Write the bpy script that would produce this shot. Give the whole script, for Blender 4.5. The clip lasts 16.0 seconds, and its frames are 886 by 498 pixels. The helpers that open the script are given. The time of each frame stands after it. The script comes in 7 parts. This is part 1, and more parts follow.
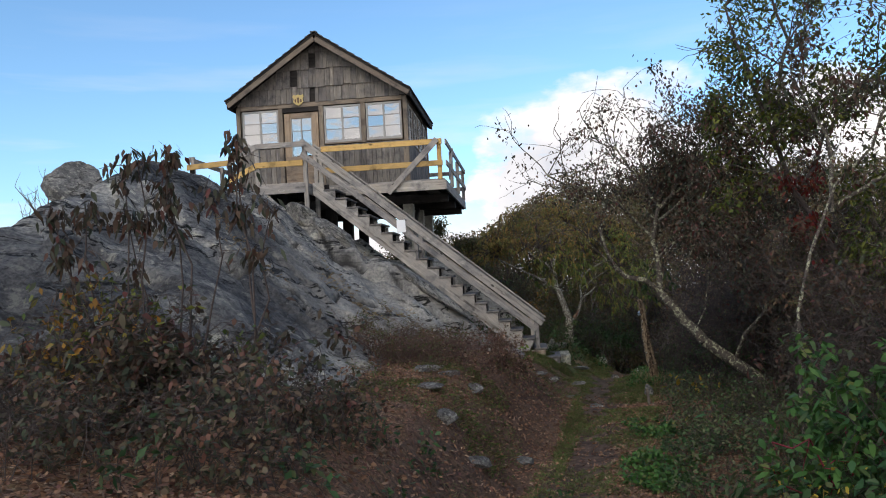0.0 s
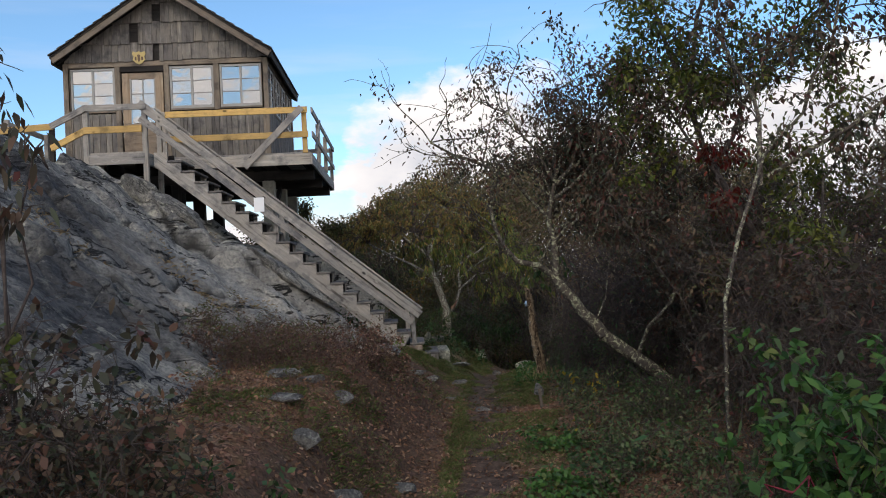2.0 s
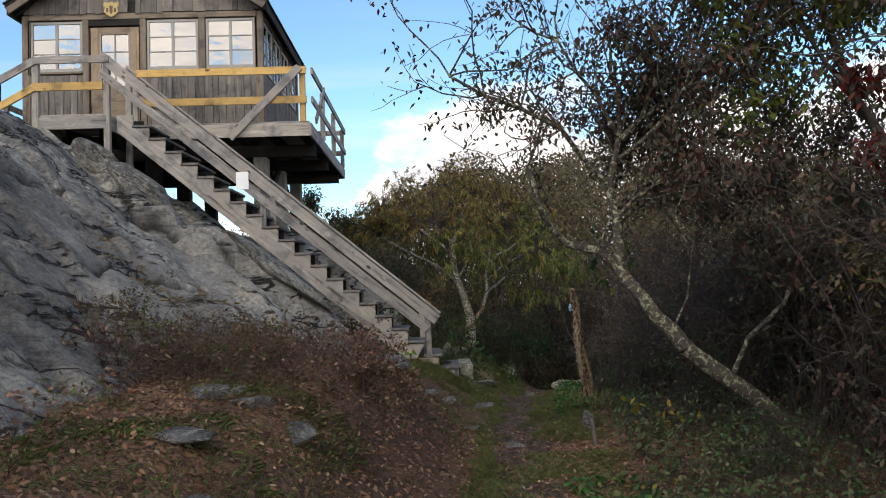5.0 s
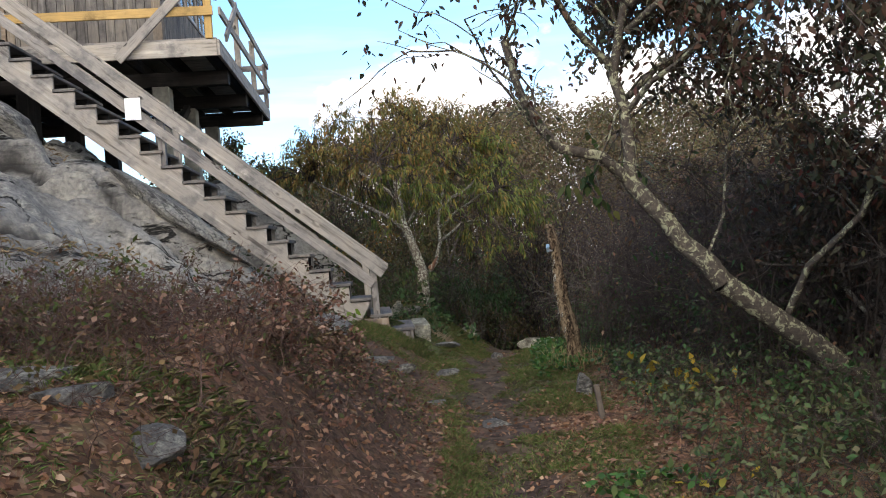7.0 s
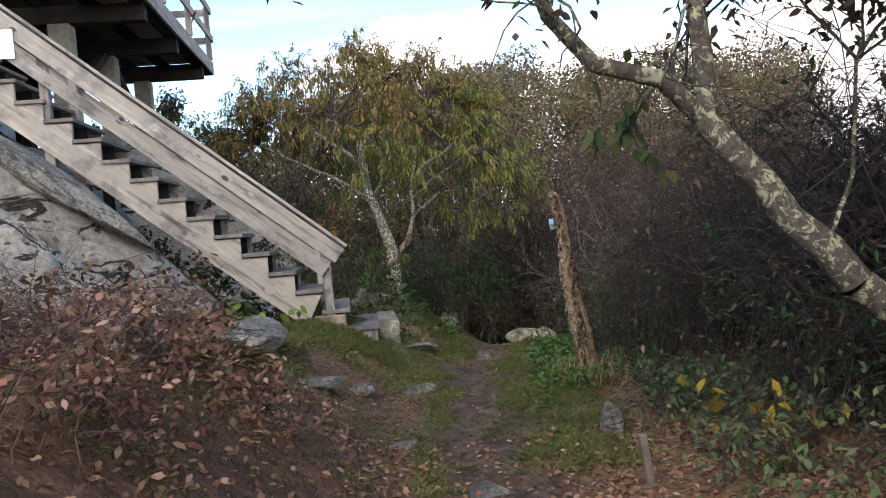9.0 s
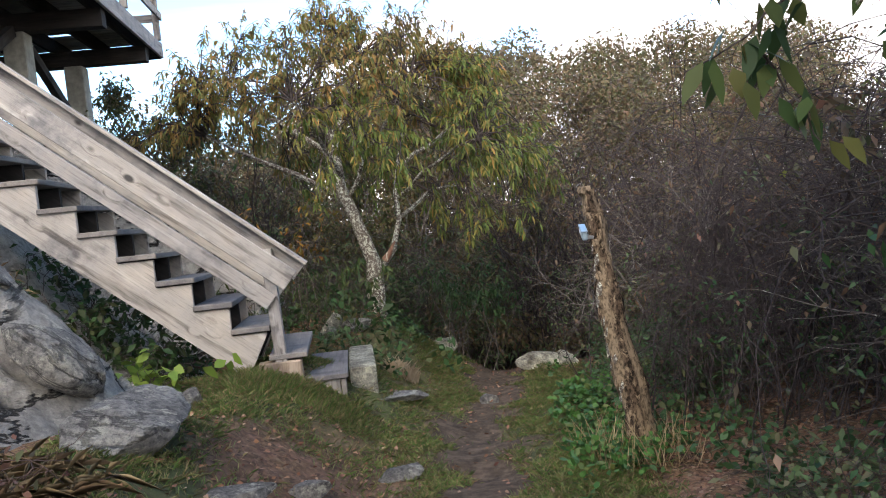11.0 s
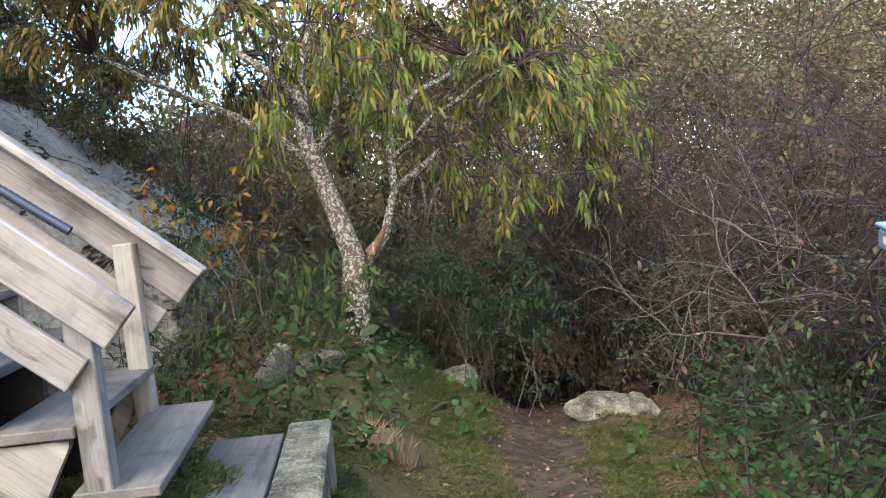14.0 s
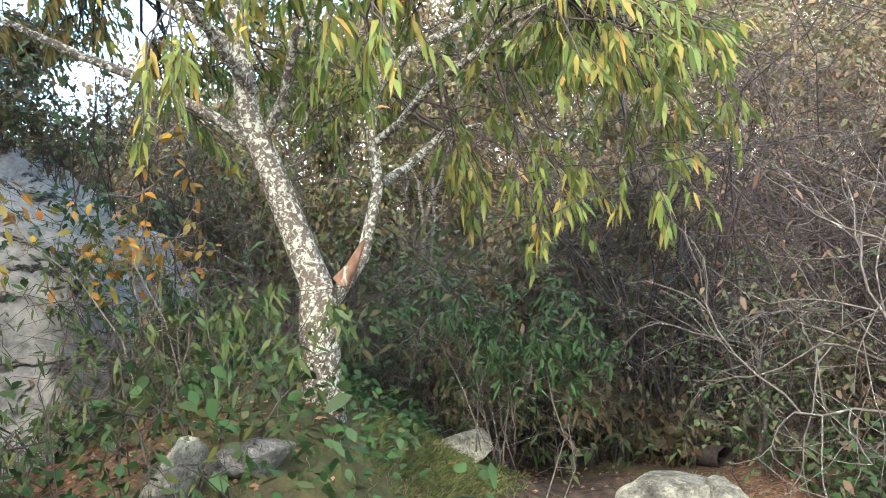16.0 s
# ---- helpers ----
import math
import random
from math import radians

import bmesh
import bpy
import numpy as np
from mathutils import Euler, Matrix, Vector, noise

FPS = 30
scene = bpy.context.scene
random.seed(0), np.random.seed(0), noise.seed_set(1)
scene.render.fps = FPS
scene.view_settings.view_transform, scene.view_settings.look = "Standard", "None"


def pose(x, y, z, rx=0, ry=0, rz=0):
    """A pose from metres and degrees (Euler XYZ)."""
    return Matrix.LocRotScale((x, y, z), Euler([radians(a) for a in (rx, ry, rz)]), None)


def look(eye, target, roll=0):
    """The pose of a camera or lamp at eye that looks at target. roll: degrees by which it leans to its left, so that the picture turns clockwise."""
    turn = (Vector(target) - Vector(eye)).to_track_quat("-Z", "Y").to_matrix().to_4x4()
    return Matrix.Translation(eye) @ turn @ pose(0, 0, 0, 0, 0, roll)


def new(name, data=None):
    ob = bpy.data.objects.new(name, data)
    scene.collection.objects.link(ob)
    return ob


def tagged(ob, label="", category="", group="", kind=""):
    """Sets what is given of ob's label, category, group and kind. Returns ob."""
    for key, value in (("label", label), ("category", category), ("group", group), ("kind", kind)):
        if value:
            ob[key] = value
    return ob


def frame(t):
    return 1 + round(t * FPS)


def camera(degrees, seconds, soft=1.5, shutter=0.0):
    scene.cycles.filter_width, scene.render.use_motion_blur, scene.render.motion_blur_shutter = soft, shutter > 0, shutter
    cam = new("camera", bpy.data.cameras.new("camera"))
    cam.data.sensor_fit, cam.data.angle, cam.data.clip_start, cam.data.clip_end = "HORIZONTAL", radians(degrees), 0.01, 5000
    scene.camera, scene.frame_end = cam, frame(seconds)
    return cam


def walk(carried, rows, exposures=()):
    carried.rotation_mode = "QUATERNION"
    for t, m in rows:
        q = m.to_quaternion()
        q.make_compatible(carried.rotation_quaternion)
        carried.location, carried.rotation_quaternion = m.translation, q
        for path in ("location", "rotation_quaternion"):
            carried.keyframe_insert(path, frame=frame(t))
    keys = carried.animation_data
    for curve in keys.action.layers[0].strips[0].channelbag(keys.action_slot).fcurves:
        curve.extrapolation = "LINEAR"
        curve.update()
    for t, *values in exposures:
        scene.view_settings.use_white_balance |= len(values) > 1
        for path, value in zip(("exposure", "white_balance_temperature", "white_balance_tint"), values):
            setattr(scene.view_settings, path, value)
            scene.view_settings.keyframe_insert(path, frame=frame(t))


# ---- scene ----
cam = camera(56.5, 16.0, soft=1.0)
PATH = [
    (0, (0.716, -1.419, 2.006), (0.513, 0.57, 2.084), -3.1),
    (0.5, (0.641, -0.875, 2.047), (0.542, 1.122, 2.032), -3.2),
    (1, (0.63, -0.386, 2.022), (0.62, 1.614, 2.006), -3.0),
    (1.5, (0.577, 0.088, 1.961), (0.619, 2.088, 1.975), -2.4),
    (2, (0.573, 0.621, 1.92), (0.685, 2.617, 1.96), -2.9),
    (2.5, (0.595, 1.073, 1.856), (0.699, 3.068, 1.96), -3.6),
    (3, (0.676, 1.577, 1.761), (0.781, 3.57, 1.879), -3.2),
    (3.5, (0.778, 2.065, 1.676), (0.877, 4.059, 1.797), -2.7),
    (4, (0.842, 2.576, 1.613), (0.911, 4.572, 1.729), -1.8),
    (4.2, (0.847, 2.811, 1.618), (0.902, 4.807, 1.726), -1.3),
    (6.3, (0.722, 5.272, 1.296), (0.787, 7.271, 1.342), -4.0),
    (6.5, (0.721, 5.509, 1.254), (0.82, 7.506, 1.291), -4.0),
    (7, (0.789, 6.123, 1.269), (0.968, 8.115, 1.259), -4.2),
    (7.5, (0.878, 6.757, 1.303), (1.058, 8.748, 1.265), -4.1),
    (8, (0.939, 7.354, 1.294), (1.14, 9.343, 1.235), -3.9),
    (8.2, (0.971, 7.587, 1.293), (1.175, 9.575, 1.232), -4.0),
    (10.3, (1.303, 9.953, 1.336), (1.542, 11.935, 1.22), -5.7),
    (10.5, (1.35, 10.174, 1.345), (1.584, 12.157, 1.233), -5.8),
    (11, (1.459, 10.75, 1.358), (1.678, 12.736, 1.269), -6.1),
    (11.5, (1.527, 11.328, 1.351), (1.757, 13.313, 1.282), -5.4),
    (12, (1.595, 11.934, 1.342), (1.82, 13.92, 1.281), -5.0),
    (12.5, (1.628, 12.565, 1.327), (1.804, 14.555, 1.238), -5.2),
    (13, (1.695, 13.15, 1.33), (1.868, 15.14, 1.225), -4.9),
    (13.5, (1.733, 13.702, 1.341), (1.866, 15.694, 1.224), -5.1),
    (14, (1.8, 14.259, 1.351), (1.988, 16.244, 1.193), -4.8),
    (14.5, (1.847, 14.806, 1.383), (2.073, 16.783, 1.187), -4.6),
    (15, (1.841, 15.372, 1.398), (2.126, 17.341, 1.191), -4.6),
    (15.5, (1.893, 15.901, 1.384), (2.19, 17.868, 1.174), -4.5),
    (16, (1.954, 16.292, 1.319), (2.153, 18.276, 1.169), -4.5),
]
# exposure opens as the path goes in under the trees
walk(cam, [(t, look(eye, target, roll)) for t, eye, target, roll in PATH],
     exposures=[(0, -0.04, 6550, 12), (0.5, 0.1, 6600, 12), (1.0, -0.03, 6620, 12), (3.0, -0.14, 6700, 12), (4.2, -0.08, 6750, 12), (6.5, 0.62, 6950, 12), (8.2, 0.86, 6850, 13), (10.5, 1.3, 6750, 14), (12.5, 1.47, 6750, 14), (14.5, 2.14, 6800, 10), (16, 2.72, 6700, 8)])

# ---- world and sun ----
world = bpy.data.worlds.new("sky_world")
scene.world = world
world.use_nodes = True
wn, wl = world.node_tree.nodes, world.node_tree.links
wn.clear()


def wmath(op, a, b=0.0, clamp=False):
    n = wn.new("ShaderNodeMath")
    n.operation, n.use_clamp = op, clamp
    for i, v in enumerate((a, b)):
        if isinstance(v, (int, float)):
            n.inputs[i].default_value = v
        else:
            wl.new(v, n.inputs[i])
    return n.outputs[0]


sky = wn.new("ShaderNodeTexSky")
sky.sky_type, sky.sun_disc = "NISHITA", False
sky.sun_elevation, sky.sun_rotation = radians(34), radians(211)
sky.air_density, sky.dust_density, sky.ozone_density = 1.0, 0.6, 1.6
tex = wn.new("ShaderNodeTexCoord")
sep = wn.new("ShaderNodeSeparateXYZ")
wl.new(tex.outputs["Generated"], sep.inputs[0])
wx, wy, wz = sep.outputs[0], sep.outputs[1], sep.outputs[2]
stretch = wn.new("ShaderNodeMapping")
stretch.inputs["Scale"].default_value = (1, 1, 1.9)
wl.new(tex.outputs["Generated"], stretch.inputs[0])
puff = wn.new("ShaderNodeTexNoise")
puff.inputs["Scale"].default_value, puff.inputs["Detail"].default_value, puff.inputs["Roughness"].default_value = 6.0, 9.0, 0.55
wl.new(stretch.outputs[0], puff.inputs[0])
puff_n = wmath("SUBTRACT", puff.outputs[0], 0.5)
# cumulus bank to the north-east, ragged cloud behind the walker, clear blue to the north-west
east = wmath("SUBTRACT", 1.0, wmath("MULTIPLY", wmath("ABSOLUTE", wmath("SUBTRACT", wx, 0.42)), 2.05), False)
crest = wmath("MINIMUM", 0.225, wmath("ADD", 0.2, wmath("MULTIPLY", wx, 0.4)))
bank = wmath("ADD", wmath("MULTIPLY", wmath("SUBTRACT", crest, wz), 9.0), wmath("MULTIPLY", puff_n, 2.4))
bank = wmath("MINIMUM", bank, wmath("ADD", wmath("MULTIPLY", east, 6.0), wmath("MULTIPLY", puff_n, 5.0)))
bank = wmath("MULTIPLY", bank, 3.2, True)
south = wmath("MULTIPLY", wmath("SUBTRACT", -0.15, wy), 2.0, True)
shred = wn.new("ShaderNodeTexNoise")
shred.inputs["Scale"].default_value, shred.inputs["Detail"].default_value, shred.inputs["Roughness"].default_value = 9.0, 6.0, 0.6
wl.new(stretch.outputs[0], shred.inputs[0])
back = wmath("MULTIPLY", wmath("ADD", wmath("MULTIPLY", wmath("SUBTRACT", shred.outputs[0], 0.5), 11.0), 0.75), south, True)
streak = wn.new("ShaderNodeMapping")
streak.inputs["Scale"].default_value = (1.5, 1.5, 14)
wl.new(tex.outputs["Generated"], streak.inputs[0])
wisp = wn.new("ShaderNodeTexNoise")
wisp.inputs["Scale"].default_value, wisp.inputs["Detail"].default_value = 2.4, 5.0
wl.new(streak.outputs[0], wisp.inputs[0])
thin = wmath("MULTIPLY", wmath("MULTIPLY", wmath("SUBTRACT", wisp.outputs[0], 0.53), 3.0, True), wmath("MULTIPLY", wmath("SUBTRACT", 0.34, wz), 3.0, True))
low = wmath("MULTIPLY", wmath("ADD", wmath("SUBTRACT", 0.10, wz), wmath("MULTIPLY", puff_n, 0.05)), 22.0, True)
mask = wmath("MAXIMUM", wmath("MAXIMUM", wmath("MAXIMUM", bank, back), thin), low)
tone = wn.new("ShaderNodeMixRGB")
tone.inputs[1].default_value, tone.inputs[2].default_value = (5.2, 5.35, 5.8, 1), (8.6, 8.3, 8.1, 1)
wl.new(wmath("ADD", wmath("MULTIPLY", puff_n, 3.0), 0.5, True), tone.inputs[0])
mixc = wn.new("ShaderNodeMixRGB")
wl.new(mask, mixc.inputs[0])
gain = wn.new("ShaderNodeMixRGB")
gain.blend_type, gain.inputs[0].default_value, gain.inputs[2].default_value = "MULTIPLY", 1.0, (1.0, 1.33, 1.5, 1)
wl.new(sky.outputs[0], gain.inputs[1])
wl.new(gain.outputs[0], mixc.inputs[1])
lit = wn.new("ShaderNodeMixRGB")
lit.blend_type, lit.inputs[2].default_value = "MULTIPLY", (2.1, 2.0, 1.85, 1)
wl.new(south, lit.inputs[0])
wl.new(tone.outputs[0], lit.inputs[1])
wl.new(lit.outputs[0], mixc.inputs[2])
bg = wn.new("ShaderNodeBackground")
bg.inputs[1].default_value = 0.15
wl.new(mixc.outputs[0], bg.inputs[0])
out = wn.new("ShaderNodeOutputWorld")
wl.new(bg.outputs[0], out.inputs[0])

sun = new("sun", bpy.data.lights.new("sun", "SUN"))
sun.data.energy, sun.data.angle, sun.data.color = 1.1, radians(24), (1.0, 0.9, 0.76)
sun.matrix_world = look((0, 0, 30), (9.0, 15.0, 12.0))

# ---- materials ----


def mat_new(name):
    m = bpy.data.materials.new(name)
    m.use_nodes = True
    nt = m.node_tree
    return m, nt.nodes, nt.links, nt.nodes["Principled BSDF"]


def ramp(nodes, stops):
    r = nodes.new("ShaderNodeValToRGB")
    e = r.color_ramp.elements
    while len(e) < len(stops):
        e.new(0.5)
    for el, (p, c) in zip(e, stops):
        el.position, el.color = p, (*c, 1)
    return r


def noise_node(nodes, links, vec, scale, detail=6, rough=0.6, dist=0.0):
    n = nodes.new("ShaderNodeTexNoise")
    n.inputs["Scale"].default_value, n.inputs["Detail"].default_value = scale, detail
    n.inputs["Roughness"].default_value, n.inputs["Distortion"].default_value = rough, dist
    links.new(vec, n.inputs["Vector"])
    return n


def bump(nodes, links, bsdf, height, strength, dist=0.02):
    b = nodes.new("ShaderNodeBump")
    b.inputs["Strength"].default_value, b.inputs["Distance"].default_value = strength, dist
    links.new(height, b.inputs["Height"])
    links.new(b.outputs[0], bsdf.inputs["Normal"])


def mixrgb(nodes, links, fac, a, b, mode="MIX"):
    n = nodes.new("ShaderNodeMixRGB")
    n.blend_type = mode
    for i, v in enumerate((fac, a, b)):
        if isinstance(v, (int, float)):
            n.inputs[i].default_value = v
        elif isinstance(v, tuple):
            n.inputs[i].default_value = (*v, 1)
        else:
            links.new(v, n.inputs[i])
    return n.outputs[0]


def wood(name, dark, mid, light, knots=True, rough=0.85):
    """Sawn timber: grain along the board's own x that bends round knots, checks, weather blotches, tint by board."""
    m, n, l, p = mat_new(name)
    tc = n.new("ShaderNodeTexCoord")
    oi = n.new("ShaderNodeObjectInfo")
    off = n.new("ShaderNodeVectorMath")
    off.operation = "MULTIPLY_ADD"
    l.new(oi.outputs["Random"], off.inputs[0])
    off.inputs[1].default_value = (37.0, 11.0, 23.0)
    l.new(tc.outputs["Object"], off.inputs[2])
    mk = n.new("ShaderNodeMapping")
    mk.inputs["Scale"].default_value = (3.2, 5.5, 5.5)
    l.new(off.outputs[0], mk.inputs[0])
    v = n.new("ShaderNodeTexVoronoi")
    v.inputs["Scale"].default_value = 1.0
    l.new(mk.outputs[0], v.inputs["Vector"])
    swirl = ramp(n, [(0.0, (1, 1, 1)), (0.32, (0, 0, 0))])
    l.new(v.outputs["Distance"], swirl.inputs[0])
    mp = n.new("ShaderNodeMapping")
    mp.inputs["Scale"].default_value = (0.9, 10, 10)
    l.new(off.outputs[0], mp.inputs[0])
    wv = n.new("ShaderNodeVectorMath")
    wv.operation = "MULTIPLY_ADD"
    l.new(swirl.outputs[0], wv.inputs[0])
    wv.inputs[1].default_value = (0.0, 0.7 if knots else 0.2, 0.7 if knots else 0.2)
    l.new(mp.outputs[0], wv.inputs[2])
    grain = noise_node(n, l, wv.outputs[0], 1.5, 4, 0.55, 0.2)
    fm = n.new("ShaderNodeMapping")
    fm.inputs["Scale"].default_value = (2.5, 60, 60)
    l.new(off.outputs[0], fm.inputs[0])
    fine = noise_node(n, l, fm.outputs[0], 2.0, 5, 0.7)
    blot = noise_node(n, l, off.outputs[0], 3.1, 6, 0.65)
    r = ramp(n, [(0.3, dark), (0.45, mid), (0.56, mid), (0.72, light)])
    l.new(grain.outputs[0], r.inputs[0])
    rf_ = ramp(n, [(0.34, (0.42, 0.41, 0.4)), (0.47, (1, 1, 1)), (0.7, (1.2, 1.2, 1.2))])
    l.new(fine.outputs[0], rf_.inputs[0])
    col = mixrgb(n, l, 0.42, r.outputs[0], rf_.outputs[0], "MULTIPLY")
    rb = ramp(n, [(0.34, (0.55, 0.56, 0.59)), (0.48, (1, 0.99, 0.97)), (0.68, (1.18, 1.13, 1.05))])
    l.new(blot.outputs[0], rb.inputs[0])
    col = mixrgb(n, l, 1.0, col, rb.outputs[0], "MULTIPLY")
    rt = ramp(n, [(0.0, (0.72, 0.72, 0.75)), (1.0, (1.1, 1.08, 1.04))])
    l.new(oi.outputs["Random"], rt.inputs[0])
    col = mixrgb(n, l, 1.0, col, rt.outputs[0], "MULTIPLY")
    if knots:
        some = n.new("ShaderNodeMath")
        some.operation = "GREATER_THAN"
        some.inputs[1].default_value = 0.55
        sc_ = n.new("ShaderNodeSeparateXYZ")
        l.new(v.outputs["Color"], sc_.inputs[0])
        l.new(sc_.outputs[0], some.inputs[0])
        rk = ramp(n, [(0.09, (1, 1, 1)), (0.17, (0, 0, 0))])
        l.new(v.outputs["Distance"], rk.inputs[0])
        both = n.new("ShaderNodeMath")
        both.operation = "MULTIPLY"
        l.new(rk.outputs[0], both.inputs[0])
        l.new(some.outputs[0], both.inputs[1])
        col = mixrgb(n, l, both.outputs[0], col, tuple(c * 0.4 for c in dark))
    l.new(col, p.inputs["Base Color"])
    p.inputs["Roughness"].default_value = rough
    p.inputs["Specular IOR Level"].default_value = 0.25
    hsum = n.new("ShaderNodeMath")
    l.new(grain.outputs[0], hsum.inputs[0])
    l.new(fine.outputs[0], hsum.inputs[1])
    bump(n, l, p, hsum.outputs[0], 0.5, 0.005)
    return m


M_GREY = wood("weathered_timber", (0.13, 0.12, 0.11), (0.31, 0.294, 0.275), (0.45, 0.43, 0.4))
M_TREAD = wood("grey_tread_timber", (0.1, 0.095, 0.092), (0.16, 0.152, 0.147), (0.22, 0.21, 0.2), False)
M_NEW = wood("fresh_yellow_timber", (0.42, 0.27, 0.1), (0.52, 0.35, 0.135), (0.6, 0.42, 0.18))
M_SHAKE = wood("weathered_shake", (0.085, 0.079, 0.073), (0.165, 0.154, 0.143), (0.27, 0.255, 0.238), False, 0.9)
M_TRIM = wood("brown_trim_timber", (0.1, 0.083, 0.066), (0.19, 0.16, 0.13), (0.27, 0.235, 0.195), False, 0.85)
# near-black timber: the shade under deck and stairs is put into its colour
M_DARKW = wood("shade_darkened_timber", (0.015, 0.013, 0.012), (0.03, 0.027, 0.025), (0.055, 0.05, 0.045), False, 0.9)
M_DOOR = wood("door_timber", (0.17, 0.125, 0.085), (0.27, 0.21, 0.155), (0.36, 0.3, 0.235), False, 0.7)


def plain(name, col, rough=0.6, metal=0.0, vary=0.15, scale=8.0):
    m, n, l, p = mat_new(name)
    tc = n.new("ShaderNodeTexCoord")
    nz = noise_node(n, l, tc.outputs["Object"], scale, 6, 0.65)
    r = ramp(n, [(0.3, tuple(c * (1 - vary) for c in col)), (0.7, tuple(min(1, c * (1 + vary)) for c in col))])
    l.new(nz.outputs[0], r.inputs[0])
    l.new(r.outputs[0], p.inputs["Base Color"])
    p.inputs["Roughness"].default_value, p.inputs["Metallic"].default_value = rough, metal
    bump(n, l, p, nz.outputs[0], 0.15, 0.01)
    return m


M_ROOF = plain("dark_roof_shingle", (0.055, 0.05, 0.046), 0.9, vary=0.4, scale=14)
M_WHITE = plain("white_painted_sash", (0.29, 0.285, 0.27), 0.55, vary=0.12)
M_PAPER = plain("white_notice_card", (0.8, 0.81, 0.82), 0.6, vary=0.03)
M_BOXM = plain("pale_blue_tin", (0.27, 0.35, 0.4), 0.4, 0.35, vary=0.18, scale=20)
M_GOLD = plain("yellow_shield_paint", (0.45, 0.34, 0.12), 0.5, vary=0.12)
M_BROWNP = plain("brown_shield_paint", (0.10, 0.05, 0.02), 0.5)
M_INNER = plain("cabin_inner_board", (0.14, 0.12, 0.10), 0.9, vary=0.25, scale=5)
M_STEEL = plain("dull_steel", (0.25, 0.25, 0.25), 0.45, 0.9)
M_PIPE = plain("dark_blue_pipe", (0.03, 0.045, 0.085), 0.45, vary=0.2)
M_CONC = plain("mossy_concrete", (0.24, 0.235, 0.2), 0.95, vary=0.35, scale=7)


def glass_mat():
    m, n, l, p = mat_new("old_window_glass")
    n.remove(p)
    tr, gl, mx = n.new("ShaderNodeBsdfTransparent"), n.new("ShaderNodeBsdfGlossy"), n.new("ShaderNodeMixShader")
    tr.inputs[0].default_value = (0.86, 0.92, 0.93, 1)
    gl.inputs["Roughness"].default_value = 0.015
    tc = n.new("ShaderNodeTexCoord")
    nz = noise_node(n, l, tc.outputs["Object"], 3.0, 2, 0.5)
    b = n.new("ShaderNodeBump")
    b.inputs["Strength"].default_value, b.inputs["Distance"].default_value = 0.12, 0.02
    l.new(nz.outputs[0], b.inputs["Height"])
    l.new(b.outputs[0], gl.inputs["Normal"])
    fr = n.new("ShaderNodeFresnel")
    fr.inputs[0].default_value = 4.6
    l.new(fr.outputs[0], mx.inputs[0])
    l.new(tr.outputs[0], mx.inputs[1])
    l.new(gl.outputs[0], mx.inputs[2])
    l.new(mx.outputs[0], n["Material Output"].inputs[0])
    return m


M_GLASS = glass_mat()


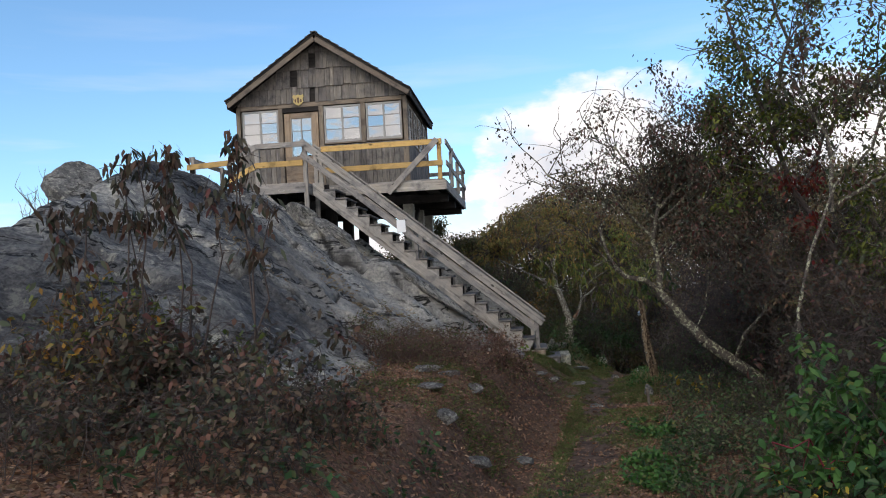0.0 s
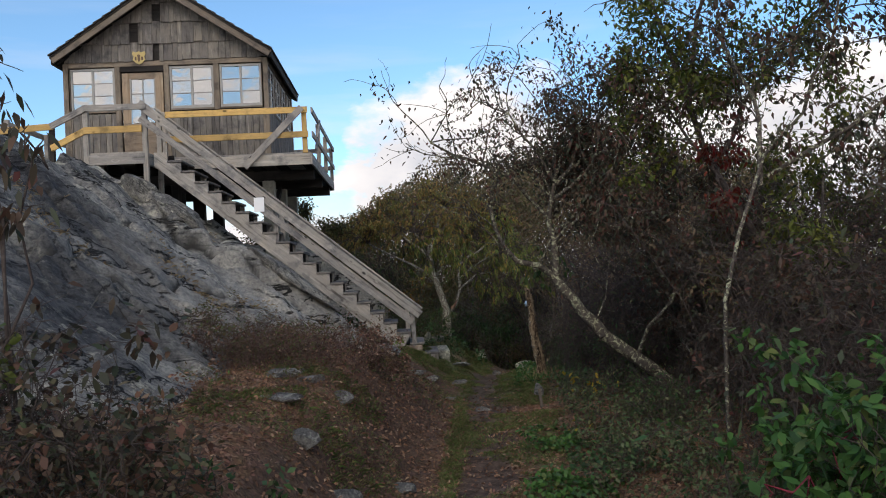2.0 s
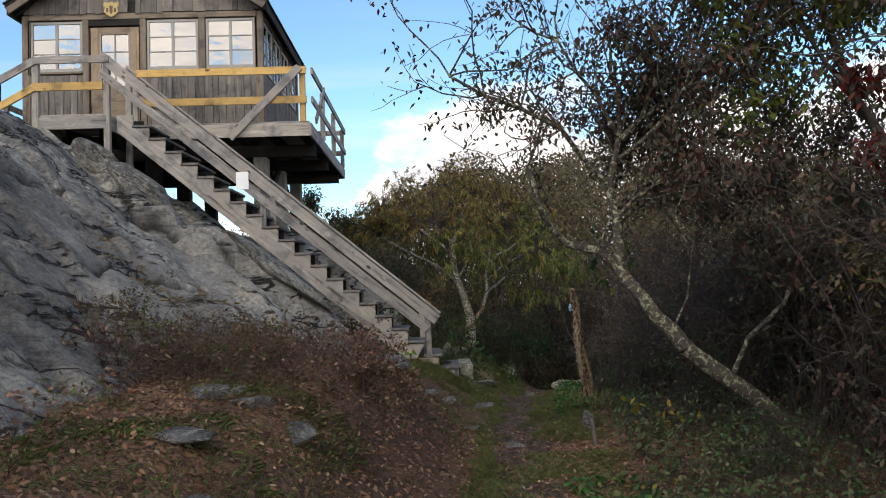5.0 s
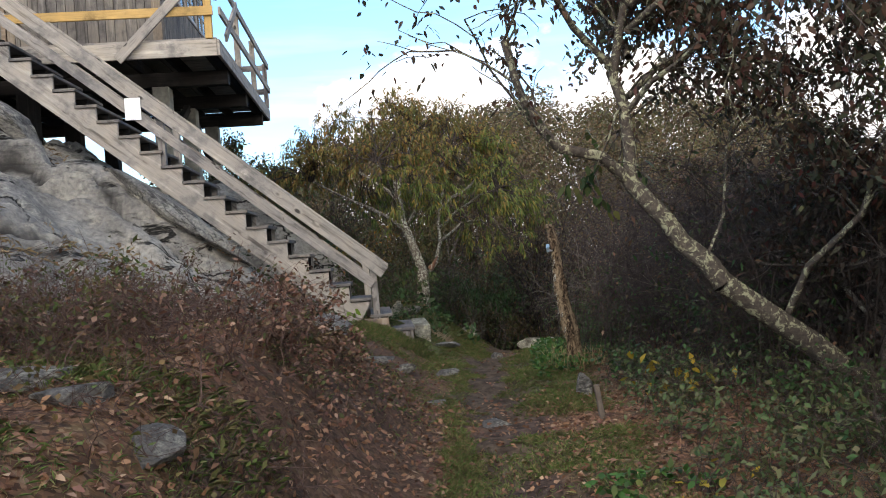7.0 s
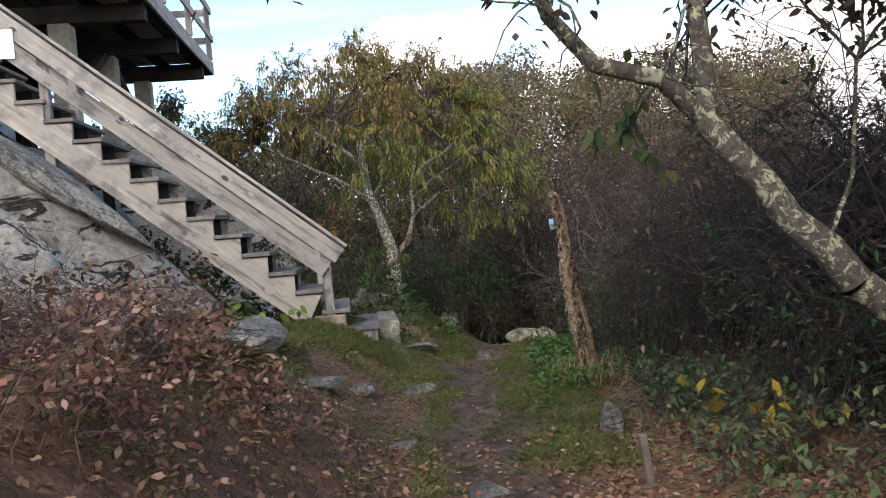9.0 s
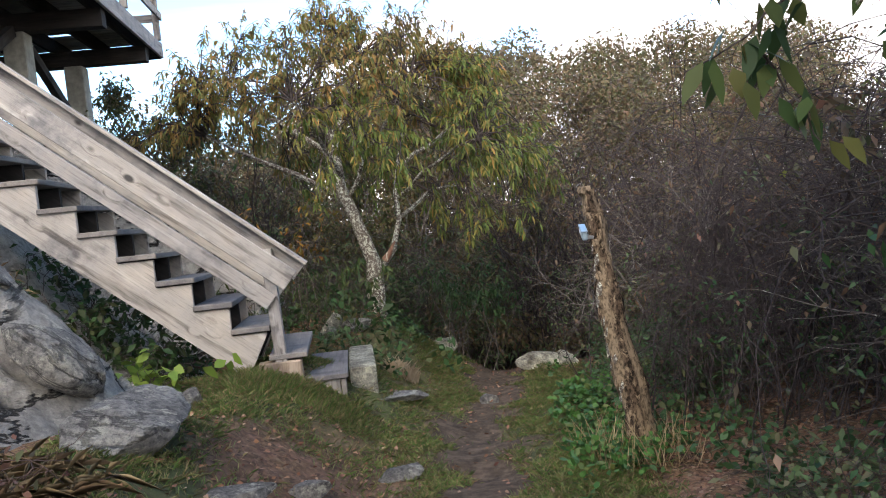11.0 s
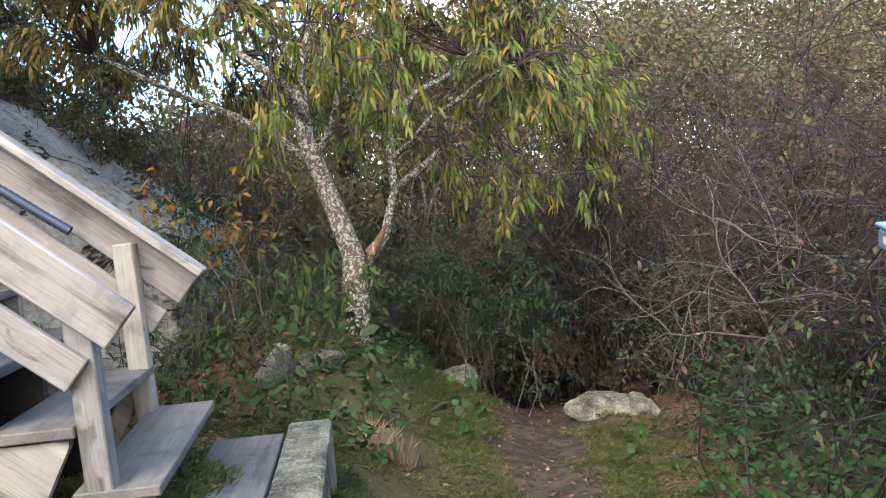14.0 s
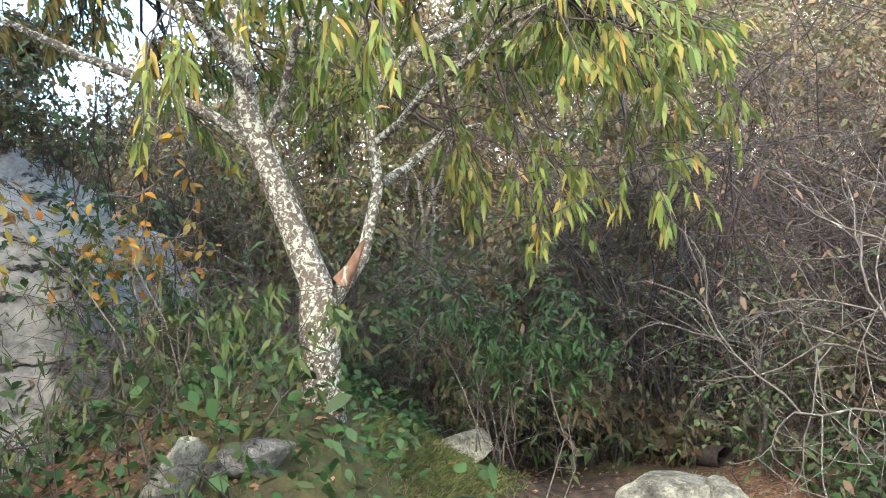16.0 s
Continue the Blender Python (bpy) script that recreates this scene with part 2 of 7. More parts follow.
def rock_mat(name, a, b, c, lichen, scale=1.0, seams=0.0, bands=0.8):
    m, n, l, p = mat_new(name)
    tc = n.new("ShaderNodeTexCoord")
    v = tc.outputs["Object"]
    big = noise_node(n, l, v, 0.9 * scale, 5, 0.6, 0.4)
    fine = noise_node(n, l, v, 16 * scale, 10, 0.72)
    mp = n.new("ShaderNodeMapping")
    mp.inputs["Rotation"].default_value = (0.2, 0.7, 0.3)
    mp.inputs["Scale"].default_value = (0.7, 2.2, 5.0)
    l.new(v, mp.inputs[0])
    band = noise_node(n, l, mp.outputs[0], 1.6 * scale, 7, 0.65, 0.8)
    r1 = ramp(n, [(0.36, a), (0.5, b), (0.63, c)])
    l.new(big.outputs[0], r1.inputs[0])
    r2 = ramp(n, [(0.38, (0.42, 0.42, 0.44)), (0.5, (0.95, 0.95, 0.95)), (0.62, (1.4, 1.38, 1.32))])
    l.new(fine.outputs[0], r2.inputs[0])
    col = mixrgb(n, l, 0.85, r1.outputs[0], r2.outputs[0], "MULTIPLY")
    r3 = ramp(n, [(0.36, (0.28, 0.28, 0.3)), (0.46, (0.9, 0.9, 0.9)), (0.68, (1.3, 1.27, 1.18))])
    l.new(band.outputs[0], r3.inputs[0])
    col = mixrgb(n, l, bands, col, r3.outputs[0], "MULTIPLY")
    spots = noise_node(n, l, v, 4.5 * scale, 8, 0.75)
    r4 = ramp(n, [(0.55, (0, 0, 0)), (0.63, (1, 1, 1))])
    l.new(spots.outputs[0], r4.inputs[0])
    col = mixrgb(n, l, r4.outputs[0], col, lichen)
    fleck = noise_node(n, l, v, 38 * scale, 6, 0.8)
    r5 = ramp(n, [(0.62, (0, 0, 0)), (0.68, (0.8, 0.8, 0.8))])
    l.new(fleck.outputs[0], r5.inputs[0])
    col = mixrgb(n, l, r5.outputs[0], col, tuple(min(1, k * 1.25) for k in lichen))
    mc = n.new("ShaderNodeMapping")
    mc.inputs["Rotation"].default_value = (0.3, 0.5, -0.6)
    mc.inputs["Scale"].default_value = (0.45, 0.9, 1.6)
    l.new(v, mc.inputs[0])
    seam = noise_node(n, l, mc.outputs[0], 1.1 * scale, 7, 0.6, 0.6)
    r6 = ramp(n, [(0.478, (1, 1, 1)), (0.493, (0.06, 0.06, 0.06)), (0.507, (0.06, 0.06, 0.06)), (0.518, (1, 1, 1))])
    l.new(seam.outputs[0], r6.inputs[0])
    some = noise_node(n, l, v, 0.8 * scale, 3, 0.5)
    r7 = ramp(n, [(0.42, (0, 0, 0)), (0.5, (1, 1, 1))])
    l.new(some.outputs[0], r7.inputs[0])
    lines = mixrgb(n, l, seams, (1.0, 1.0, 1.0), r6.outputs[0])
    crack = mixrgb(n, l, r7.outputs[0], (1.0, 1.0, 1.0), lines)
    at_s, at_b, at_c = n.new("ShaderNodeAttribute"), n.new("ShaderNodeAttribute"), n.new("ShaderNodeAttribute")
    at_s.attribute_name, at_b.attribute_name, at_c.attribute_name = "stain", "bare", "cleft"
    col = mixrgb(n, l, at_s.outputs["Fac"], col, mixrgb(n, l, 1.0, col, (0.33, 0.34, 0.37), "MULTIPLY"))
    smooth_c = mixrgb(n, l, 0.5, (0.57, 0.535, 0.465), r1.outputs[0])
    col = mixrgb(n, l, mixrgb(n, l, 1.0, at_b.outputs["Fac"], (0.75, 0.75, 0.75), "MULTIPLY"), col, mixrgb(n, l, 0.5, smooth_c, r2.outputs[0], "MULTIPLY"))
    col = mixrgb(n, l, 1.0, col, crack, "MULTIPLY")
    col = mixrgb(n, l, at_c.outputs["Fac"], col, (0.035, 0.033, 0.03))
    l.new(col, p.inputs["Base Color"])
    p.inputs["Roughness"].default_value = 0.9
    p.inputs["Specular IOR Level"].default_value = 0.3
    add = n.new("ShaderNodeMath")
    add.operation, add.inputs[1].default_value = "MULTIPLY_ADD", bands * 1.25
    l.new(band.outputs[0], add.inputs[0])
    l.new(fine.outputs[0], add.inputs[2])
    deep = n.new("ShaderNodeMath")
    l.new(add.outputs[0], deep.inputs[0])
    l.new(crack, deep.inputs[1])
    bump(n, l, p, deep.outputs[0], 1.0, 0.07)
    return m


M_ROCK = rock_mat("grey_granite", (0.095, 0.096, 0.1), (0.22, 0.217, 0.21), (0.4, 0.385, 0.345), (0.5, 0.48, 0.39), 1.0, 1.0)
M_LEDGE = rock_mat("pale_granite_ledge", (0.12, 0.117, 0.113), (0.23, 0.224, 0.212), (0.34, 0.33, 0.3), (0.45, 0.44, 0.37), 2.2, 0.6, 0.45)
M_STONE = rock_mat("lichened_stone", (0.09, 0.087, 0.085), (0.18, 0.175, 0.168), (0.28, 0.272, 0.25), (0.4, 0.4, 0.34), 3.0, 0.0, 0.3)
M_PALE = rock_mat("pale_lichened_stone", (0.13, 0.12, 0.1), (0.36, 0.35, 0.29), (0.56, 0.55, 0.45), (0.62, 0.61, 0.45), 3.4, 0.0, 0.25)


def ground_mat():
    """Leaf litter, trodden dirt and grass; which one lies where comes from the sheet's own attributes."""
    m, n, l, p = mat_new("forest_floor")
    tc = n.new("ShaderNodeTexCoord")
    v = tc.outputs["Object"]
    nz = noise_node(n, l, v, 9, 8, 0.7)
    vor = n.new("ShaderNodeTexVoronoi")
    vor.inputs["Scale"].default_value = 48
    l.new(v, vor.inputs["Vector"])
    lit = ramp(n, [(0.0, (0.06, 0.04, 0.028)), (0.35, (0.15, 0.085, 0.05)), (0.7, (0.26, 0.145, 0.085)), (1.0, (0.36, 0.25, 0.16))])
    l.new(vor.outputs["Color"], lit.inputs[0])
    litc = mixrgb(n, l, 0.6, lit.outputs[0], nz.outputs["Color"], "MULTIPLY")
    dirt = ramp(n, [(0.36, (0.03, 0.021, 0.016)), (0.5, (0.07, 0.048, 0.037)), (0.68, (0.14, 0.1, 0.08))])
    l.new(nz.outputs[0], dirt.inputs[0])
    gr = ramp(n, [(0.3, (0.05, 0.036, 0.025)), (0.46, (0.045, 0.055, 0.024)), (0.6, (0.07, 0.085, 0.035)), (0.75, (0.12, 0.1, 0.055))])
    l.new(nz.outputs[0], gr.inputs[0])
    at1, at2 = n.new("ShaderNodeAttribute"), n.new("ShaderNodeAttribute")
    at1.attribute_name, at2.attribute_name = "dirt", "grass"
    col = mixrgb(n, l, at1.outputs["Fac"], litc, dirt.outputs[0])
    col = mixrgb(n, l, at2.outputs["Fac"], col, gr.outputs[0])
    l.new(col, p.inputs["Base Color"])
    p.inputs["Roughness"].default_value = 0.95
    p.inputs["Specular IOR Level"].default_value = 0.15
    grit = noise_node(n, l, v, 34, 6, 0.75)
    bump(n, l, p, grit.outputs[0], 0.8, 0.018)
    return m


M_GROUND = ground_mat()


def leaf_mat(name, cols, rough=0.5, trans=0.28):
    """Leaves that differ one by one, with light through the blade."""
    m, n, l, p = mat_new(name)
    g = n.new("ShaderNodeNewGeometry")
    r = ramp(n, [(i / max(1, len(cols) - 1), c) for i, c in enumerate(cols)])
    l.new(g.outputs["Random Per Island"], r.inputs[0])
    tc = n.new("ShaderNodeTexCoord")
    nz = noise_node(n, l, tc.outputs["Object"], 1.3, 3, 0.6)
    rv = ramp(n, [(0.3, (0.7, 0.7, 0.7)), (0.7, (1.25, 1.25, 1.2))])
    l.new(nz.outputs[0], rv.inputs[0])
    col = mixrgb(n, l, 1.0, r.outputs[0], rv.outputs[0], "MULTIPLY")
    l.new(col, p.inputs["Base Color"])
    p.inputs["Roughness"].default_value = rough
    p.inputs["Specular IOR Level"].default_value = 0.16
    if trans:
        t = n.new("ShaderNodeBsdfTranslucent")
        l.new(col, t.inputs[0])
        mx = n.new("ShaderNodeMixShader")
        mx.inputs[0].default_value = trans
        l.new(p.outputs[0], mx.inputs[1])
        l.new(t.outputs[0], mx.inputs[2])
        l.new(mx.outputs[0], n["Material Output"].inputs[0])
    return m


L_PEACH = leaf_mat("olive_autumn_leaf", [(0.3, 0.163, 0.0625), (0.15, 0.15, 0.0562), (0.325, 0.2, 0.0625), (0.0938, 0.125, 0.0438), (0.25, 0.144, 0.0562), (0.125, 0.156, 0.05), (0.25, 0.213, 0.0688), (0.35, 0.175, 0.0688), (0.213, 0.188, 0.0625), (0.3, 0.213, 0.0688), (0.106, 0.15, 0.05), (0.188, 0.163, 0.0625)], trans=0.4)
L_PEACHG = leaf_mat("green_drooping_leaf", [(0.0826, 0.133, 0.0396), (0.14, 0.184, 0.0496), (0.198, 0.221, 0.0595), (0.116, 0.162, 0.0425), (0.314, 0.251, 0.0708), (0.0991, 0.147, 0.0425), (0.165, 0.192, 0.0566), (0.396, 0.236, 0.0708)], trans=0.4)
L_TALL = leaf_mat("yellow_green_leaf", [(0.0459, 0.0748, 0.0204), (0.0808, 0.103, 0.0229), (0.15, 0.15, 0.0323), (0.0578, 0.0808, 0.0229)])
L_DARK = leaf_mat("dark_maroon_leaf", [(0.0398, 0.0526, 0.0369), (0.0746, 0.0585, 0.043), (0.0995, 0.0526, 0.0369), (0.0548, 0.0703, 0.043), (0.119, 0.041, 0.0369)])
L_BUSH = leaf_mat("fresh_green_shrub_leaf", [(0.0376, 0.092, 0.0216), (0.0544, 0.13, 0.0328), (0.076, 0.162, 0.0376), (0.0432, 0.0968, 0.0432), (0.13, 0.151, 0.0432)])
L_LIME = leaf_mat("yellow_green_broad_leaf", [(0.13, 0.2, 0.035), (0.17, 0.24, 0.045), (0.09, 0.16, 0.03)])
L_YEL = leaf_mat("yellow_leaf", [(0.32, 0.232, 0.028), (0.4, 0.272, 0.032), (0.224, 0.208, 0.04)])
L_ORANGE = leaf_mat("orange_yellow_leaf", [(0.27, 0.165, 0.0225), (0.225, 0.09, 0.0225), (0.18, 0.15, 0.0338), (0.105, 0.09, 0.03), (0.247, 0.12, 0.03)])
L_BROWN = leaf_mat("dry_brown_leaf", [(0.105, 0.0585, 0.0413), (0.187, 0.0998, 0.0585), (0.281, 0.164, 0.0998), (0.14, 0.0647, 0.053), (0.351, 0.246, 0.164)], 0.8, 0.12)
L_BRUSH = leaf_mat("bramble_leaf", [(0.0375, 0.0525, 0.0275), (0.0625, 0.0562, 0.0375), (0.125, 0.0562, 0.0425), (0.05, 0.075, 0.035), (0.15, 0.075, 0.0525), (0.0438, 0.0625, 0.0375), (0.213, 0.138, 0.0938)], 0.6, 0.2)
L_BANK = leaf_mat("green_and_brown_bush_leaf", [(0.06, 0.09, 0.025), (0.1, 0.05, 0.03), (0.08, 0.12, 0.03), (0.13, 0.06, 0.035), (0.05, 0.075, 0.025), (0.12, 0.13, 0.04)], 0.55, 0.2)
L_HEAP = leaf_mat("withered_bramble_leaf", [(0.06, 0.035, 0.025), (0.14, 0.065, 0.045), (0.22, 0.12, 0.085), (0.06, 0.075, 0.03), (0.1, 0.045, 0.035), (0.3, 0.2, 0.15), (0.05, 0.03, 0.022), (0.17, 0.085, 0.06)], 0.65, 0.15)
L_COVER = leaf_mat("low_green_leaf", [(0.025, 0.06, 0.022), (0.04, 0.085, 0.03), (0.055, 0.11, 0.04), (0.045, 0.07, 0.03), (0.09, 0.1, 0.04)], 0.5, 0.25)
L_GRASS = leaf_mat("grass_blade", [(0.072, 0.125, 0.034), (0.105, 0.167, 0.046), (0.148, 0.195, 0.062), (0.26, 0.225, 0.11), (0.165, 0.13, 0.07), (0.095, 0.135, 0.044)], 0.6, 0.2)
L_STRAW = leaf_mat("dry_straw", [(0.254, 0.182, 0.101), (0.354, 0.274, 0.162), (0.203, 0.132, 0.081)], 0.8, 0.15)
L_FAR = leaf_mat("mixed_wood_leaf", [(0.06068, 0.08282, 0.02788), (0.09922, 0.105, 0.03854), (0.155, 0.105, 0.04428), (0.1107, 0.08282, 0.05002), (0.06642, 0.08856, 0.03362)])
L_RUST = leaf_mat("rust_wood_leaf", [(0.115, 0.085, 0.054), (0.165, 0.098, 0.062), (0.094, 0.087, 0.049), (0.088, 0.097, 0.043), (0.175, 0.089, 0.064)])
L_WOOD = leaf_mat("olive_rust_wood_leaf", [(0.125, 0.125, 0.05), (0.18, 0.118, 0.07), (0.1, 0.11, 0.048), (0.2, 0.128, 0.072), (0.13, 0.098, 0.075), (0.11, 0.118, 0.048)])
L_UNDER = leaf_mat("dark_undergrowth_leaf", [(0.0547, 0.1, 0.0401), (0.0911, 0.136, 0.0547), (0.146, 0.128, 0.0729), (0.0639, 0.109, 0.0456)])
L_GREENP = leaf_mat("long_green_leaf", [(0.03, 0.06, 0.022), (0.045, 0.08, 0.028), (0.065, 0.095, 0.03), (0.1, 0.1, 0.03), (0.035, 0.07, 0.026)])
L_PALESTRAW = leaf_mat("pale_straw", [(0.5, 0.4, 0.29), (0.42, 0.32, 0.22), (0.55, 0.46, 0.36)], 0.8, 0.2)
L_POKE = leaf_mat("crimson_leaf", [(0.12, 0.012, 0.012), (0.084, 0.018, 0.015), (0.15, 0.036, 0.018)])


def bark(name, dark, light, lichen=None, amount=0.55, scale=1.0, fibre=1.0, peel=""):
    m, n, l, p = mat_new(name)
    tc = n.new("ShaderNodeTexCoord")
    v = tc.outputs["Object"]
    if fibre != 1:
        mp = n.new("ShaderNodeMapping")
        mp.inputs["Scale"].default_value = (1, 1, fibre)
        l.new(v, mp.inputs[0])
        v = mp.outputs[0]
    nz = noise_node(n, l, v, 24 * scale, 8, 0.7)
    r = ramp(n, [(0.43, dark), (0.56, light)] if peel else [(0.3, dark), (0.7, light)])
    l.new(nz.outputs[0], r.inputs[0])
    col = r.outputs[0]
    if lichen:
        s = noise_node(n, l, v, 13 * scale, 9, 0.72, 0.6)
        rs = ramp(n, [(amount - 0.03, (0, 0, 0)), (amount + 0.03, (1, 1, 1))])
        l.new(s.outputs[0], rs.inputs[0])
        col = mixrgb(n, l, rs.outputs[0], col, lichen)
    if peel:
        at = n.new("ShaderNodeAttribute")
        at.attribute_name = peel
        inner = ramp(n, [(0.4, tuple(c * 0.3 for c in lichen)), (0.56, lichen)])
        l.new(nz.outputs[0], inner.inputs[0])
        col = mixrgb(n, l, at.outputs["Fac"], inner.outputs[0], col)
    l.new(col, p.inputs["Base Color"])
    p.inputs["Roughness"].default_value = 0.95
    p.inputs["Specular IOR Level"].default_value = 0.1
    bump(n, l, p, nz.outputs[0], 0.9, 0.015)
    return m


B_LICHEN = bark("lichen_spotted_bark", (0.06, 0.048, 0.04), (0.17, 0.14, 0.115), (0.48, 0.48, 0.39), 0.53, 2.8)
B_GREY = bark("grey_bark", (0.09, 0.075, 0.065), (0.2, 0.175, 0.155), (0.36, 0.36, 0.3), 0.6)
B_DARK = bark("dark_twig_bark", (0.045, 0.036, 0.033), (0.1, 0.08, 0.072))
B_BRAMBLE = bark("red_brown_bramble_stem", (0.03, 0.018, 0.015), (0.17, 0.115, 0.098))
B_TWIG = bark("purple_brown_twig_bark", (0.02, 0.016, 0.016), (0.1, 0.08, 0.078))
B_LEAN = bark("dark_mossy_bark", (0.04, 0.034, 0.03), (0.12, 0.1, 0.085), (0.33, 0.33, 0.22), 0.55, 1.3)
B_STUMP = bark("peeling_dead_bark", (0.014, 0.01, 0.007), (0.11, 0.075, 0.05), (0.27, 0.2, 0.13), 0.57, 1.9, 0.6, "peel")
B_STUB = bark("bare_orange_wood", (0.1, 0.05, 0.035), (0.28, 0.17, 0.115), (0.42, 0.42, 0.34), 0.6, 1.2, 0.4)
B_RED = bark("crimson_stem_skin", (0.12, 0.02, 0.03), (0.24, 0.04, 0.06))

# ---- geometry helpers ----
rng = np.random.default_rng(7)


def vnoise(x, y, seed=0):
    """Smooth value noise on a plane, -1 to 1."""
    xi, yi = np.floor(x).astype(np.int64), np.floor(y).astype(np.int64)
    fx, fy = x - xi, y - yi
    fx, fy = fx * fx * (3 - 2 * fx), fy * fy * (3 - 2 * fy)

    def h(a, b):
        k = (a * 374761393 + b * 668265263 + seed * 974711) & 0x7FFFFFFF
        k = ((k ^ (k >> 13)) * 1274126177) & 0x7FFFFFFF
        return ((k ^ (k >> 16)) & 0xFFFF) / 32767.5 - 1
    a, b, c, d = h(xi, yi), h(xi + 1, yi), h(xi, yi + 1), h(xi + 1, yi + 1)
    return (a * (1 - fx) + b * fx) * (1 - fy) + (c * (1 - fx) + d * fx) * fy


def fbm(x, y, octaves=4, seed=0):
    s, a = 0, 1.0
    for o in range(octaves):
        s = s + a * vnoise(x * 2 ** o, y * 2 ** o, seed + o * 17)
        a *= 0.5
    return s


def sstep(a, b, v):
    t = np.clip((v - a) / (b - a), 0, 1)
    return t * t * (3 - 2 * t)


def bump2(x, y, cx, cy, rx, ry):
    return np.exp(-((x - cx) / rx) ** 2 - ((y - cy) / ry) ** 2)


def mesh_from(name, verts, faces, smooth=False):
    """A mesh from an array of points and an array of faces with as many corners each."""
    me = bpy.data.meshes.new(name)
    verts, faces = np.asarray(verts, np.float32), np.asarray(faces, np.int32)
    k = faces.shape[1]
    me.vertices.add(len(verts))
    me.vertices.foreach_set("co", verts.ravel())
    me.loops.add(faces.size)
    me.loops.foreach_set("vertex_index", faces.ravel())
    me.polygons.add(len(faces))
    me.polygons.foreach_set("loop_start", np.arange(0, faces.size, k, dtype=np.int32))
    me.update(calc_edges=True)
    if smooth:
        me.polygons.foreach_set("use_smooth", np.ones(len(faces), bool))
    me.validate()
    return me


def place(ob, parent=None, m=Matrix()):
    if parent is not None:
        ob.parent = parent
        ob.matrix_basis = world_of[parent.name].inverted() @ m
    else:
        ob.matrix_basis = m
    world_of[ob.name] = m.copy()
    return ob


world_of = {}


def thing(name, base, label, category, group=""):
    ob = new(name)
    ob.empty_display_size = 0.2
    place(ob, None, Matrix.Translation(base))
    return tagged(ob, label, category, group)


def part(name, geo, material, parent=None, label="", m=Matrix(), smooth=False):
    """One mesh object from a bmesh or a mesh, under its thing."""
    if isinstance(geo, bmesh.types.BMesh):
        me = bpy.data.meshes.new(name)
        geo.to_mesh(me)
        geo.free()
        if smooth:
            me.polygons.foreach_set("use_smooth", np.ones(len(me.polygons), bool))
    else:
        me = geo
    if material and not me.materials:
        me.materials.append(material)
    ob = place(new(name, me), parent, m)
    return tagged(ob, label) if label else ob


def block(lx, ly, lz, bevel=0.004):
    bm = bmesh.new()
    bmesh.ops.create_cube(bm, size=1)
    bmesh.ops.scale(bm, vec=(lx, ly, lz), verts=bm.verts)
    if bevel:
        bmesh.ops.bevel(bm, geom=bm.edges[:], offset=min(bevel, 0.3 * min(lx, ly, lz)), segments=1, affect="EDGES")
    return bm


def frame_along(a, b, up=(0, 0, 1)):
    a, b = Vector(a), Vector(b)
    x = (b - a).normalized()
    y = Vector(up).cross(x)
    y = y.normalized() if y.length > 1e-4 else Vector((0, 1, 0))
    z = x.cross(y)
    m = Matrix((x, y, z)).transposed().to_4x4()
    m.translation = (a + b) / 2
    return m, (b - a).length


def board(name, a, b, thick, high, material, parent=None, label="", up=(0, 0, 1), bevel=0.005):
    """A timber from a to b: thick across, high along up; its grain runs along it."""
    m, n = frame_along(a, b, up)
    return part(name, block(n, thick, high, bevel), material, parent, label, m)


def box_at(name, lo, hi, material, parent=None, label="", bevel=0.004):
    """A box between two corners, its longest side as its own x, so that grain runs along it."""
    lo, hi = Vector(lo), Vector(hi)
    c, s = (lo + hi) / 2, hi - lo
    k = max(range(3), key=lambda i: s[i])
    if k == 2:
        m, d = Matrix.Translation(c) @ Matrix.Rotation(radians(-90), 4, "Y"), (s.z, s.y, s.x)
    elif k == 1:
        m, d = Matrix.Translation(c) @ Matrix.Rotation(radians(90), 4, "Z"), (s.y, s.x, s.z)
    else:
        m, d = Matrix.Translation(c), tuple(s)
    return part(name, block(*d, bevel), material, parent, label, m)


def prism(poly, y0, y1):
    """A plate with the outline poly in x and z, from y0 to y1."""
    bm = bmesh.new()
    v0 = [bm.verts.new((x, y0, z)) for x, z in poly]
    v1 = [bm.verts.new((x, y1, z)) for x, z in poly]
    bm.faces.new(v0)
    bm.faces.new(v1[::-1])
    for i in range(len(poly)):
        j = (i + 1) % len(poly)
        bm.faces.new((v0[j], v0[i], v1[i], v1[j]))
    bmesh.ops.recalc_face_normals(bm, faces=bm.faces)
    return bm


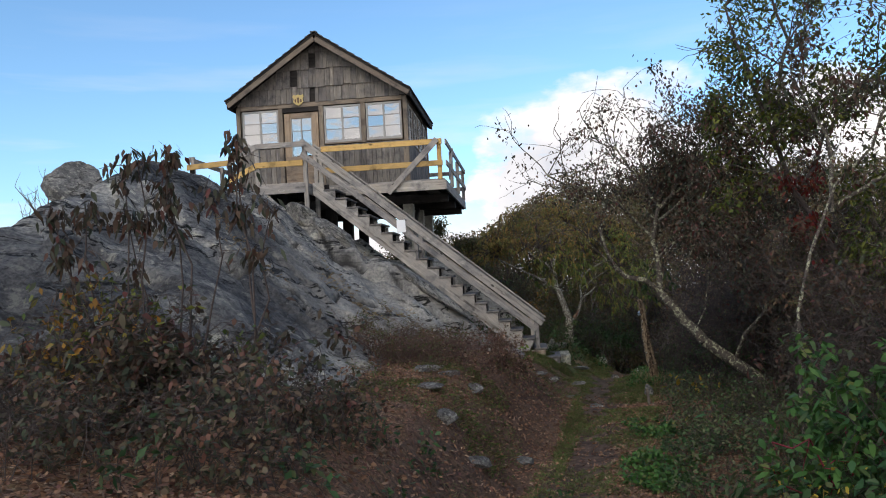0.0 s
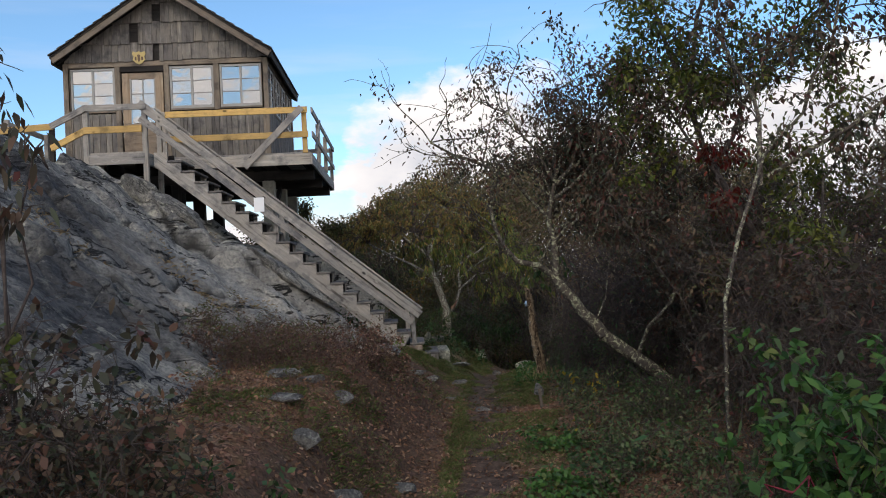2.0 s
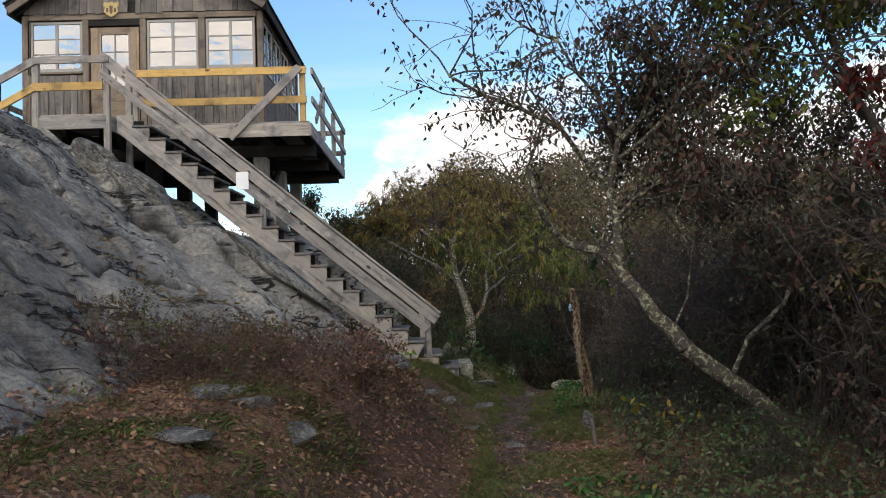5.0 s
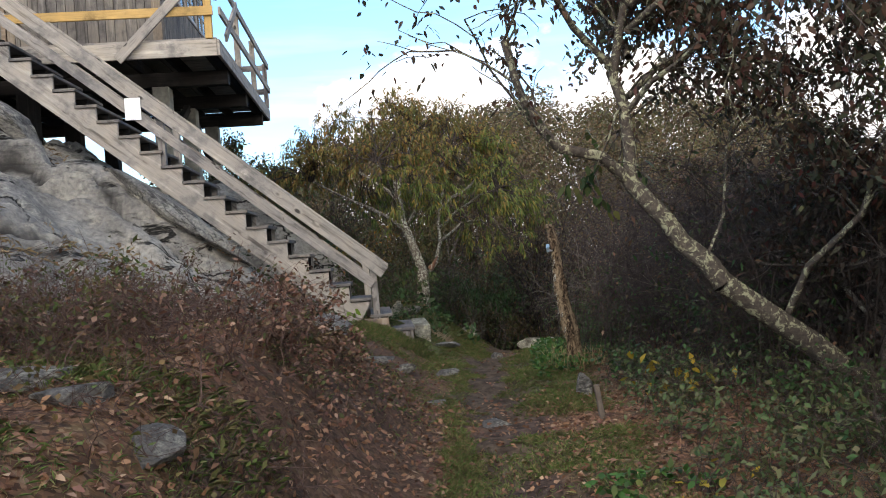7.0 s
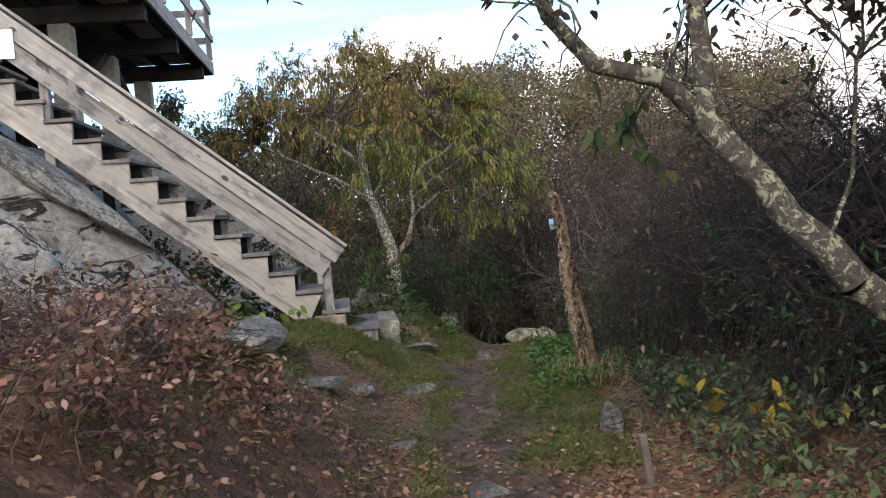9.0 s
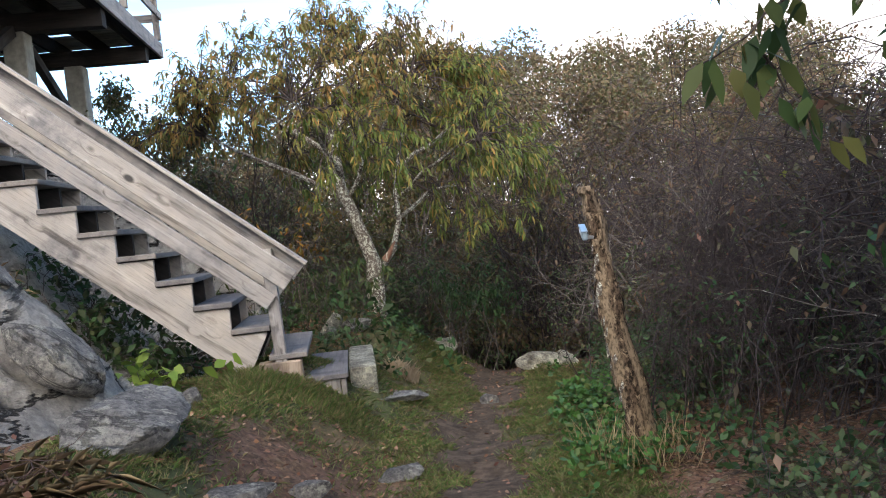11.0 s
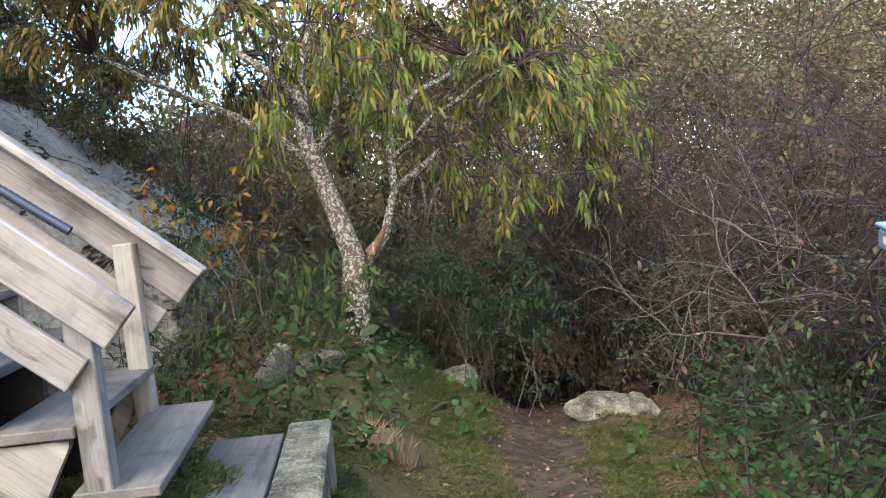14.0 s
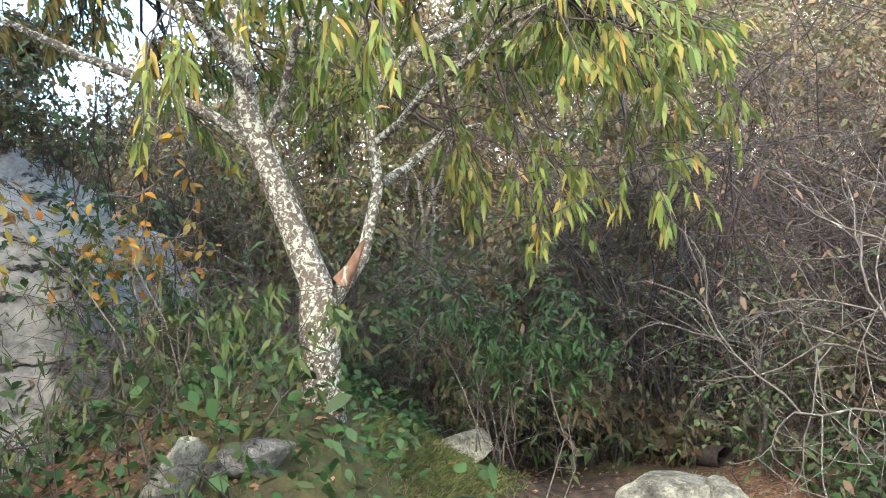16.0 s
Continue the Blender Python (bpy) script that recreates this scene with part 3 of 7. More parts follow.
def stone_mesh(name, size, seed, rough=0.22, sub=3, flat=0.0):
    """A broken stone: a ball cut by random planes, with rough faces."""
    bm = bmesh.new()
    bmesh.ops.create_icosphere(bm, subdivisions=sub + 1, radius=1)
    off = Vector((seed * 3.1, seed * 1.7, seed * 5.3))
    r = random.Random(seed)
    cuts = [(Vector((r.gauss(0, 1), r.gauss(0, 1), r.gauss(0, 0.8))).normalized(), r.uniform(0.55, 0.82)) for _ in range(9)]
    if flat:
        cuts.append((Vector((r.uniform(-0.1, 0.1), r.uniform(-0.1, 0.1), 1)).normalized(), 1 - flat))
    for v in bm.verts:
        d = v.co.normalized()
        p = d * (1 + rough * noise.noise(d * 1.3 + off))
        for c, h in cuts:
            over = p.dot(c) - h
            if over > 0:
                p = p - c * over * 0.93
        p = p * (1 + 0.05 * noise.noise(p * 3.5 + off) + 0.035 * noise.noise(p * 9 + off) + 0.015 * noise.noise(p * 22 + off))
        v.co = Vector((p.x * size[0], p.y * size[1], p.z * size[2]))
    me = bpy.data.meshes.new(name)
    bm.to_mesh(me)
    bm.free()
    return me


def leaves_mesh(name, pos, way, length, width, droop=0.3, fine=False):
    """Leaf blades: from pos along way, bending down; fine ones have six points."""
    n = len(pos)
    pos, way = np.asarray(pos, float), np.asarray(way, float)
    way = way / np.maximum(1e-6, np.linalg.norm(way, axis=1))[:, None]
    length, width = np.broadcast_to(length, n)[:, None], np.broadcast_to(width, n)[:, None]
    side = np.cross(way, rng.normal(0, 1, (n, 3)) * [0.6, 0.6, 1.6])
    side /= np.maximum(1e-6, np.linalg.norm(side, axis=1))[:, None]
    nrm = np.cross(side, way)
    dn = np.array([0, 0, -1.0])

    def at(u, w, lift=0.0):
        return pos + way * length * u + dn * droop * length * u * u + side * width * w + nrm * width * lift
    if fine:
        v = np.stack([at(0, 0), at(.38, -.5, .12), at(.38, .5, .12), at(.74, -.34, .05), at(.74, .34, .05), at(1, 0)], 1).reshape(-1, 3)
        b = np.arange(n)[:, None] * 6
        f = np.concatenate([b + [[0, 2, 1, 1]], b + [[1, 2, 4, 3]], b + [[3, 4, 5, 5]]])
        tri = np.concatenate([b + [[0, 2, 1]], b + [[1, 2, 4]], b + [[1, 4, 3]], b + [[3, 4, 5]]])
        return mesh_from(name, v, tri)
    v = np.stack([at(0, 0), at(.45, -.5, .15), at(1, 0), at(.45, .5, .15)], 1).reshape(-1, 3)
    b = np.arange(n)[:, None] * 4
    return mesh_from(name, v, np.concatenate([b + [[0, 2, 1]], b + [[0, 3, 2]]]))


def tubes_mesh(name, lines, radii, sides=4):
    """Round stems: lines (n, k, 3) with radii (n, k)."""
    lines, radii = np.asarray(lines, float), np.asarray(radii, float)
    n, k, _ = lines.shape
    tan = np.gradient(lines, axis=1)
    tan /= np.maximum(1e-9, np.linalg.norm(tan, axis=2))[..., None]
    ref = np.where(np.abs(tan[:, :1, 2:]) > 0.9, [[[1.0, 0, 0]]], [[[0, 0, 1.0]]])
    u = np.cross(tan, np.broadcast_to(ref, tan.shape))
    u /= np.maximum(1e-9, np.linalg.norm(u, axis=2))[..., None]
    w = np.cross(tan, u)
    ang = np.arange(sides) * 2 * np.pi / sides
    ring = u[:, :, None] * np.cos(ang)[:, None] + w[:, :, None] * np.sin(ang)[:, None]
    v = (lines[:, :, None] + ring * radii[:, :, None, None]).reshape(-1, 3)
    i = np.arange(n)[:, None, None] * k * sides + np.arange(k - 1)[None, :, None] * sides
    s = np.arange(sides)[None, None]
    t = (s + 1) % sides
    f = np.stack([i + s, i + t, i + t + sides, i + s + sides], -1).reshape(-1, 4)
    return mesh_from(name, v, f, True)


def unit(n, up=0.0, flat=1.0):
    d = rng.normal(0, 1, (n, 3)) * [1, 1, flat] + [0, 0, up]
    return d / np.linalg.norm(d, axis=1)[:, None]


# ---- the lie of the land ----
PY = np.array([-60, -8, -1.4, 0, 1.6, 2.8, 5.3, 7.5, 10, 12.5, 15, 17.5, 19, 20.5, 22, 26, 34, 60, 400])
PX = np.array([1.2, 0.9, 0.85, 0.8, 0.8, 0.9, 0.85, 1.0, 1.42, 1.7, 1.95, 2.38, 2.75, 3.05, 3.3, 3.9, 5, 6, 6])
PZ = np.array([0.5, 0.5, 0.44, 0.43, 0.2, 0.05, -0.27, -0.28, -0.24, -0.24, -0.27, -0.36, -0.52, -0.7, -0.92, -1.6, -2.6, -6, -60])


def path_x(y):
    return np.interp(y, PY, PX)


def ground_z(x, y, rough=True):
    x, y = np.asarray(x, float), np.asarray(y, float)
    z = np.interp(y, PY, PZ)
    d = path_x(y) - x
    up = np.interp(y, [-30, -2, 4, 12, 14, 16, 18, 20, 24], [0.3, 0.5, 1.0, 1.05, 0.8, 0.5, 0.45, 0.5, 0.4])
    z = z + up * sstep(0.5, 1.75, d) + 0.12 * sstep(1.5, 4, d)
    z = z + 0.10 * sstep(0.9, 3, -d) - 0.05 * sstep(0.5, 0.0, np.abs(d))
    z = z + 0.17 * bump2(x, y, 0.75, 17.2, 1.0, 1.5) + 0.14 * bump2(x, y, 1.6, 17.7, 0.5, 0.9)
    z = z + 0.64 * bump2(x, y, 1.4, 20.9, 1.1, 1.2) + 0.24 * bump2(x, y, 2.5, 21.7, 0.6, 0.7)
    z = z - 1.5 * sstep(21, 30, y) * sstep(2, -4, x) - 0.4 * np.clip(x - 9, 0, 400) ** 0.9 - 0.35 * np.clip(-13 - x, 0, 400)
    if rough:
        z = z + 0.05 * fbm(x * 1.3, y * 1.3, 3, 3) + 0.018 * fbm(x * 6, y * 6, 2, 9)
    return z


JOINTS = (((-3.8, 16.1), (-3.58, 15.79), (-3.28, 15.76), (-2.87, 15.72), (-2.6, 15.62), (-2.3, 15.66)),
          ((-2.3, 15.66), (-2.11, 15.6), (-1.91, 15.56), (-1.63, 15.44), (-1.3, 15.4), (-0.95, 15.5), (-0.5, 15.42)),
          ((-3.3, 13.2), (-3.05, 13.8), (-3.0, 14.7), (-2.72, 15.4)), ((-2.62, 12.2), (-2.56, 13.1), (-2.41, 13.7), (-2.05, 13.9)),
          ((-3.5, 9.6), (-3.2, 10.1), (-2.9, 10.6), (-2.4, 10.9), (-2.0, 11.6)), ((-4.4, 12.6), (-3.9, 13.4), (-3.7, 14.3)), ((-1.5, 13.6), (-1.3, 14.4), (-0.9, 15.0)))


def joint_gap(x, y):
    """Distance to the nearest open joint, with a ragged edge."""
    d = np.full(np.shape(x), 9.0)
    wx_, wy_ = x + 0.05 * vnoise(x * 4, y * 4, 101), y + 0.09 * vnoise(x * 3.3, y * 3.3, 102)
    for line in JOINTS:
        for (ax, ay), (bx, by) in zip(line, line[1:]):
            ux, uy = bx - ax, by - ay
            t = np.clip(((wx_ - ax) * ux + (wy_ - ay) * uy) / (ux * ux + uy * uy), 0, 1)
            d = np.minimum(d, np.hypot(wx_ - ax - ux * t, wy_ - ay - uy * t))
    return d


def rock_z(x, y):
    x, y = np.asarray(x, float), np.asarray(y, float)
    z = -0.82 * x - 0.25 + 0.05 * (y - 13) - 0.3 * np.clip(8 - y, 0, 9) - 0.32 * np.clip(10.5 - y, 0, 6) * sstep(-3.0, -4.8, x)
    # raised slab along the foot of the stairs: broken lower edge, deep joint, dark hollow behind it
    on = sstep(-3.3, -2.2, x) * sstep(0.3, -0.2, x)
    wob = 0.12 * vnoise(x * 1.7, y * 0.2, 5) + 0.04 * vnoise(x * 6, y, 7)
    z = z + 0.58 * np.exp(-((y - 16.1) / 0.75) ** 2) * on * sstep(16.8, 16.45, y + wob)
    z = z + 0.22 * bump2(x, y, -2.9, 17.0, 1.4, 0.6) * sstep(-2.0, -3.0, x)
    along = sstep(-2.75, -2.55, x) * sstep(-0.3, -0.5, x)
    low = y - 15.55 + wob - 0.1 * (x + 1.5)
    z = z + along * (0.10 * sstep(0, 0.05, low) * sstep(16.9, 16.6, y) - 0.16 * sstep(0.07, 0.02, np.abs(low + 0.04)))
    hump = ((x + 3.45) * 0.9 + (y - 16.15) * -0.44, (x + 3.45) * 0.44 + (y - 16.15) * 0.9)
    z = z + 0.3 * sstep(1.0, 0.72, np.sqrt((hump[0] / 0.85) ** 2 + (hump[1] / 0.42) ** 2) + 0.12 * vnoise(x * 3, y * 3, 6))
    crack = np.abs(y - 13.6 + 0.5 * (x + 3) + 0.3 * vnoise(x * 1.3, 2.0 + 0 * y, 8))
    z = z - 0.10 * sstep(0.09, 0.0, crack) * sstep(0.2, 0.7, vnoise(x * 0.8, y * 0.8, 21) + 0.6)
    top = np.interp(x, [-13.4, -12.2, -9.2, -8.3, -7.9, -7.5, -7.12, -6.8, -6.62, -6.3, -5.7, -5.1, -4.4, -3.6, 3],
                    [-1.5, 1.6, 3.2, 3.55, 3.9, 4.1, 3.95, 3.8, 4.3, 4.48, 4.36, 4.16, 9, 9, 9])
    top = top - (0.3 + 0.25 * sstep(-5.8, -7, x)) * np.clip(13 - y, 0, 9)
    top = np.where(y > 16.2, np.minimum(top, 4.08 - 0.25 * np.clip(-5.5 - x, 0, 3)), top) + 0.06 * vnoise(x * 2, y * 2, 31)
    z = np.minimum(z, top + 0.05 * (z - top).clip(0))
    z = z + 0.36 * sstep(17.2, 18.0, y) * sstep(-4.7, -4.1, x) * sstep(-0.9, -1.7, x)
    back = np.clip(y - 18.7 - 0.5 * np.clip(-x - 4.4, 0, 2.4), 0, 9)
    z = z - 1.3 * back * sstep(-4.9, -3.2, x) - 0.45 * back * sstep(-5.4, -4.2, x) - 0.06 * back
    far = 1.06 - 0.72 * (x - 0.2) - 1.3 * np.clip(21.3 - y, 0, 6) - 0.5 * np.clip(y - 24, 0, 9)
    far = far - 2.5 * np.clip(x - 0.25, 0, 3)
    far = np.minimum(far, 2.55 + 0.2 * vnoise(x, y, 44))
    z = np.maximum(z, far)
    line = np.abs(fbm(x * 0.45 + 0.2 * y, y * 0.55 - 0.15 * x, 3, 61))
    z = z - 0.2 * sstep(0.07, 0.0, line) * sstep(-0.3, 0.3, vnoise(x * 0.5, y * 0.5, 62))
    step = (y * 0.75 + x * 0.35) + 0.35 * vnoise(x * 0.6, y * 0.6, 63)
    z = z + 0.13 * (sstep(0.0, 0.09, step % 1.55) - (step % 1.55) / 1.55)
    z = z - 1.3 * np.clip(3.9 - y, 0, 3)
    crest = top - 0.17 * np.clip(y - 13.6, 0, 3) * sstep(-6.2, -5.6, x) + 0.05 * vnoise(x * 5, y * 5, 32) + 0.02 * vnoise(x * 13, y * 13, 33)
    z = z + 0.11 * fbm(x * 0.7, y * 0.7, 3, 2) + 0.05 * np.abs(fbm(x * 2.6 + y, y * 1.5 - x, 3, 12)) + 0.035 * fbm(x * 6, y * 6, 3, 14) - 0.05 * np.abs(fbm(x * 1.7 - y, y * 1.1 + x, 4, 15))
    z = z - 0.13 * sstep(0.1, 0.0, joint_gap(x, y))
    z = z - 0.75 * sstep(16.6, 17.2, y) * sstep(19.2, 18.6, y) * sstep(-5.9, -5.3, x) * sstep(-3.3, -3.9, x)
    return np.where((x < -4.6) & (y < 16.2), np.minimum(z, crest), z)


def grid_sheet(name, xs, ys, fz):
    X, Y = np.meshgrid(xs, ys)
    v = np.stack([X, Y, fz(X, Y)], -1).reshape(-1, 3)
    nx = len(xs)
    i = (np.arange(len(ys) - 1)[:, None] * nx + np.arange(nx - 1)[None]).ravel()
    return v, np.stack([i, i + 1, i + nx + 1, i + nx], 1)


def spaced(lo, hi, inner_lo, inner_hi, step, grow=1.18):
    a = list(np.arange(inner_lo, inner_hi, step))
    s, x = step, inner_hi
    while x < hi:
        a.append(x)
        s *= grow
        x += s
    a.append(hi)
    s, x, low = step, inner_lo - step, []
    while x > lo:
        low.append(x)
        s *= grow
        x -= s
    low.append(lo)
    return np.array(low[::-1] + a)


gxs, gys = spaced(-1500, 1500, -4.5, 5.5, 0.07), spaced(-1500, 2500, -1.0, 23.0, 0.08)
gv, gf = grid_sheet("ground", gxs, gys, ground_z)
gv[:, 2] = np.maximum(gv[:, 2], -60)
ground_me = mesh_from("ground", gv, gf, True)
gx, gy = gv[:, 0], gv[:, 1]
gd = gx - path_x(gy)
gn = fbm(gx * 1.1, gy * 1.1, 3, 50)
dirt = sstep(0.5, 0.2, np.abs(gd - 0.08 + 0.16 * gn) + 0.16 * vnoise(gx * 3.1, gy * 3.1, 52)) * sstep(2.5, 7, gy + gn) * 0.95
rut = sstep(0.58, 0.38, np.abs(gd + 0.86) + 0.16 * gn) * sstep(2, 5, gy) * sstep(17.0, 15.2, gy)
dirt = np.maximum(dirt, 0.55 * rut)
grass = sstep(0.1, 0.5, gn + 0.25) * sstep(1.35, 0.7, np.abs(gd + 0.1)) * sstep(0.9, 1.6, gy * 0.15) * 0.8
grass = np.maximum(grass, sstep(12.6, 14.2, gy + 0.5 * gn) * sstep(-2.4, -1.6, gd) * sstep(1.0, 0.5, gd) * sstep(22.2, 21, gy) * np.clip(0.85 + 0.12 * gn, 0.5, 1)) * (1 - 0.9 * dirt) * (1 - rut)
for key, val in (("dirt", dirt), ("grass", grass)):
    ground_me.attributes.new(key, "FLOAT", "POINT").data.foreach_set("value", np.clip(val, 0, 1).astype(np.float32))
ground = part("ground", ground_me, M_GROUND)
tagged(ground, "leaf-strewn forest floor with a trodden dirt path and grass", "ground", kind="structure")

rv, rf = grid_sheet("rock", np.concatenate([np.arange(-13.5, -4.5, 0.08), np.arange(-4.5, 1.35, 0.045)]), np.concatenate([np.arange(2.2, 9, 0.07), np.arange(9, 17, 0.045), np.arange(17, 26.5, 0.07)]), rock_z)
keep = (rv[:, 2] > ground_z(rv[:, 0], rv[:, 1], False) - 0.25)
keep &= ~((rv[:, 0] > 0.9) & (rv[:, 1] > 13) & (rv[:, 1] < 20.5))
rf = rf[keep[rf].all(1)]
used = np.unique(rf)
remap = np.zeros(len(rv), np.int64)
remap[used] = np.arange(len(used))
rock_me = mesh_from("rock_outcrop", rv[used], remap[rf], True)
rx_, ry_ = rv[used][:, 0], rv[used][:, 1]
# water stains that run down the slope, and the bare pale face beyond the stairs
wet = sstep(-0.9, 0.1, fbm(ry_ * 0.55 + 0.3 * vnoise(rx_, ry_, 81), rx_ * 0.16, 4, 80)) * sstep(-0.9, -2.6, rx_ + 0.6 * vnoise(ry_ * 0.8, rx_ * 0.5, 82)) * sstep(16.6, 15.2, ry_)
bare = np.maximum(sstep(19.5, 21.0, ry_), 0.8 * sstep(-4.0, -2.2, rx_ + 0.5 * vnoise(rx_ * 1.5, ry_ * 1.5, 83)) * sstep(9, 12, ry_))
cleft = sstep(0.06, 0.02, joint_gap(rx_, ry_))
for key, val in (("stain", wet), ("bare", bare), ("cleft", cleft)):
    rock_me.attributes.new(key, "FLOAT", "POINT").data.foreach_set("value", np.clip(val, 0, 1).astype(np.float32))
rock = part("rock_outcrop", rock_me, M_ROCK)
tagged(rock, "great sloping grey granite outcrop with cracks and lichen", "rock")


def surf(x, y):
    """Height of whatever lies on top: soil or rock."""
    g = ground_z(x, y)
    r = rock_z(x, y)
    inside = (np.asarray(x) < 0.9) & (np.asarray(x) > -13.4) & (np.asarray(y) > 2.3) & (np.asarray(y) < 26.3)
    return np.where(inside & (r > g), r, g)


# ---- lookout cabin ----
CX0, CX1, CY0, CY1 = -6.5, -2.12, 19.04, 23.25
DECK, HEAD, RIDGE, RX = 4.47, 6.66, 8.42, -4.31
cabin = thing("lookout_cabin", (RX, 21.1, DECK), "weathered wooden fire lookout cabin with shake gable and many windows", "cabin")


# sill walls of upright boards under the windows
def sill_wall(name, a, b, out, z0, z1):
    """Upright boards from a to b with dark core behind; out: the outer side."""
    a, b, out = Vector(a), Vector(b), Vector(out)
    n, run = (b - a).length, (b - a).normalized()
    mid = (a + b) / 2 - out * 0.05
    core = board(name, a - out * 0.06 + Vector((0, 0, (z0 + z1) / 2)), b - out * 0.06 + Vector((0, 0, (z0 + z1) / 2)), 0.08, z1 - z0, M_INNER, cabin)
    x = 0.0
    r = random.Random(name)
    while x < n - 0.02:
        w = min(r.uniform(0.1, 0.17), n - x)
        p = a + run * (x + w / 2) + out * r.uniform(-0.004, 0.004)
        q = part("board", block(z1 - z0 - r.uniform(0, 0.03), w - 0.008, 0.022, 0.003), M_SHAKE, core, "",
                 Matrix.Translation(p + Vector((0, 0, (z0 + z1) / 2))) @ Matrix((Vector((0, 0, 1)), run, out)).transposed().to_4x4())
        x += w
    return core


sill_wall("wall_front", (CX0, CY0, 0), (-5.34, CY0, 0), (0, -1, 0), DECK, 5.62)
sill_wall("wall_front", (-4.33, CY0, 0), (CX1, CY0, 0), (0, -1, 0), DECK, 5.62)
sill_wall("wall_side", (CX1, CY0, 0), (CX1, CY1, 0), (1, 0, 0), DECK, 5.62)
sill_wall("wall_side", (CX0, CY0, 0), (CX0, CY1, 0), (-1, 0, 0), DECK, 5.62)
sill_wall("wall_back", (CX0, CY1, 0), (CX1, CY1, 0), (0, 1, 0), DECK, 5.62)
box_at("cabin_floor", (CX0 + 0.12, CY0 + 0.12, DECK), (CX1 - 0.12, CY1 - 0.12, DECK + 0.05), M_INNER, cabin)
box_at("cabin_ceiling", (CX0 + 0.1, CY0 + 0.1, HEAD + 0.1), (CX1 - 0.1, CY1 - 0.1, HEAD + 0.14), M_INNER, cabin)
# corner posts and plates
for cx, dx in ((CX0, 1), (CX1, -1)):
    for cy, dy in ((CY0, 1), (CY1, -1)):
        x0, x1 = sorted((cx - 0.03 * dx, cx + 0.11 * dx))
        y0, y1 = sorted((cy - 0.03 * dy, cy + 0.11 * dy))
        box_at("corner_post", (x0, y0, DECK), (x1, y1, HEAD + 0.08), M_TRIM, cabin)
box_at("plate", (CX0 + 0.1, CY0 - 0.035, HEAD - 0.02), (CX1 - 0.1, CY0 + 0.08, HEAD + 0.09), M_TRIM, cabin)
box_at("plate", (CX0 + 0.1, CY1 - 0.08, HEAD - 0.02), (CX1 - 0.1, CY1 + 0.035, HEAD + 0.09), M_TRIM, cabin)
box_at("plate", (CX1 - 0.08, CY0 + 0.1, HEAD - 0.02), (CX1 + 0.035, CY1 - 0.1, HEAD + 0.09), M_TRIM, cabin)
box_at("plate", (CX0 - 0.035, CY0 + 0.1, HEAD - 0.02), (CX0 + 0.08, CY1 - 0.1, HEAD + 0.09), M_TRIM, cabin)


tilt_rng = random.Random(11)


def window(a, b, out, z0, z1, cols=2, rows=3):
    """A window between a and b in its wall: casing, sill, white sash bars, panes."""
    a, b, out = Vector(a), Vector(b), Vector(out)
    run, n = (b - a).normalized(), (b - a).length
    c = (a + b) / 2 + Vector((0, 0, (z0 + z1) / 2))
    base = Matrix((run, -out, Vector((0, 0, 1)))).transposed().to_4x4()
    base.translation = c
    h = z1 - z0
    w = part("window", block(n, 0.1, 0.04), M_TRIM, cabin, "", base @ Matrix.Translation((0, 0.02, -h / 2 - 0.02)))

    def bit(name, x0, x1, zz0, zz1, depth, mat, yo=0.0):
        lx, lz = x1 - x0, zz1 - zz0
        m = base @ Matrix.Translation(((x0 + x1) / 2, yo, (zz0 + zz1) / 2))
        if lz > lx:
            return part(name, block(lz, depth, lx, 0.003), mat, w, "", m @ Matrix.Rotation(radians(-90), 4, "Y"))
        return part(name, block(lx, depth, lz, 0.003), mat, w, "", m)
    for s in (-1, 1):
        x0, x1 = sorted((s * n / 2, s * (n / 2 - 0.045)))
        bit("sash_stile", x0, x1, -h / 2, h / 2, 0.045, M_WHITE)
    bit("sash_rail", -n / 2 + 0.045, n / 2 - 0.045, h / 2 - 0.05, h / 2, 0.045, M_WHITE)
    bit("sash_rail", -n / 2 + 0.045, n / 2 - 0.045, -h / 2, -h / 2 + 0.06, 0.045, M_WHITE)
    xs = [-n / 2 + 0.045 + (n - 0.09) * i / cols for i in range(cols + 1)]
    zs = [-h / 2 + 0.06 + (h - 0.11) * i / rows for i in range(rows + 1)]
    for x in xs[1:-1]:
        bit("meeting_stile", x - 0.024, x + 0.024, zs[0], zs[-1], 0.043, M_WHITE)
    for z in zs[1:-1]:
        for i in range(cols):
            bit("glazing_bar", xs[i] + (0.03 if i else 0), xs[i + 1] - (0.03 if i < cols - 1 else 0), z - 0.009, z + 0.009, 0.035, M_WHITE)
    for i in range(cols):
        for j in range(rows):
            p = bit("pane", xs[i] + 0.004, xs[i + 1] - 0.004, zs[j] + 0.004, zs[j + 1] - 0.004, 0.004, M_GLASS)
            p.matrix_basis = p.matrix_basis @ Matrix.Rotation(radians(tilt_rng.uniform(-0.9, 0.9)), 4, "X") @ Matrix.Rotation(radians(tilt_rng.uniform(-0.9, 0.9)), 4, "Z")
            p.visible_shadow = False
    return w


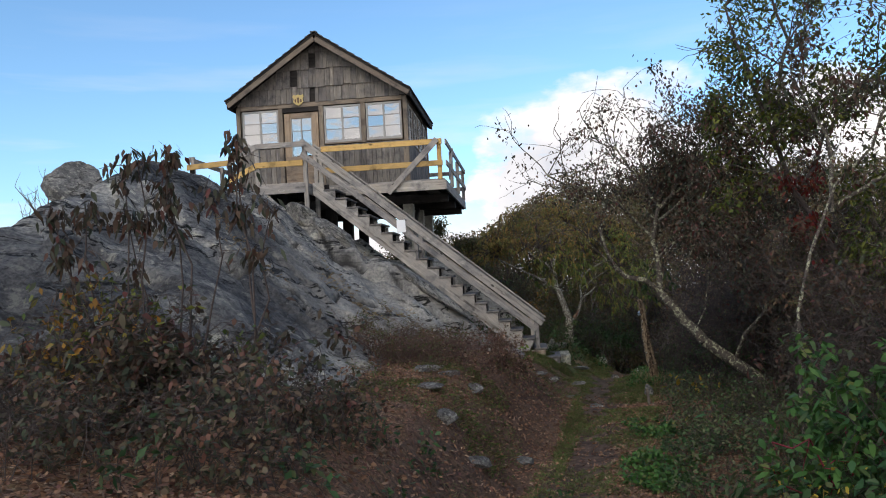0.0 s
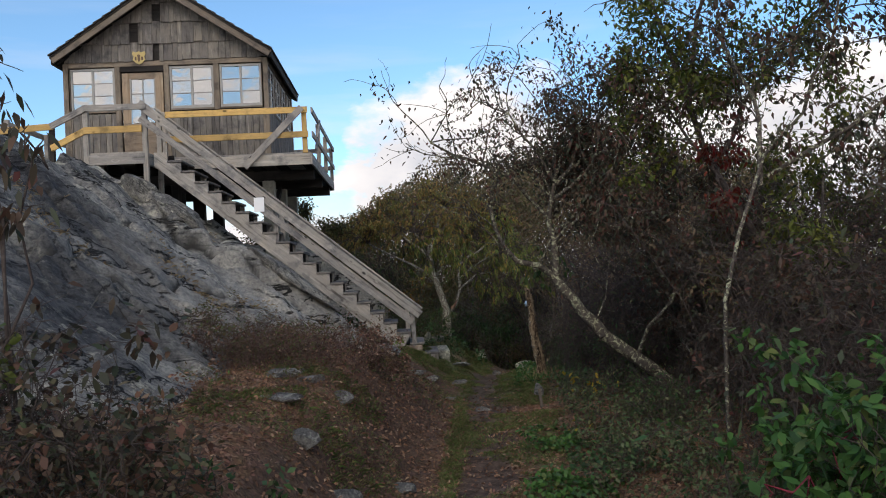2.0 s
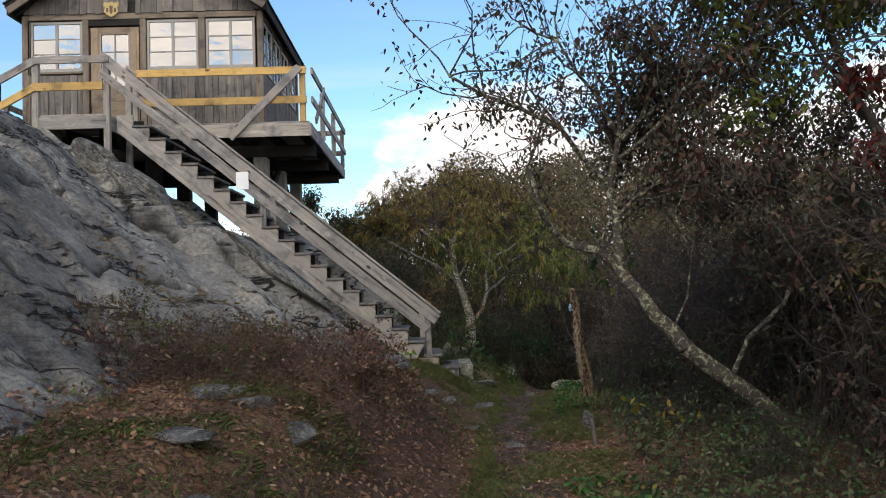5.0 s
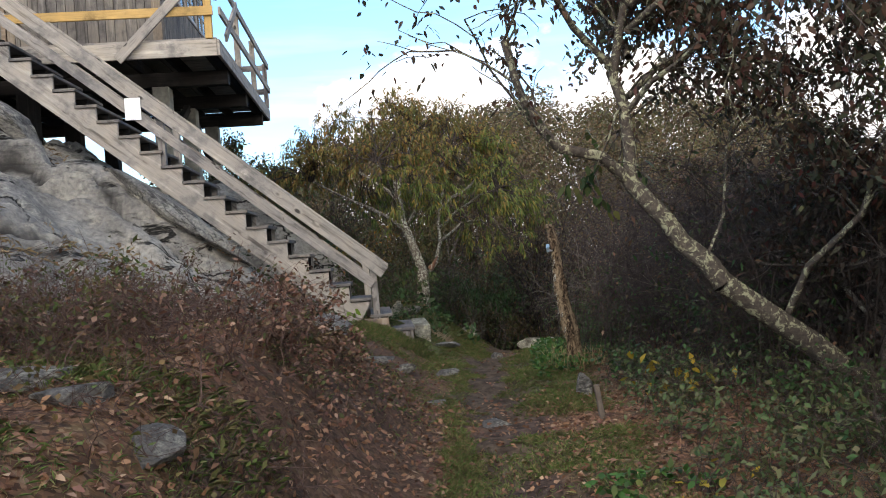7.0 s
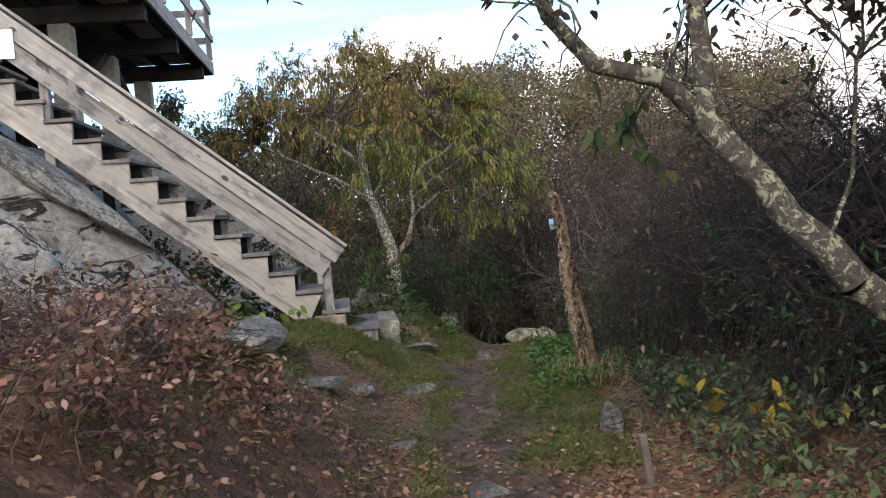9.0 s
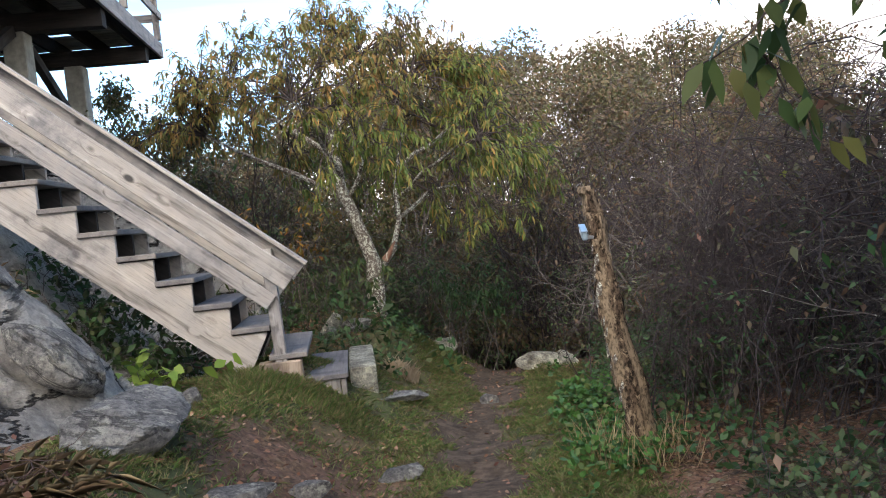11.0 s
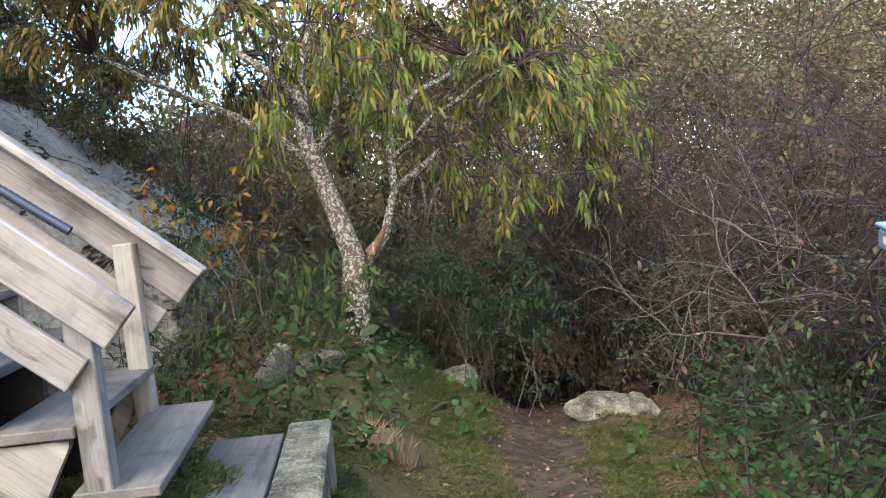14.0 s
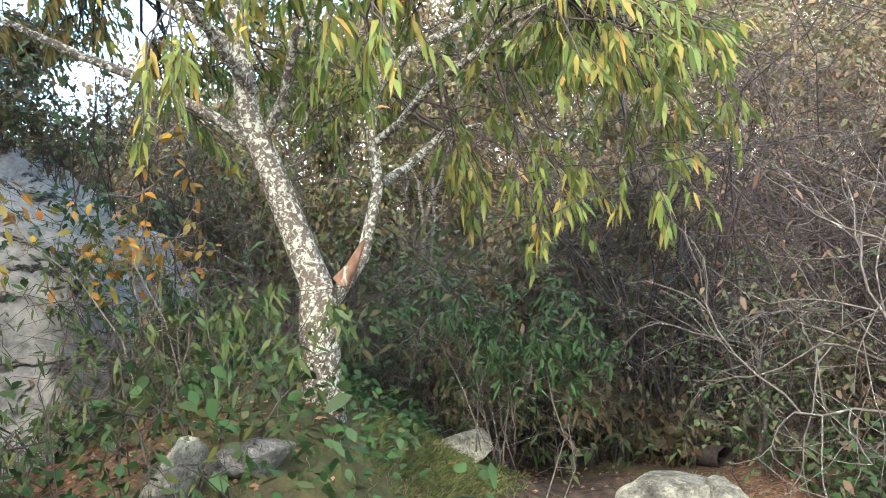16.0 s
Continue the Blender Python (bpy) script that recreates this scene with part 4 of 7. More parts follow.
WZ0, WZ1 = 5.68, 6.62
for x0, x1 in ((-6.38, -5.43), (-4.24, -3.29), (-3.15, -2.24)):
    window((x0, CY0 + 0.02, 0), (x1, CY0 + 0.02, 0), (0, -1, 0), WZ0, WZ1)
for i in range(4):
    y0 = CY0 + 0.16 + i * 0.98
    window((CX1 - 0.02, y0, 0), (CX1 - 0.02, y0 + 0.9, 0), (1, 0, 0), WZ0, WZ1)
    window((CX0 + 0.02, y0 + 0.9, 0), (CX0 + 0.02, y0, 0), (-1, 0, 0), WZ0, WZ1)
    x0 = CX0 + 0.16 + i * 1.03
    window((x0 + 0.94, CY1 - 0.02, 0), (x0, CY1 - 0.02, 0), (0, 1, 0), WZ0, WZ1)
    if i:
        box_at("mullion", (CX1 - 0.09, y0 - 0.075, 5.62), (CX1 + 0.02, y0 - 0.005, HEAD - 0.02), M_TRIM, cabin)
        box_at("mullion", (CX0 - 0.02, y0 - 0.075, 5.62), (CX0 + 0.09, y0 - 0.005, HEAD - 0.02), M_TRIM, cabin)
        box_at("mullion", (x0 - 0.085, CY1 - 0.09, 5.62), (x0 - 0.005, CY1 + 0.02, HEAD - 0.02), M_TRIM, cabin)
for x0, x1, z0 in ((-5.42, -5.31, DECK), (-4.36, -4.25, DECK), (-3.28, -3.16, 5.62), (-2.235, -2.19, 5.62), (-6.425, -6.385, 5.62)):
    box_at("mullion", (x0, CY0 - 0.03, z0), (x1, CY0 + 0.08, HEAD - 0.02), M_TRIM, cabin)
# door with a glazed upper half
door = box_at("door", (-5.28, CY0 + 0.005, DECK + 0.03), (-4.39, CY0 + 0.05, 5.38), M_DOOR, cabin, "brown wooden door with a six-pane light")
box_at("stile", (-5.28, CY0 + 0.005, 5.385), (-5.1, CY0 + 0.05, 6.5), M_DOOR, door)
box_at("stile", (-4.57, CY0 + 0.005, 5.385), (-4.39, CY0 + 0.05, 6.5), M_DOOR, door)
box_at("top_rail", (-5.098, CY0 + 0.005, 6.36), (-4.572, CY0 + 0.05, 6.5), M_DOOR, door)
for i in range(2):
    for j in range(3):
        x0, z0 = -5.098 + i * 0.263, 5.385 + j * 0.325
        p = box_at("pane", (x0 + 0.012, CY0 + 0.02, z0 + 0.008), (x0 + 0.251, CY0 + 0.025, z0 + 0.317), M_GLASS, door, bevel=0)
        p.visible_shadow = False
box_at("glazing_bar", (-4.848, CY0 + 0.002, 5.39), (-4.822, CY0 + 0.045, 6.355), M_WHITE, door)
for z in (5.71, 6.035):
    for x0, x1 in ((-5.095, -4.85), (-4.82, -4.575)):
        box_at("glazing_bar", (x0, CY0 + 0.004, z - 0.01), (x1, CY0 + 0.043, z + 0.01), M_WHITE, door)
for x0, x1, z0, z1 in ((-5.11, -5.085, 5.38, 6.37), (-4.585, -4.56, 5.38, 6.37)):
    box_at("light_trim", (x0, CY0 - 0.006, z0), (x1, CY0 + 0.003, z1), M_WHITE, door)
box_at("door_handle", (-4.5, CY0 - 0.05, 5.3), (-4.44, CY0 - 0.001, 5.4), M_STEEL, door, "dull steel knob", 0.02)
box_at("door_head", (-5.308, CY0 - 0.03, 6.52), (-4.362, CY0 + 0.08, HEAD - 0.022), M_DARKW, cabin)

# gable of hand-split shakes in courses, front and back
SLOPE = (RIDGE - 6.86) / (RX + 6.62)


def under_roof(x):
    return RIDGE - 0.1 - SLOPE * abs(x - RX)


for y, out in ((CY0, -1), (CY1, 1)):
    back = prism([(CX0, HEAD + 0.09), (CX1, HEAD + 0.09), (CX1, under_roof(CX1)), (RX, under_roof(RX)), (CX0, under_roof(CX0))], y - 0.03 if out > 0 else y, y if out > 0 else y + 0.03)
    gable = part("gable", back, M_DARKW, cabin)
    r = random.Random(5)
    for c, z0 in enumerate((HEAD + 0.085, 7.13, 7.59, 8.02)):
        z1 = (7.13, 7.59, 8.02, 8.5)[c] + 0.04
        x = CX0 + 0.01
        while x < CX1 - 0.03:
            w = min(r.choice((0.1, 0.14, 0.18, 0.22, 0.25)) * r.uniform(0.9, 1.1), CX1 - x)
            t0, t1 = under_roof(x), under_roof(x + w)
            za = z0 - r.uniform(0, 0.035) + 0.02
            lost = out < 0 and ((c == 2 and x < -4.52 < x + w) or (c == 1 and x < -5.05 < x + w) or (c == 0 and x < -4.47 < x + w))
            if max(t0, t1) > za + 0.03 and not lost:
                p = [(x + 0.003, za), (x + w - 0.004, za - r.uniform(-0.012, 0.012)), (x + w - 0.004, max(za + 0.02, min(z1, t1))), (x + 0.003, max(za + 0.02, min(z1, t0)))]
                off = 0.004 + r.uniform(0, 0.006)
                bm = bmesh.new()
                lo = [bm.verts.new((px, y + out * (off + 0.05 - 0.036 * (k > 1)), pz)) for k, (px, pz) in enumerate(p)]
                hi = [bm.verts.new((px, y + out * 0.002, pz)) for px, pz in p]
                bm.faces.new(lo)
                for k in range(4):
                    bm.faces.new((lo[k], hi[k], hi[(k + 1) % 4], lo[(k + 1) % 4]))
                bmesh.ops.recalc_face_normals(bm, faces=bm.faces)
                cx_, cz_ = x + w / 2, (za + z1) / 2
                mm = Matrix.Translation((cx_, y, cz_)) @ Matrix.Rotation(radians(-90), 4, "Y")
                bmesh.ops.transform(bm, matrix=mm.inverted(), verts=bm.verts)
                part("shake", bm, M_SHAKE, gable, "", mm)
            x += w
# roof: two decks with dark edge, barge boards, fascias
for s in (-1, 1):
    ex = RX + s * (RX + 6.66) * 1.0
    ez = RIDGE - SLOPE * abs(ex - RX)
    poly = [(RX, RIDGE), (ex, ez), (ex - s * 0.0, ez - 0.05), (RX, RIDGE - 0.06)]
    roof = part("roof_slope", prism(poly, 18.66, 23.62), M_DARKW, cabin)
    rows = 12
    for k in range(rows):
        u0, u1 = k / rows, (k + 1.25) / rows
        xa, xb = ex + (RX - ex) * u0, ex + (RX - ex) * min(1, u1)
        za, zb = ez + (RIDGE - ez) * u0, ez + (RIDGE - ez) * min(1, u1)
        pl = [(xa + s * 0.03, za + 0.004), (xb, zb + 0.004), (xb, zb + 0.012), (xa + s * 0.03, za + 0.032)]
        part("shingle_course", prism(pl, 18.63, 23.65), M_ROOF, roof)
    board("barge_board", (RX + s * 0.015, 18.69, RIDGE - 0.13), (ex - s * 0.02, 18.69, ez - 0.09), 0.035, 0.16, M_TRIM, cabin)
    board("barge_board", (RX + s * 0.015, 23.59, RIDGE - 0.13), (ex - s * 0.02, 23.59, ez - 0.09), 0.035, 0.16, M_TRIM, cabin)
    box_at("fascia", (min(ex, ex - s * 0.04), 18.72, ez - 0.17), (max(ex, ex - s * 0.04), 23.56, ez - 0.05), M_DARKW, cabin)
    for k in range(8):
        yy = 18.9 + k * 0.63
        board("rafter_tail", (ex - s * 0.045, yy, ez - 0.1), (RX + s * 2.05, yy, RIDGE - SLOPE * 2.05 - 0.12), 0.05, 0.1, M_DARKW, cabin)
box_at("ridge_cap", (RX - 0.08, 18.62, RIDGE - 0.005), (RX + 0.08, 23.66, RIDGE + 0.03), M_ROOF, cabin)

# shield plate over the door
shield = thing("emblem_plate", (-4.87, CY0 - 0.03, 6.66), "yellow shield-shaped wooden plate with brown marks on gable", "sign")
out_l = [(-0.11, 0.2), (-0.06, 0.17), (0, 0.2), (0.06, 0.17), (0.11, 0.2), (0.13, 0.13), (0.1, 0.07), (0.12, -0.02), (0.06, -0.1), (0, -0.14), (-0.06, -0.1), (-0.12, -0.02), (-0.1, 0.07), (-0.13, 0.13)]
part("plate_face", prism([(-4.87 + x * 1.12, 6.79 + z * 0.85) for x, z in out_l], CY0 - 0.062, CY0 - 0.038), M_GOLD, shield)
part("plate_mark", prism([(-4.87 + x * 0.25, 6.79 + z * 0.5) for x, z in out_l], CY0 - 0.067, CY0 - 0.0615), M_BROWNP, shield)
for s in (-1, 1):
    box_at("plate_mark", (-4.87 + s * 0.07 - 0.02, CY0 - 0.067, 6.76), (-4.87 + s * 0.07 + 0.02, CY0 - 0.0615, 6.84), M_BROWNP, shield)

# ---- deck round the cabin ----
DX0, DX1, DY0, DY1 = -7.4, -1.15, 18.15, 24.1
deck = thing("deck", (-4.3, 21.1, 3.9), "weathered timber catwalk deck with railings and patched yellow boards", "deck")
n = 0
y = DY0
while y < DY1 - 0.02:
    w = min(0.14, DY1 - y)
    spans = [(DX0, DX1)] if y + w < CY0 - 0.13 or y > CY1 + 0.02 else [(DX0, CX0 - 0.04), (CX1 + 0.04, DX1)]
    for x0, x1 in spans:
        box_at("deck_plank", (x0, y, DECK - 0.038), (x1, y + w - 0.006, DECK), M_GREY, deck, bevel=0.003)
    y += w
y = 17.13
while y < DY0 - 0.03:
    w = min(0.14, DY0 - y)
    box_at("deck_plank", (-5.42, y, DECK - 0.038), (-4.27, y + w - 0.006, DECK), M_GREY, deck, bevel=0.003)
    y += w
box_at("rim_board", (-4.2, DY0 - 0.045, 4.2), (DX1, DY0 - 0.003, 4.43), M_GREY, deck)
box_at("rim_board", (DX0, DY0 - 0.045, 4.2), (-5.44, DY0 - 0.003, 4.43), M_GREY, deck)
box_at("rim_board", (-5.42, 17.07, 4.22), (-4.27, 17.115, 4.43), M_GREY, deck)
box_at("rim_board", (-4.265, 17.12, 4.2), (-4.225, DY0 - 0.05, 4.43), M_GREY, deck)
box_at("rim_board", (-5.465, 17.12, 4.2), (-5.425, DY0 - 0.05, 4.43), M_GREY, deck)
box_at("rim_board", (DX1 + 0.003, DY0 - 0.045, 4.2), (DX1 + 0.045, DY1, 4.43), M_GREY, deck)
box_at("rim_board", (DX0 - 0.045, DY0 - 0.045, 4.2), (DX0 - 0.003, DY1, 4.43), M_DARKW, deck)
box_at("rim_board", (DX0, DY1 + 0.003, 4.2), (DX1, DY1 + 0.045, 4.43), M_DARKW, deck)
# joists, beams and braces: under-deck shade is painted in by their near-black timber
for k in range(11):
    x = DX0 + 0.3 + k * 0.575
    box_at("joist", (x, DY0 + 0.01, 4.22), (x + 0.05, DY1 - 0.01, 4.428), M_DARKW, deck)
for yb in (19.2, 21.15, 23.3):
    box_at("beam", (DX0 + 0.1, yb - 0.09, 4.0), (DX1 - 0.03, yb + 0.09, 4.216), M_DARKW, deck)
for xb in (-2.2, -4.2, -6.2):
    for yb in (19.2, 21.15, 23.3):
        zb = float(rock_z(xb, yb))
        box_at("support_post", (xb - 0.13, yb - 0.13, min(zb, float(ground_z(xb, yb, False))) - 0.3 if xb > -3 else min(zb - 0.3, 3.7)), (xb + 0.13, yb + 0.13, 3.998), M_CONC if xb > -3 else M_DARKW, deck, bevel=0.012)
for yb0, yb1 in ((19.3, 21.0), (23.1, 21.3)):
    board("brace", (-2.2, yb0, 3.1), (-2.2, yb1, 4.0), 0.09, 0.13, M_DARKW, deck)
# railings
box_at("top_rail", (-4.12, DY0 - 0.085, 5.29), (-1.17, DY0 - 0.048, 5.42), M_NEW, deck, "fresh yellow pine rail")
box_at("mid_rail", (-4.12, DY0 - 0.085, 4.77), (-1.17, DY0 - 0.048, 4.9), M_NEW, deck, "fresh yellow pine rail")
box_at("rail_post", (-1.3, DY0 - 0.046, 4.45), (-1.2, DY0 + 0.04, 5.42), M_NEW, deck, "fresh yellow pine post")
box_at("rail_post", (-4.2, DY0 - 0.046, 4.2), (-4.11, DY0 + 0.04, 5.42), M_GREY, deck)
board("knee_brace", (-2.52, DY0 - 0.105, 4.18), (-1.28, DY0 - 0.105, 5.4), 0.038, 0.14, M_GREY, deck)
for z in (5.35, 4.84):
    box_at("side_rail", (DX1 + 0.048, DY0 - 0.02, z - 0.06), (DX1 + 0.085, DY1, z + 0.06), M_GREY, deck)
    box_at("side_rail", (DX0 - 0.085, DY0, z - 0.06), (DX0 - 0.048, DY1, z + 0.06), M_GREY, deck)
    box_at("back_rail", (DX0, DY1 + 0.048, z - 0.06), (DX1, DY1 + 0.085, z + 0.06), M_GREY, deck)
for k in range(4):
    yy = DY0 + 0.02 + k * (DY1 - DY0 - 0.12) / 3
    if k:
        box_at("rail_post", (DX1 - 0.045, yy, 4.47), (DX1 + 0.045, yy + 0.09, 5.41), M_GREY, deck)
    box_at("rail_post", (DX0 - 0.045, yy, 4.47), (DX0 + 0.045, yy + 0.09, 5.41), M_GREY, deck)
for k in range(1, 5):
    xx = DX0 + k * (DX1 - DX0) / 5
    box_at("rail_post", (xx, DY1 - 0.05, 4.47), (xx + 0.09, DY1 + 0.045, 5.41), M_GREY, deck)
board("side_brace", (DX1 + 0.1, DY0 + 0.2, 4.5), (DX1 + 0.1, DY0 + 1.5, 5.36), 0.035, 0.12, M_GREY, deck)
# landing rails, then the lower rail that goes off to the rock
box_at("rail_post", (-5.44, 17.06, 4.25), (-5.34, 17.15, 5.4), M_GREY, deck)
box_at("landing_rail", (-5.42, 17.02, 5.28), (-4.2, 17.058, 5.4), M_GREY, deck)
box_at("landing_rail", (-5.42, 17.02, 4.84), (-4.3, 17.058, 4.97), M_NEW, deck, "fresh yellow pine rail")
board("landing_rail", (-5.4, 17.04, 5.33), (-6.15, 17.3, 5.06), 0.038, 0.13, M_GREY, deck)
board("landing_rail", (-5.4, 17.04, 4.9), (-6.15, 17.3, 4.62), 0.038, 0.13, M_NEW, deck, "fresh yellow pine rail")
board("landing_rail", (-6.1, 17.3, 5.06), (-7.3, 17.6, 5.06), 0.038, 0.13, M_NEW, deck, "fresh yellow pine rail")
zr = float(rock_z(-6.15, 17.36))
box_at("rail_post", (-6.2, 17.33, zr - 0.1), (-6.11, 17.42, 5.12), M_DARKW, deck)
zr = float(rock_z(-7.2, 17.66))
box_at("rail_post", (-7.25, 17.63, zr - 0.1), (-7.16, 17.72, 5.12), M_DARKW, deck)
zr = float(rock_z(-5.39, 17.1))
box_at("landing_post", (-5.44, 17.12, min(zr - 0.15, 4.0)), (-5.34, 17.21, 4.215), M_GREY, deck)

# ---- staircase ----
RUN, RISE, SX, SZ = 0.2555, 0.213, -0.016, 1.019
SY0, SY1 = 17.1, 18.14
stairs = thing("staircase", (0.9, 17.6, 0.0), "long open weathered timber staircase with board railings", "staircase")


def saw(k0, k1, depth):
    """Outline of a notched stringer from step k0 (top) to k1 (bottom)."""
    top = []
    for k in range(k0, k1 + 1):
        x, z = SX + RUN * k, SZ - RISE * k
        top += [(x, z), (x + RUN, z)]
    x0, x1, z1 = SX + RUN * k0, SX + RUN * (k1 + 1), SZ - RISE * k1
    g = RISE / RUN
    zc = SZ - RISE * k0 - depth
    low = [(x1, z1 - 0.02), (x1 - 0.17, zc - g * (x1 - 0.17 - x0)), (x0, zc)]
    return top + low


# the middle stringer's darker timber carries the shade beneath the treads
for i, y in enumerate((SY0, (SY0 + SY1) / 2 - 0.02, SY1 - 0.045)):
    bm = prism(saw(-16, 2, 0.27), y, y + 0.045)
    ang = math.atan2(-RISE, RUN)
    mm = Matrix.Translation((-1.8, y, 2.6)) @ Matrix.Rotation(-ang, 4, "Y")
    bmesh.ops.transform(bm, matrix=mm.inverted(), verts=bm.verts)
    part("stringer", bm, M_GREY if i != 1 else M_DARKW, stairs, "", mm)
rt = random.Random(3)
for k in range(-15, 4):
    x, z = SX + RUN * k, SZ - RISE * k
    for j, (a, b) in enumerate(((-0.005, 0.285),)):
        bm = block(SY1 - SY0 + 0.05, b - a, 0.04, 0.005)
        mm = Matrix.Translation((x + (a + b) / 2, (SY0 + SY1) / 2, z + 0.022)) @ Matrix.Rotation(radians(90 + rt.uniform(-0.4, 0.4)), 4, "Z") @ Matrix.Rotation(radians(rt.uniform(-1, 1)), 4, "Y")
        part("tread", bm, M_TREAD, stairs, "", mm)
# lowest box steps
x, z = SX + RUN * 4, SZ - RISE * 4
for a, b in ((-0.01, 0.32),):
    mm = Matrix.Translation((x + (a + b) / 2, (SY0 + SY1) / 2 + 0.06, z + 0.022)) @ Matrix.Rotation(radians(90), 4, "Z")
    part("tread", block(SY1 - SY0 + 0.12, b - a, 0.04, 0.005), M_TREAD, stairs, "", mm)
box_at("step_riser", (x + 0.26, SY0 + 0.02, -0.35), (x + 0.3, SY1 + 0.1, z), M_TREAD, stairs)
box_at("step_cheek", (x - 0.2, SY0 + 0.03, -0.35), (x + 0.255, SY0 + 0.075, z), M_GREY, stairs)
box_at("step_cheek", (x - 0.2, SY1 + 0.03, -0.35), (x + 0.255, SY1 + 0.075, z), M_GREY, stairs)
box_at("foot_block", (0.66, SY0 - 0.03, -0.1), (0.99, SY0 + 0.1, 0.36), M_DOOR, stairs, "tan timber footing block", 0.012)
box_at("foot_slab", (1.335, 17.36, -0.35), (1.55, 18.45, 0.205), M_PALE, stairs, "squared grey stone footing", 0.015)
# ribbed drain pipe along the far rail
k = 260
u = np.linspace(0, 1, k)
pl = np.stack([-2.6 + 3.1 * u, 18.09 + 0 * u, 1.29 + 0.98 * 2.6 * (1 - u) - 0.03 * np.sin(u * 9)], 1)
part("drain_pipe", tubes_mesh("drain_pipe", pl[None], (0.021 + 0.004 * (np.arange(k) % 2))[None], 8), M_PIPE, stairs, "black corrugated plastic pipe")
# posts and rails on both sides
g = RISE / RUN
for s, y in ((0, SY0 - 0.02), (1, SY1 + 0.02)):
    o = -1 if s == 0 else 1
    ya = y + o * 0.0
    # newel at the top, middle post to the rock, leaning newel at the foot
    zt = 1.03 - g * (-4.27 - 1.03)
    zr = float(min(rock_z(-4.25, y), ground_z(-4.25, y, False) if s else 99, 3.7)) - 0.1
    box_at("newel", (-4.31, min(y, y + o * -0.09), zr), (-4.215, max(y, y + o * -0.09), 5.37), M_GREY, stairs)
    zr = float(max(rock_z(-1.79, y), ground_z(-1.79, y, False))) - 0.2
    board("mid_post", (-1.79, y - o * 0.045 - o * 0.05, zr), (-1.79, y - o * 0.045 - o * 0.05, 1.03 - g * (-1.79 - 1.03) - 0.1), 0.09, 0.09, M_GREY, stairs, up=(0, 1, 0))
    nx_ = 0.84 if s == 0 else 0.74
    board("newel", (nx_, y - o * 0.045, 0.3), (nx_ - 0.02, y - o * 0.045, 1.08 if s == 0 else 1.2), 0.09, 0.09, M_GREY, stairs, up=(0, 1, 0))
    n_ = Vector((g, 0, 1)).normalized()
    for nm, zend, xend, wd in (("hand_rail", 1.03, 1.03, 0.17), ("mid_rail", 0.865, 0.86, 0.125)):
        a = Vector((-4.3, ya + o * 0.02, zend - g * (-4.3 - xend))) - n_ * wd / 2
        b = Vector((xend, ya + o * 0.02, zend)) - n_ * wd / 2
        board(nm, a, b, 0.038, wd, M_GREY, stairs)
    a = Vector((-4.3, ya - o * 0.02, 1.03 - g * (-4.3 - 1.03) + 0.022))
    b = Vector((1.05, ya - o * 0.02, 1.03 - g * 0.02 + 0.022))
    if s:
        board("rail_cap", a, b, 0.14, 0.035, M_GREY, stairs)
# trestle posts under the flight, the shade there put into their colour
for xk, top in ((-1.5, 0.24),):
    for y in (SY0 + 0.1, SY1 - 0.15):
        zt = SZ - g * (xk - SX) - 0.36
        zr = float(max(rock_z(xk, y), ground_z(xk, y, False))) - 0.2
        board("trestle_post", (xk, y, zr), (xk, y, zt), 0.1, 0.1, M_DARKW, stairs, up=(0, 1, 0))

notice = thing("notice_card", (-2.1, SY0 - 0.07, 3.16), "small blank white notice card fixed to stair rail", "sign")
part("card", block(0.2, 0.008, 0.285, 0.002), M_PAPER, notice, "", Matrix.Translation((-2.09, SY0 - 0.075, 3.3)))

# ---- stones and dead wood ----


def stone(x, y, size, seed, label, mat=None, sink=0.35, turn=0.0, rough=0.22, flat=0.0, lift=0.0, tilt=0.0):
    z = float(surf(x, y)) + size[2] * (1 - 2 * sink) + lift
    ob = part("stone", stone_mesh("stone", size, seed, rough, 3, flat), mat or M_STONE, None, "", pose(x, y, z, tilt, 0, turn))
    return tagged(ob, label, "stone", "stones by the path")


stone(2.6, 18.5, (0.09, 0.07, 0.07), 1, "small brown stone on the dirt path", sink=0.3)
stone(3.98, 20.92, (0.2, 0.17, 0.13), 32, "lumpy pale stone against a larger boulder", M_PALE, 0.35, 30, 0.45)
stone(3.79, 21.03, (0.34, 0.22, 0.18), 31, "pale lichen-covered boulder at the path's bend", M_PALE, 0.4, -12, 0.42)
stone(2.53, 21.65, (0.2, 0.13, 0.13), 3, "pale lichened stone under the tree", M_PALE, 0.3, 20, 0.4)
stone(1.14, 19.6, (0.14, 0.08, 0.2), 4, "pale upright wedge stone among leaves", M_PALE, 0.2, 40, tilt=25)
stone(1.38, 19.85, (0.24, 0.16, 0.1), 41, "low grey stone among leaves", M_STONE, 0.4, 10)
stone(1.68, 17.45, (0.34, 0.2, 0.06), 6, "flat grey stepping slab in the grass", M_LEDGE, 0.62, 8, 0.06, 0.6)
stone(0.3, 16.3, (0.11, 0.1, 0.09), 7, "small grey stone in the grass", M_STONE, 0.3)
stone(0.75, 14.7, (0.26, 0.14, 0.07), 8, "low grey stone in the turf", M_STONE, 0.4, 20, flat=0.2)
stone(1.05, 15.2, (0.16, 0.1, 0.06), 9, "low grey stone in the turf", M_STONE, 0.4, flat=0.2)
stone(1.35, 14.2, (0.14, 0.1, 0.05), 10, "low grey stone in the turf", M_STONE, 0.4, flat=0.2)
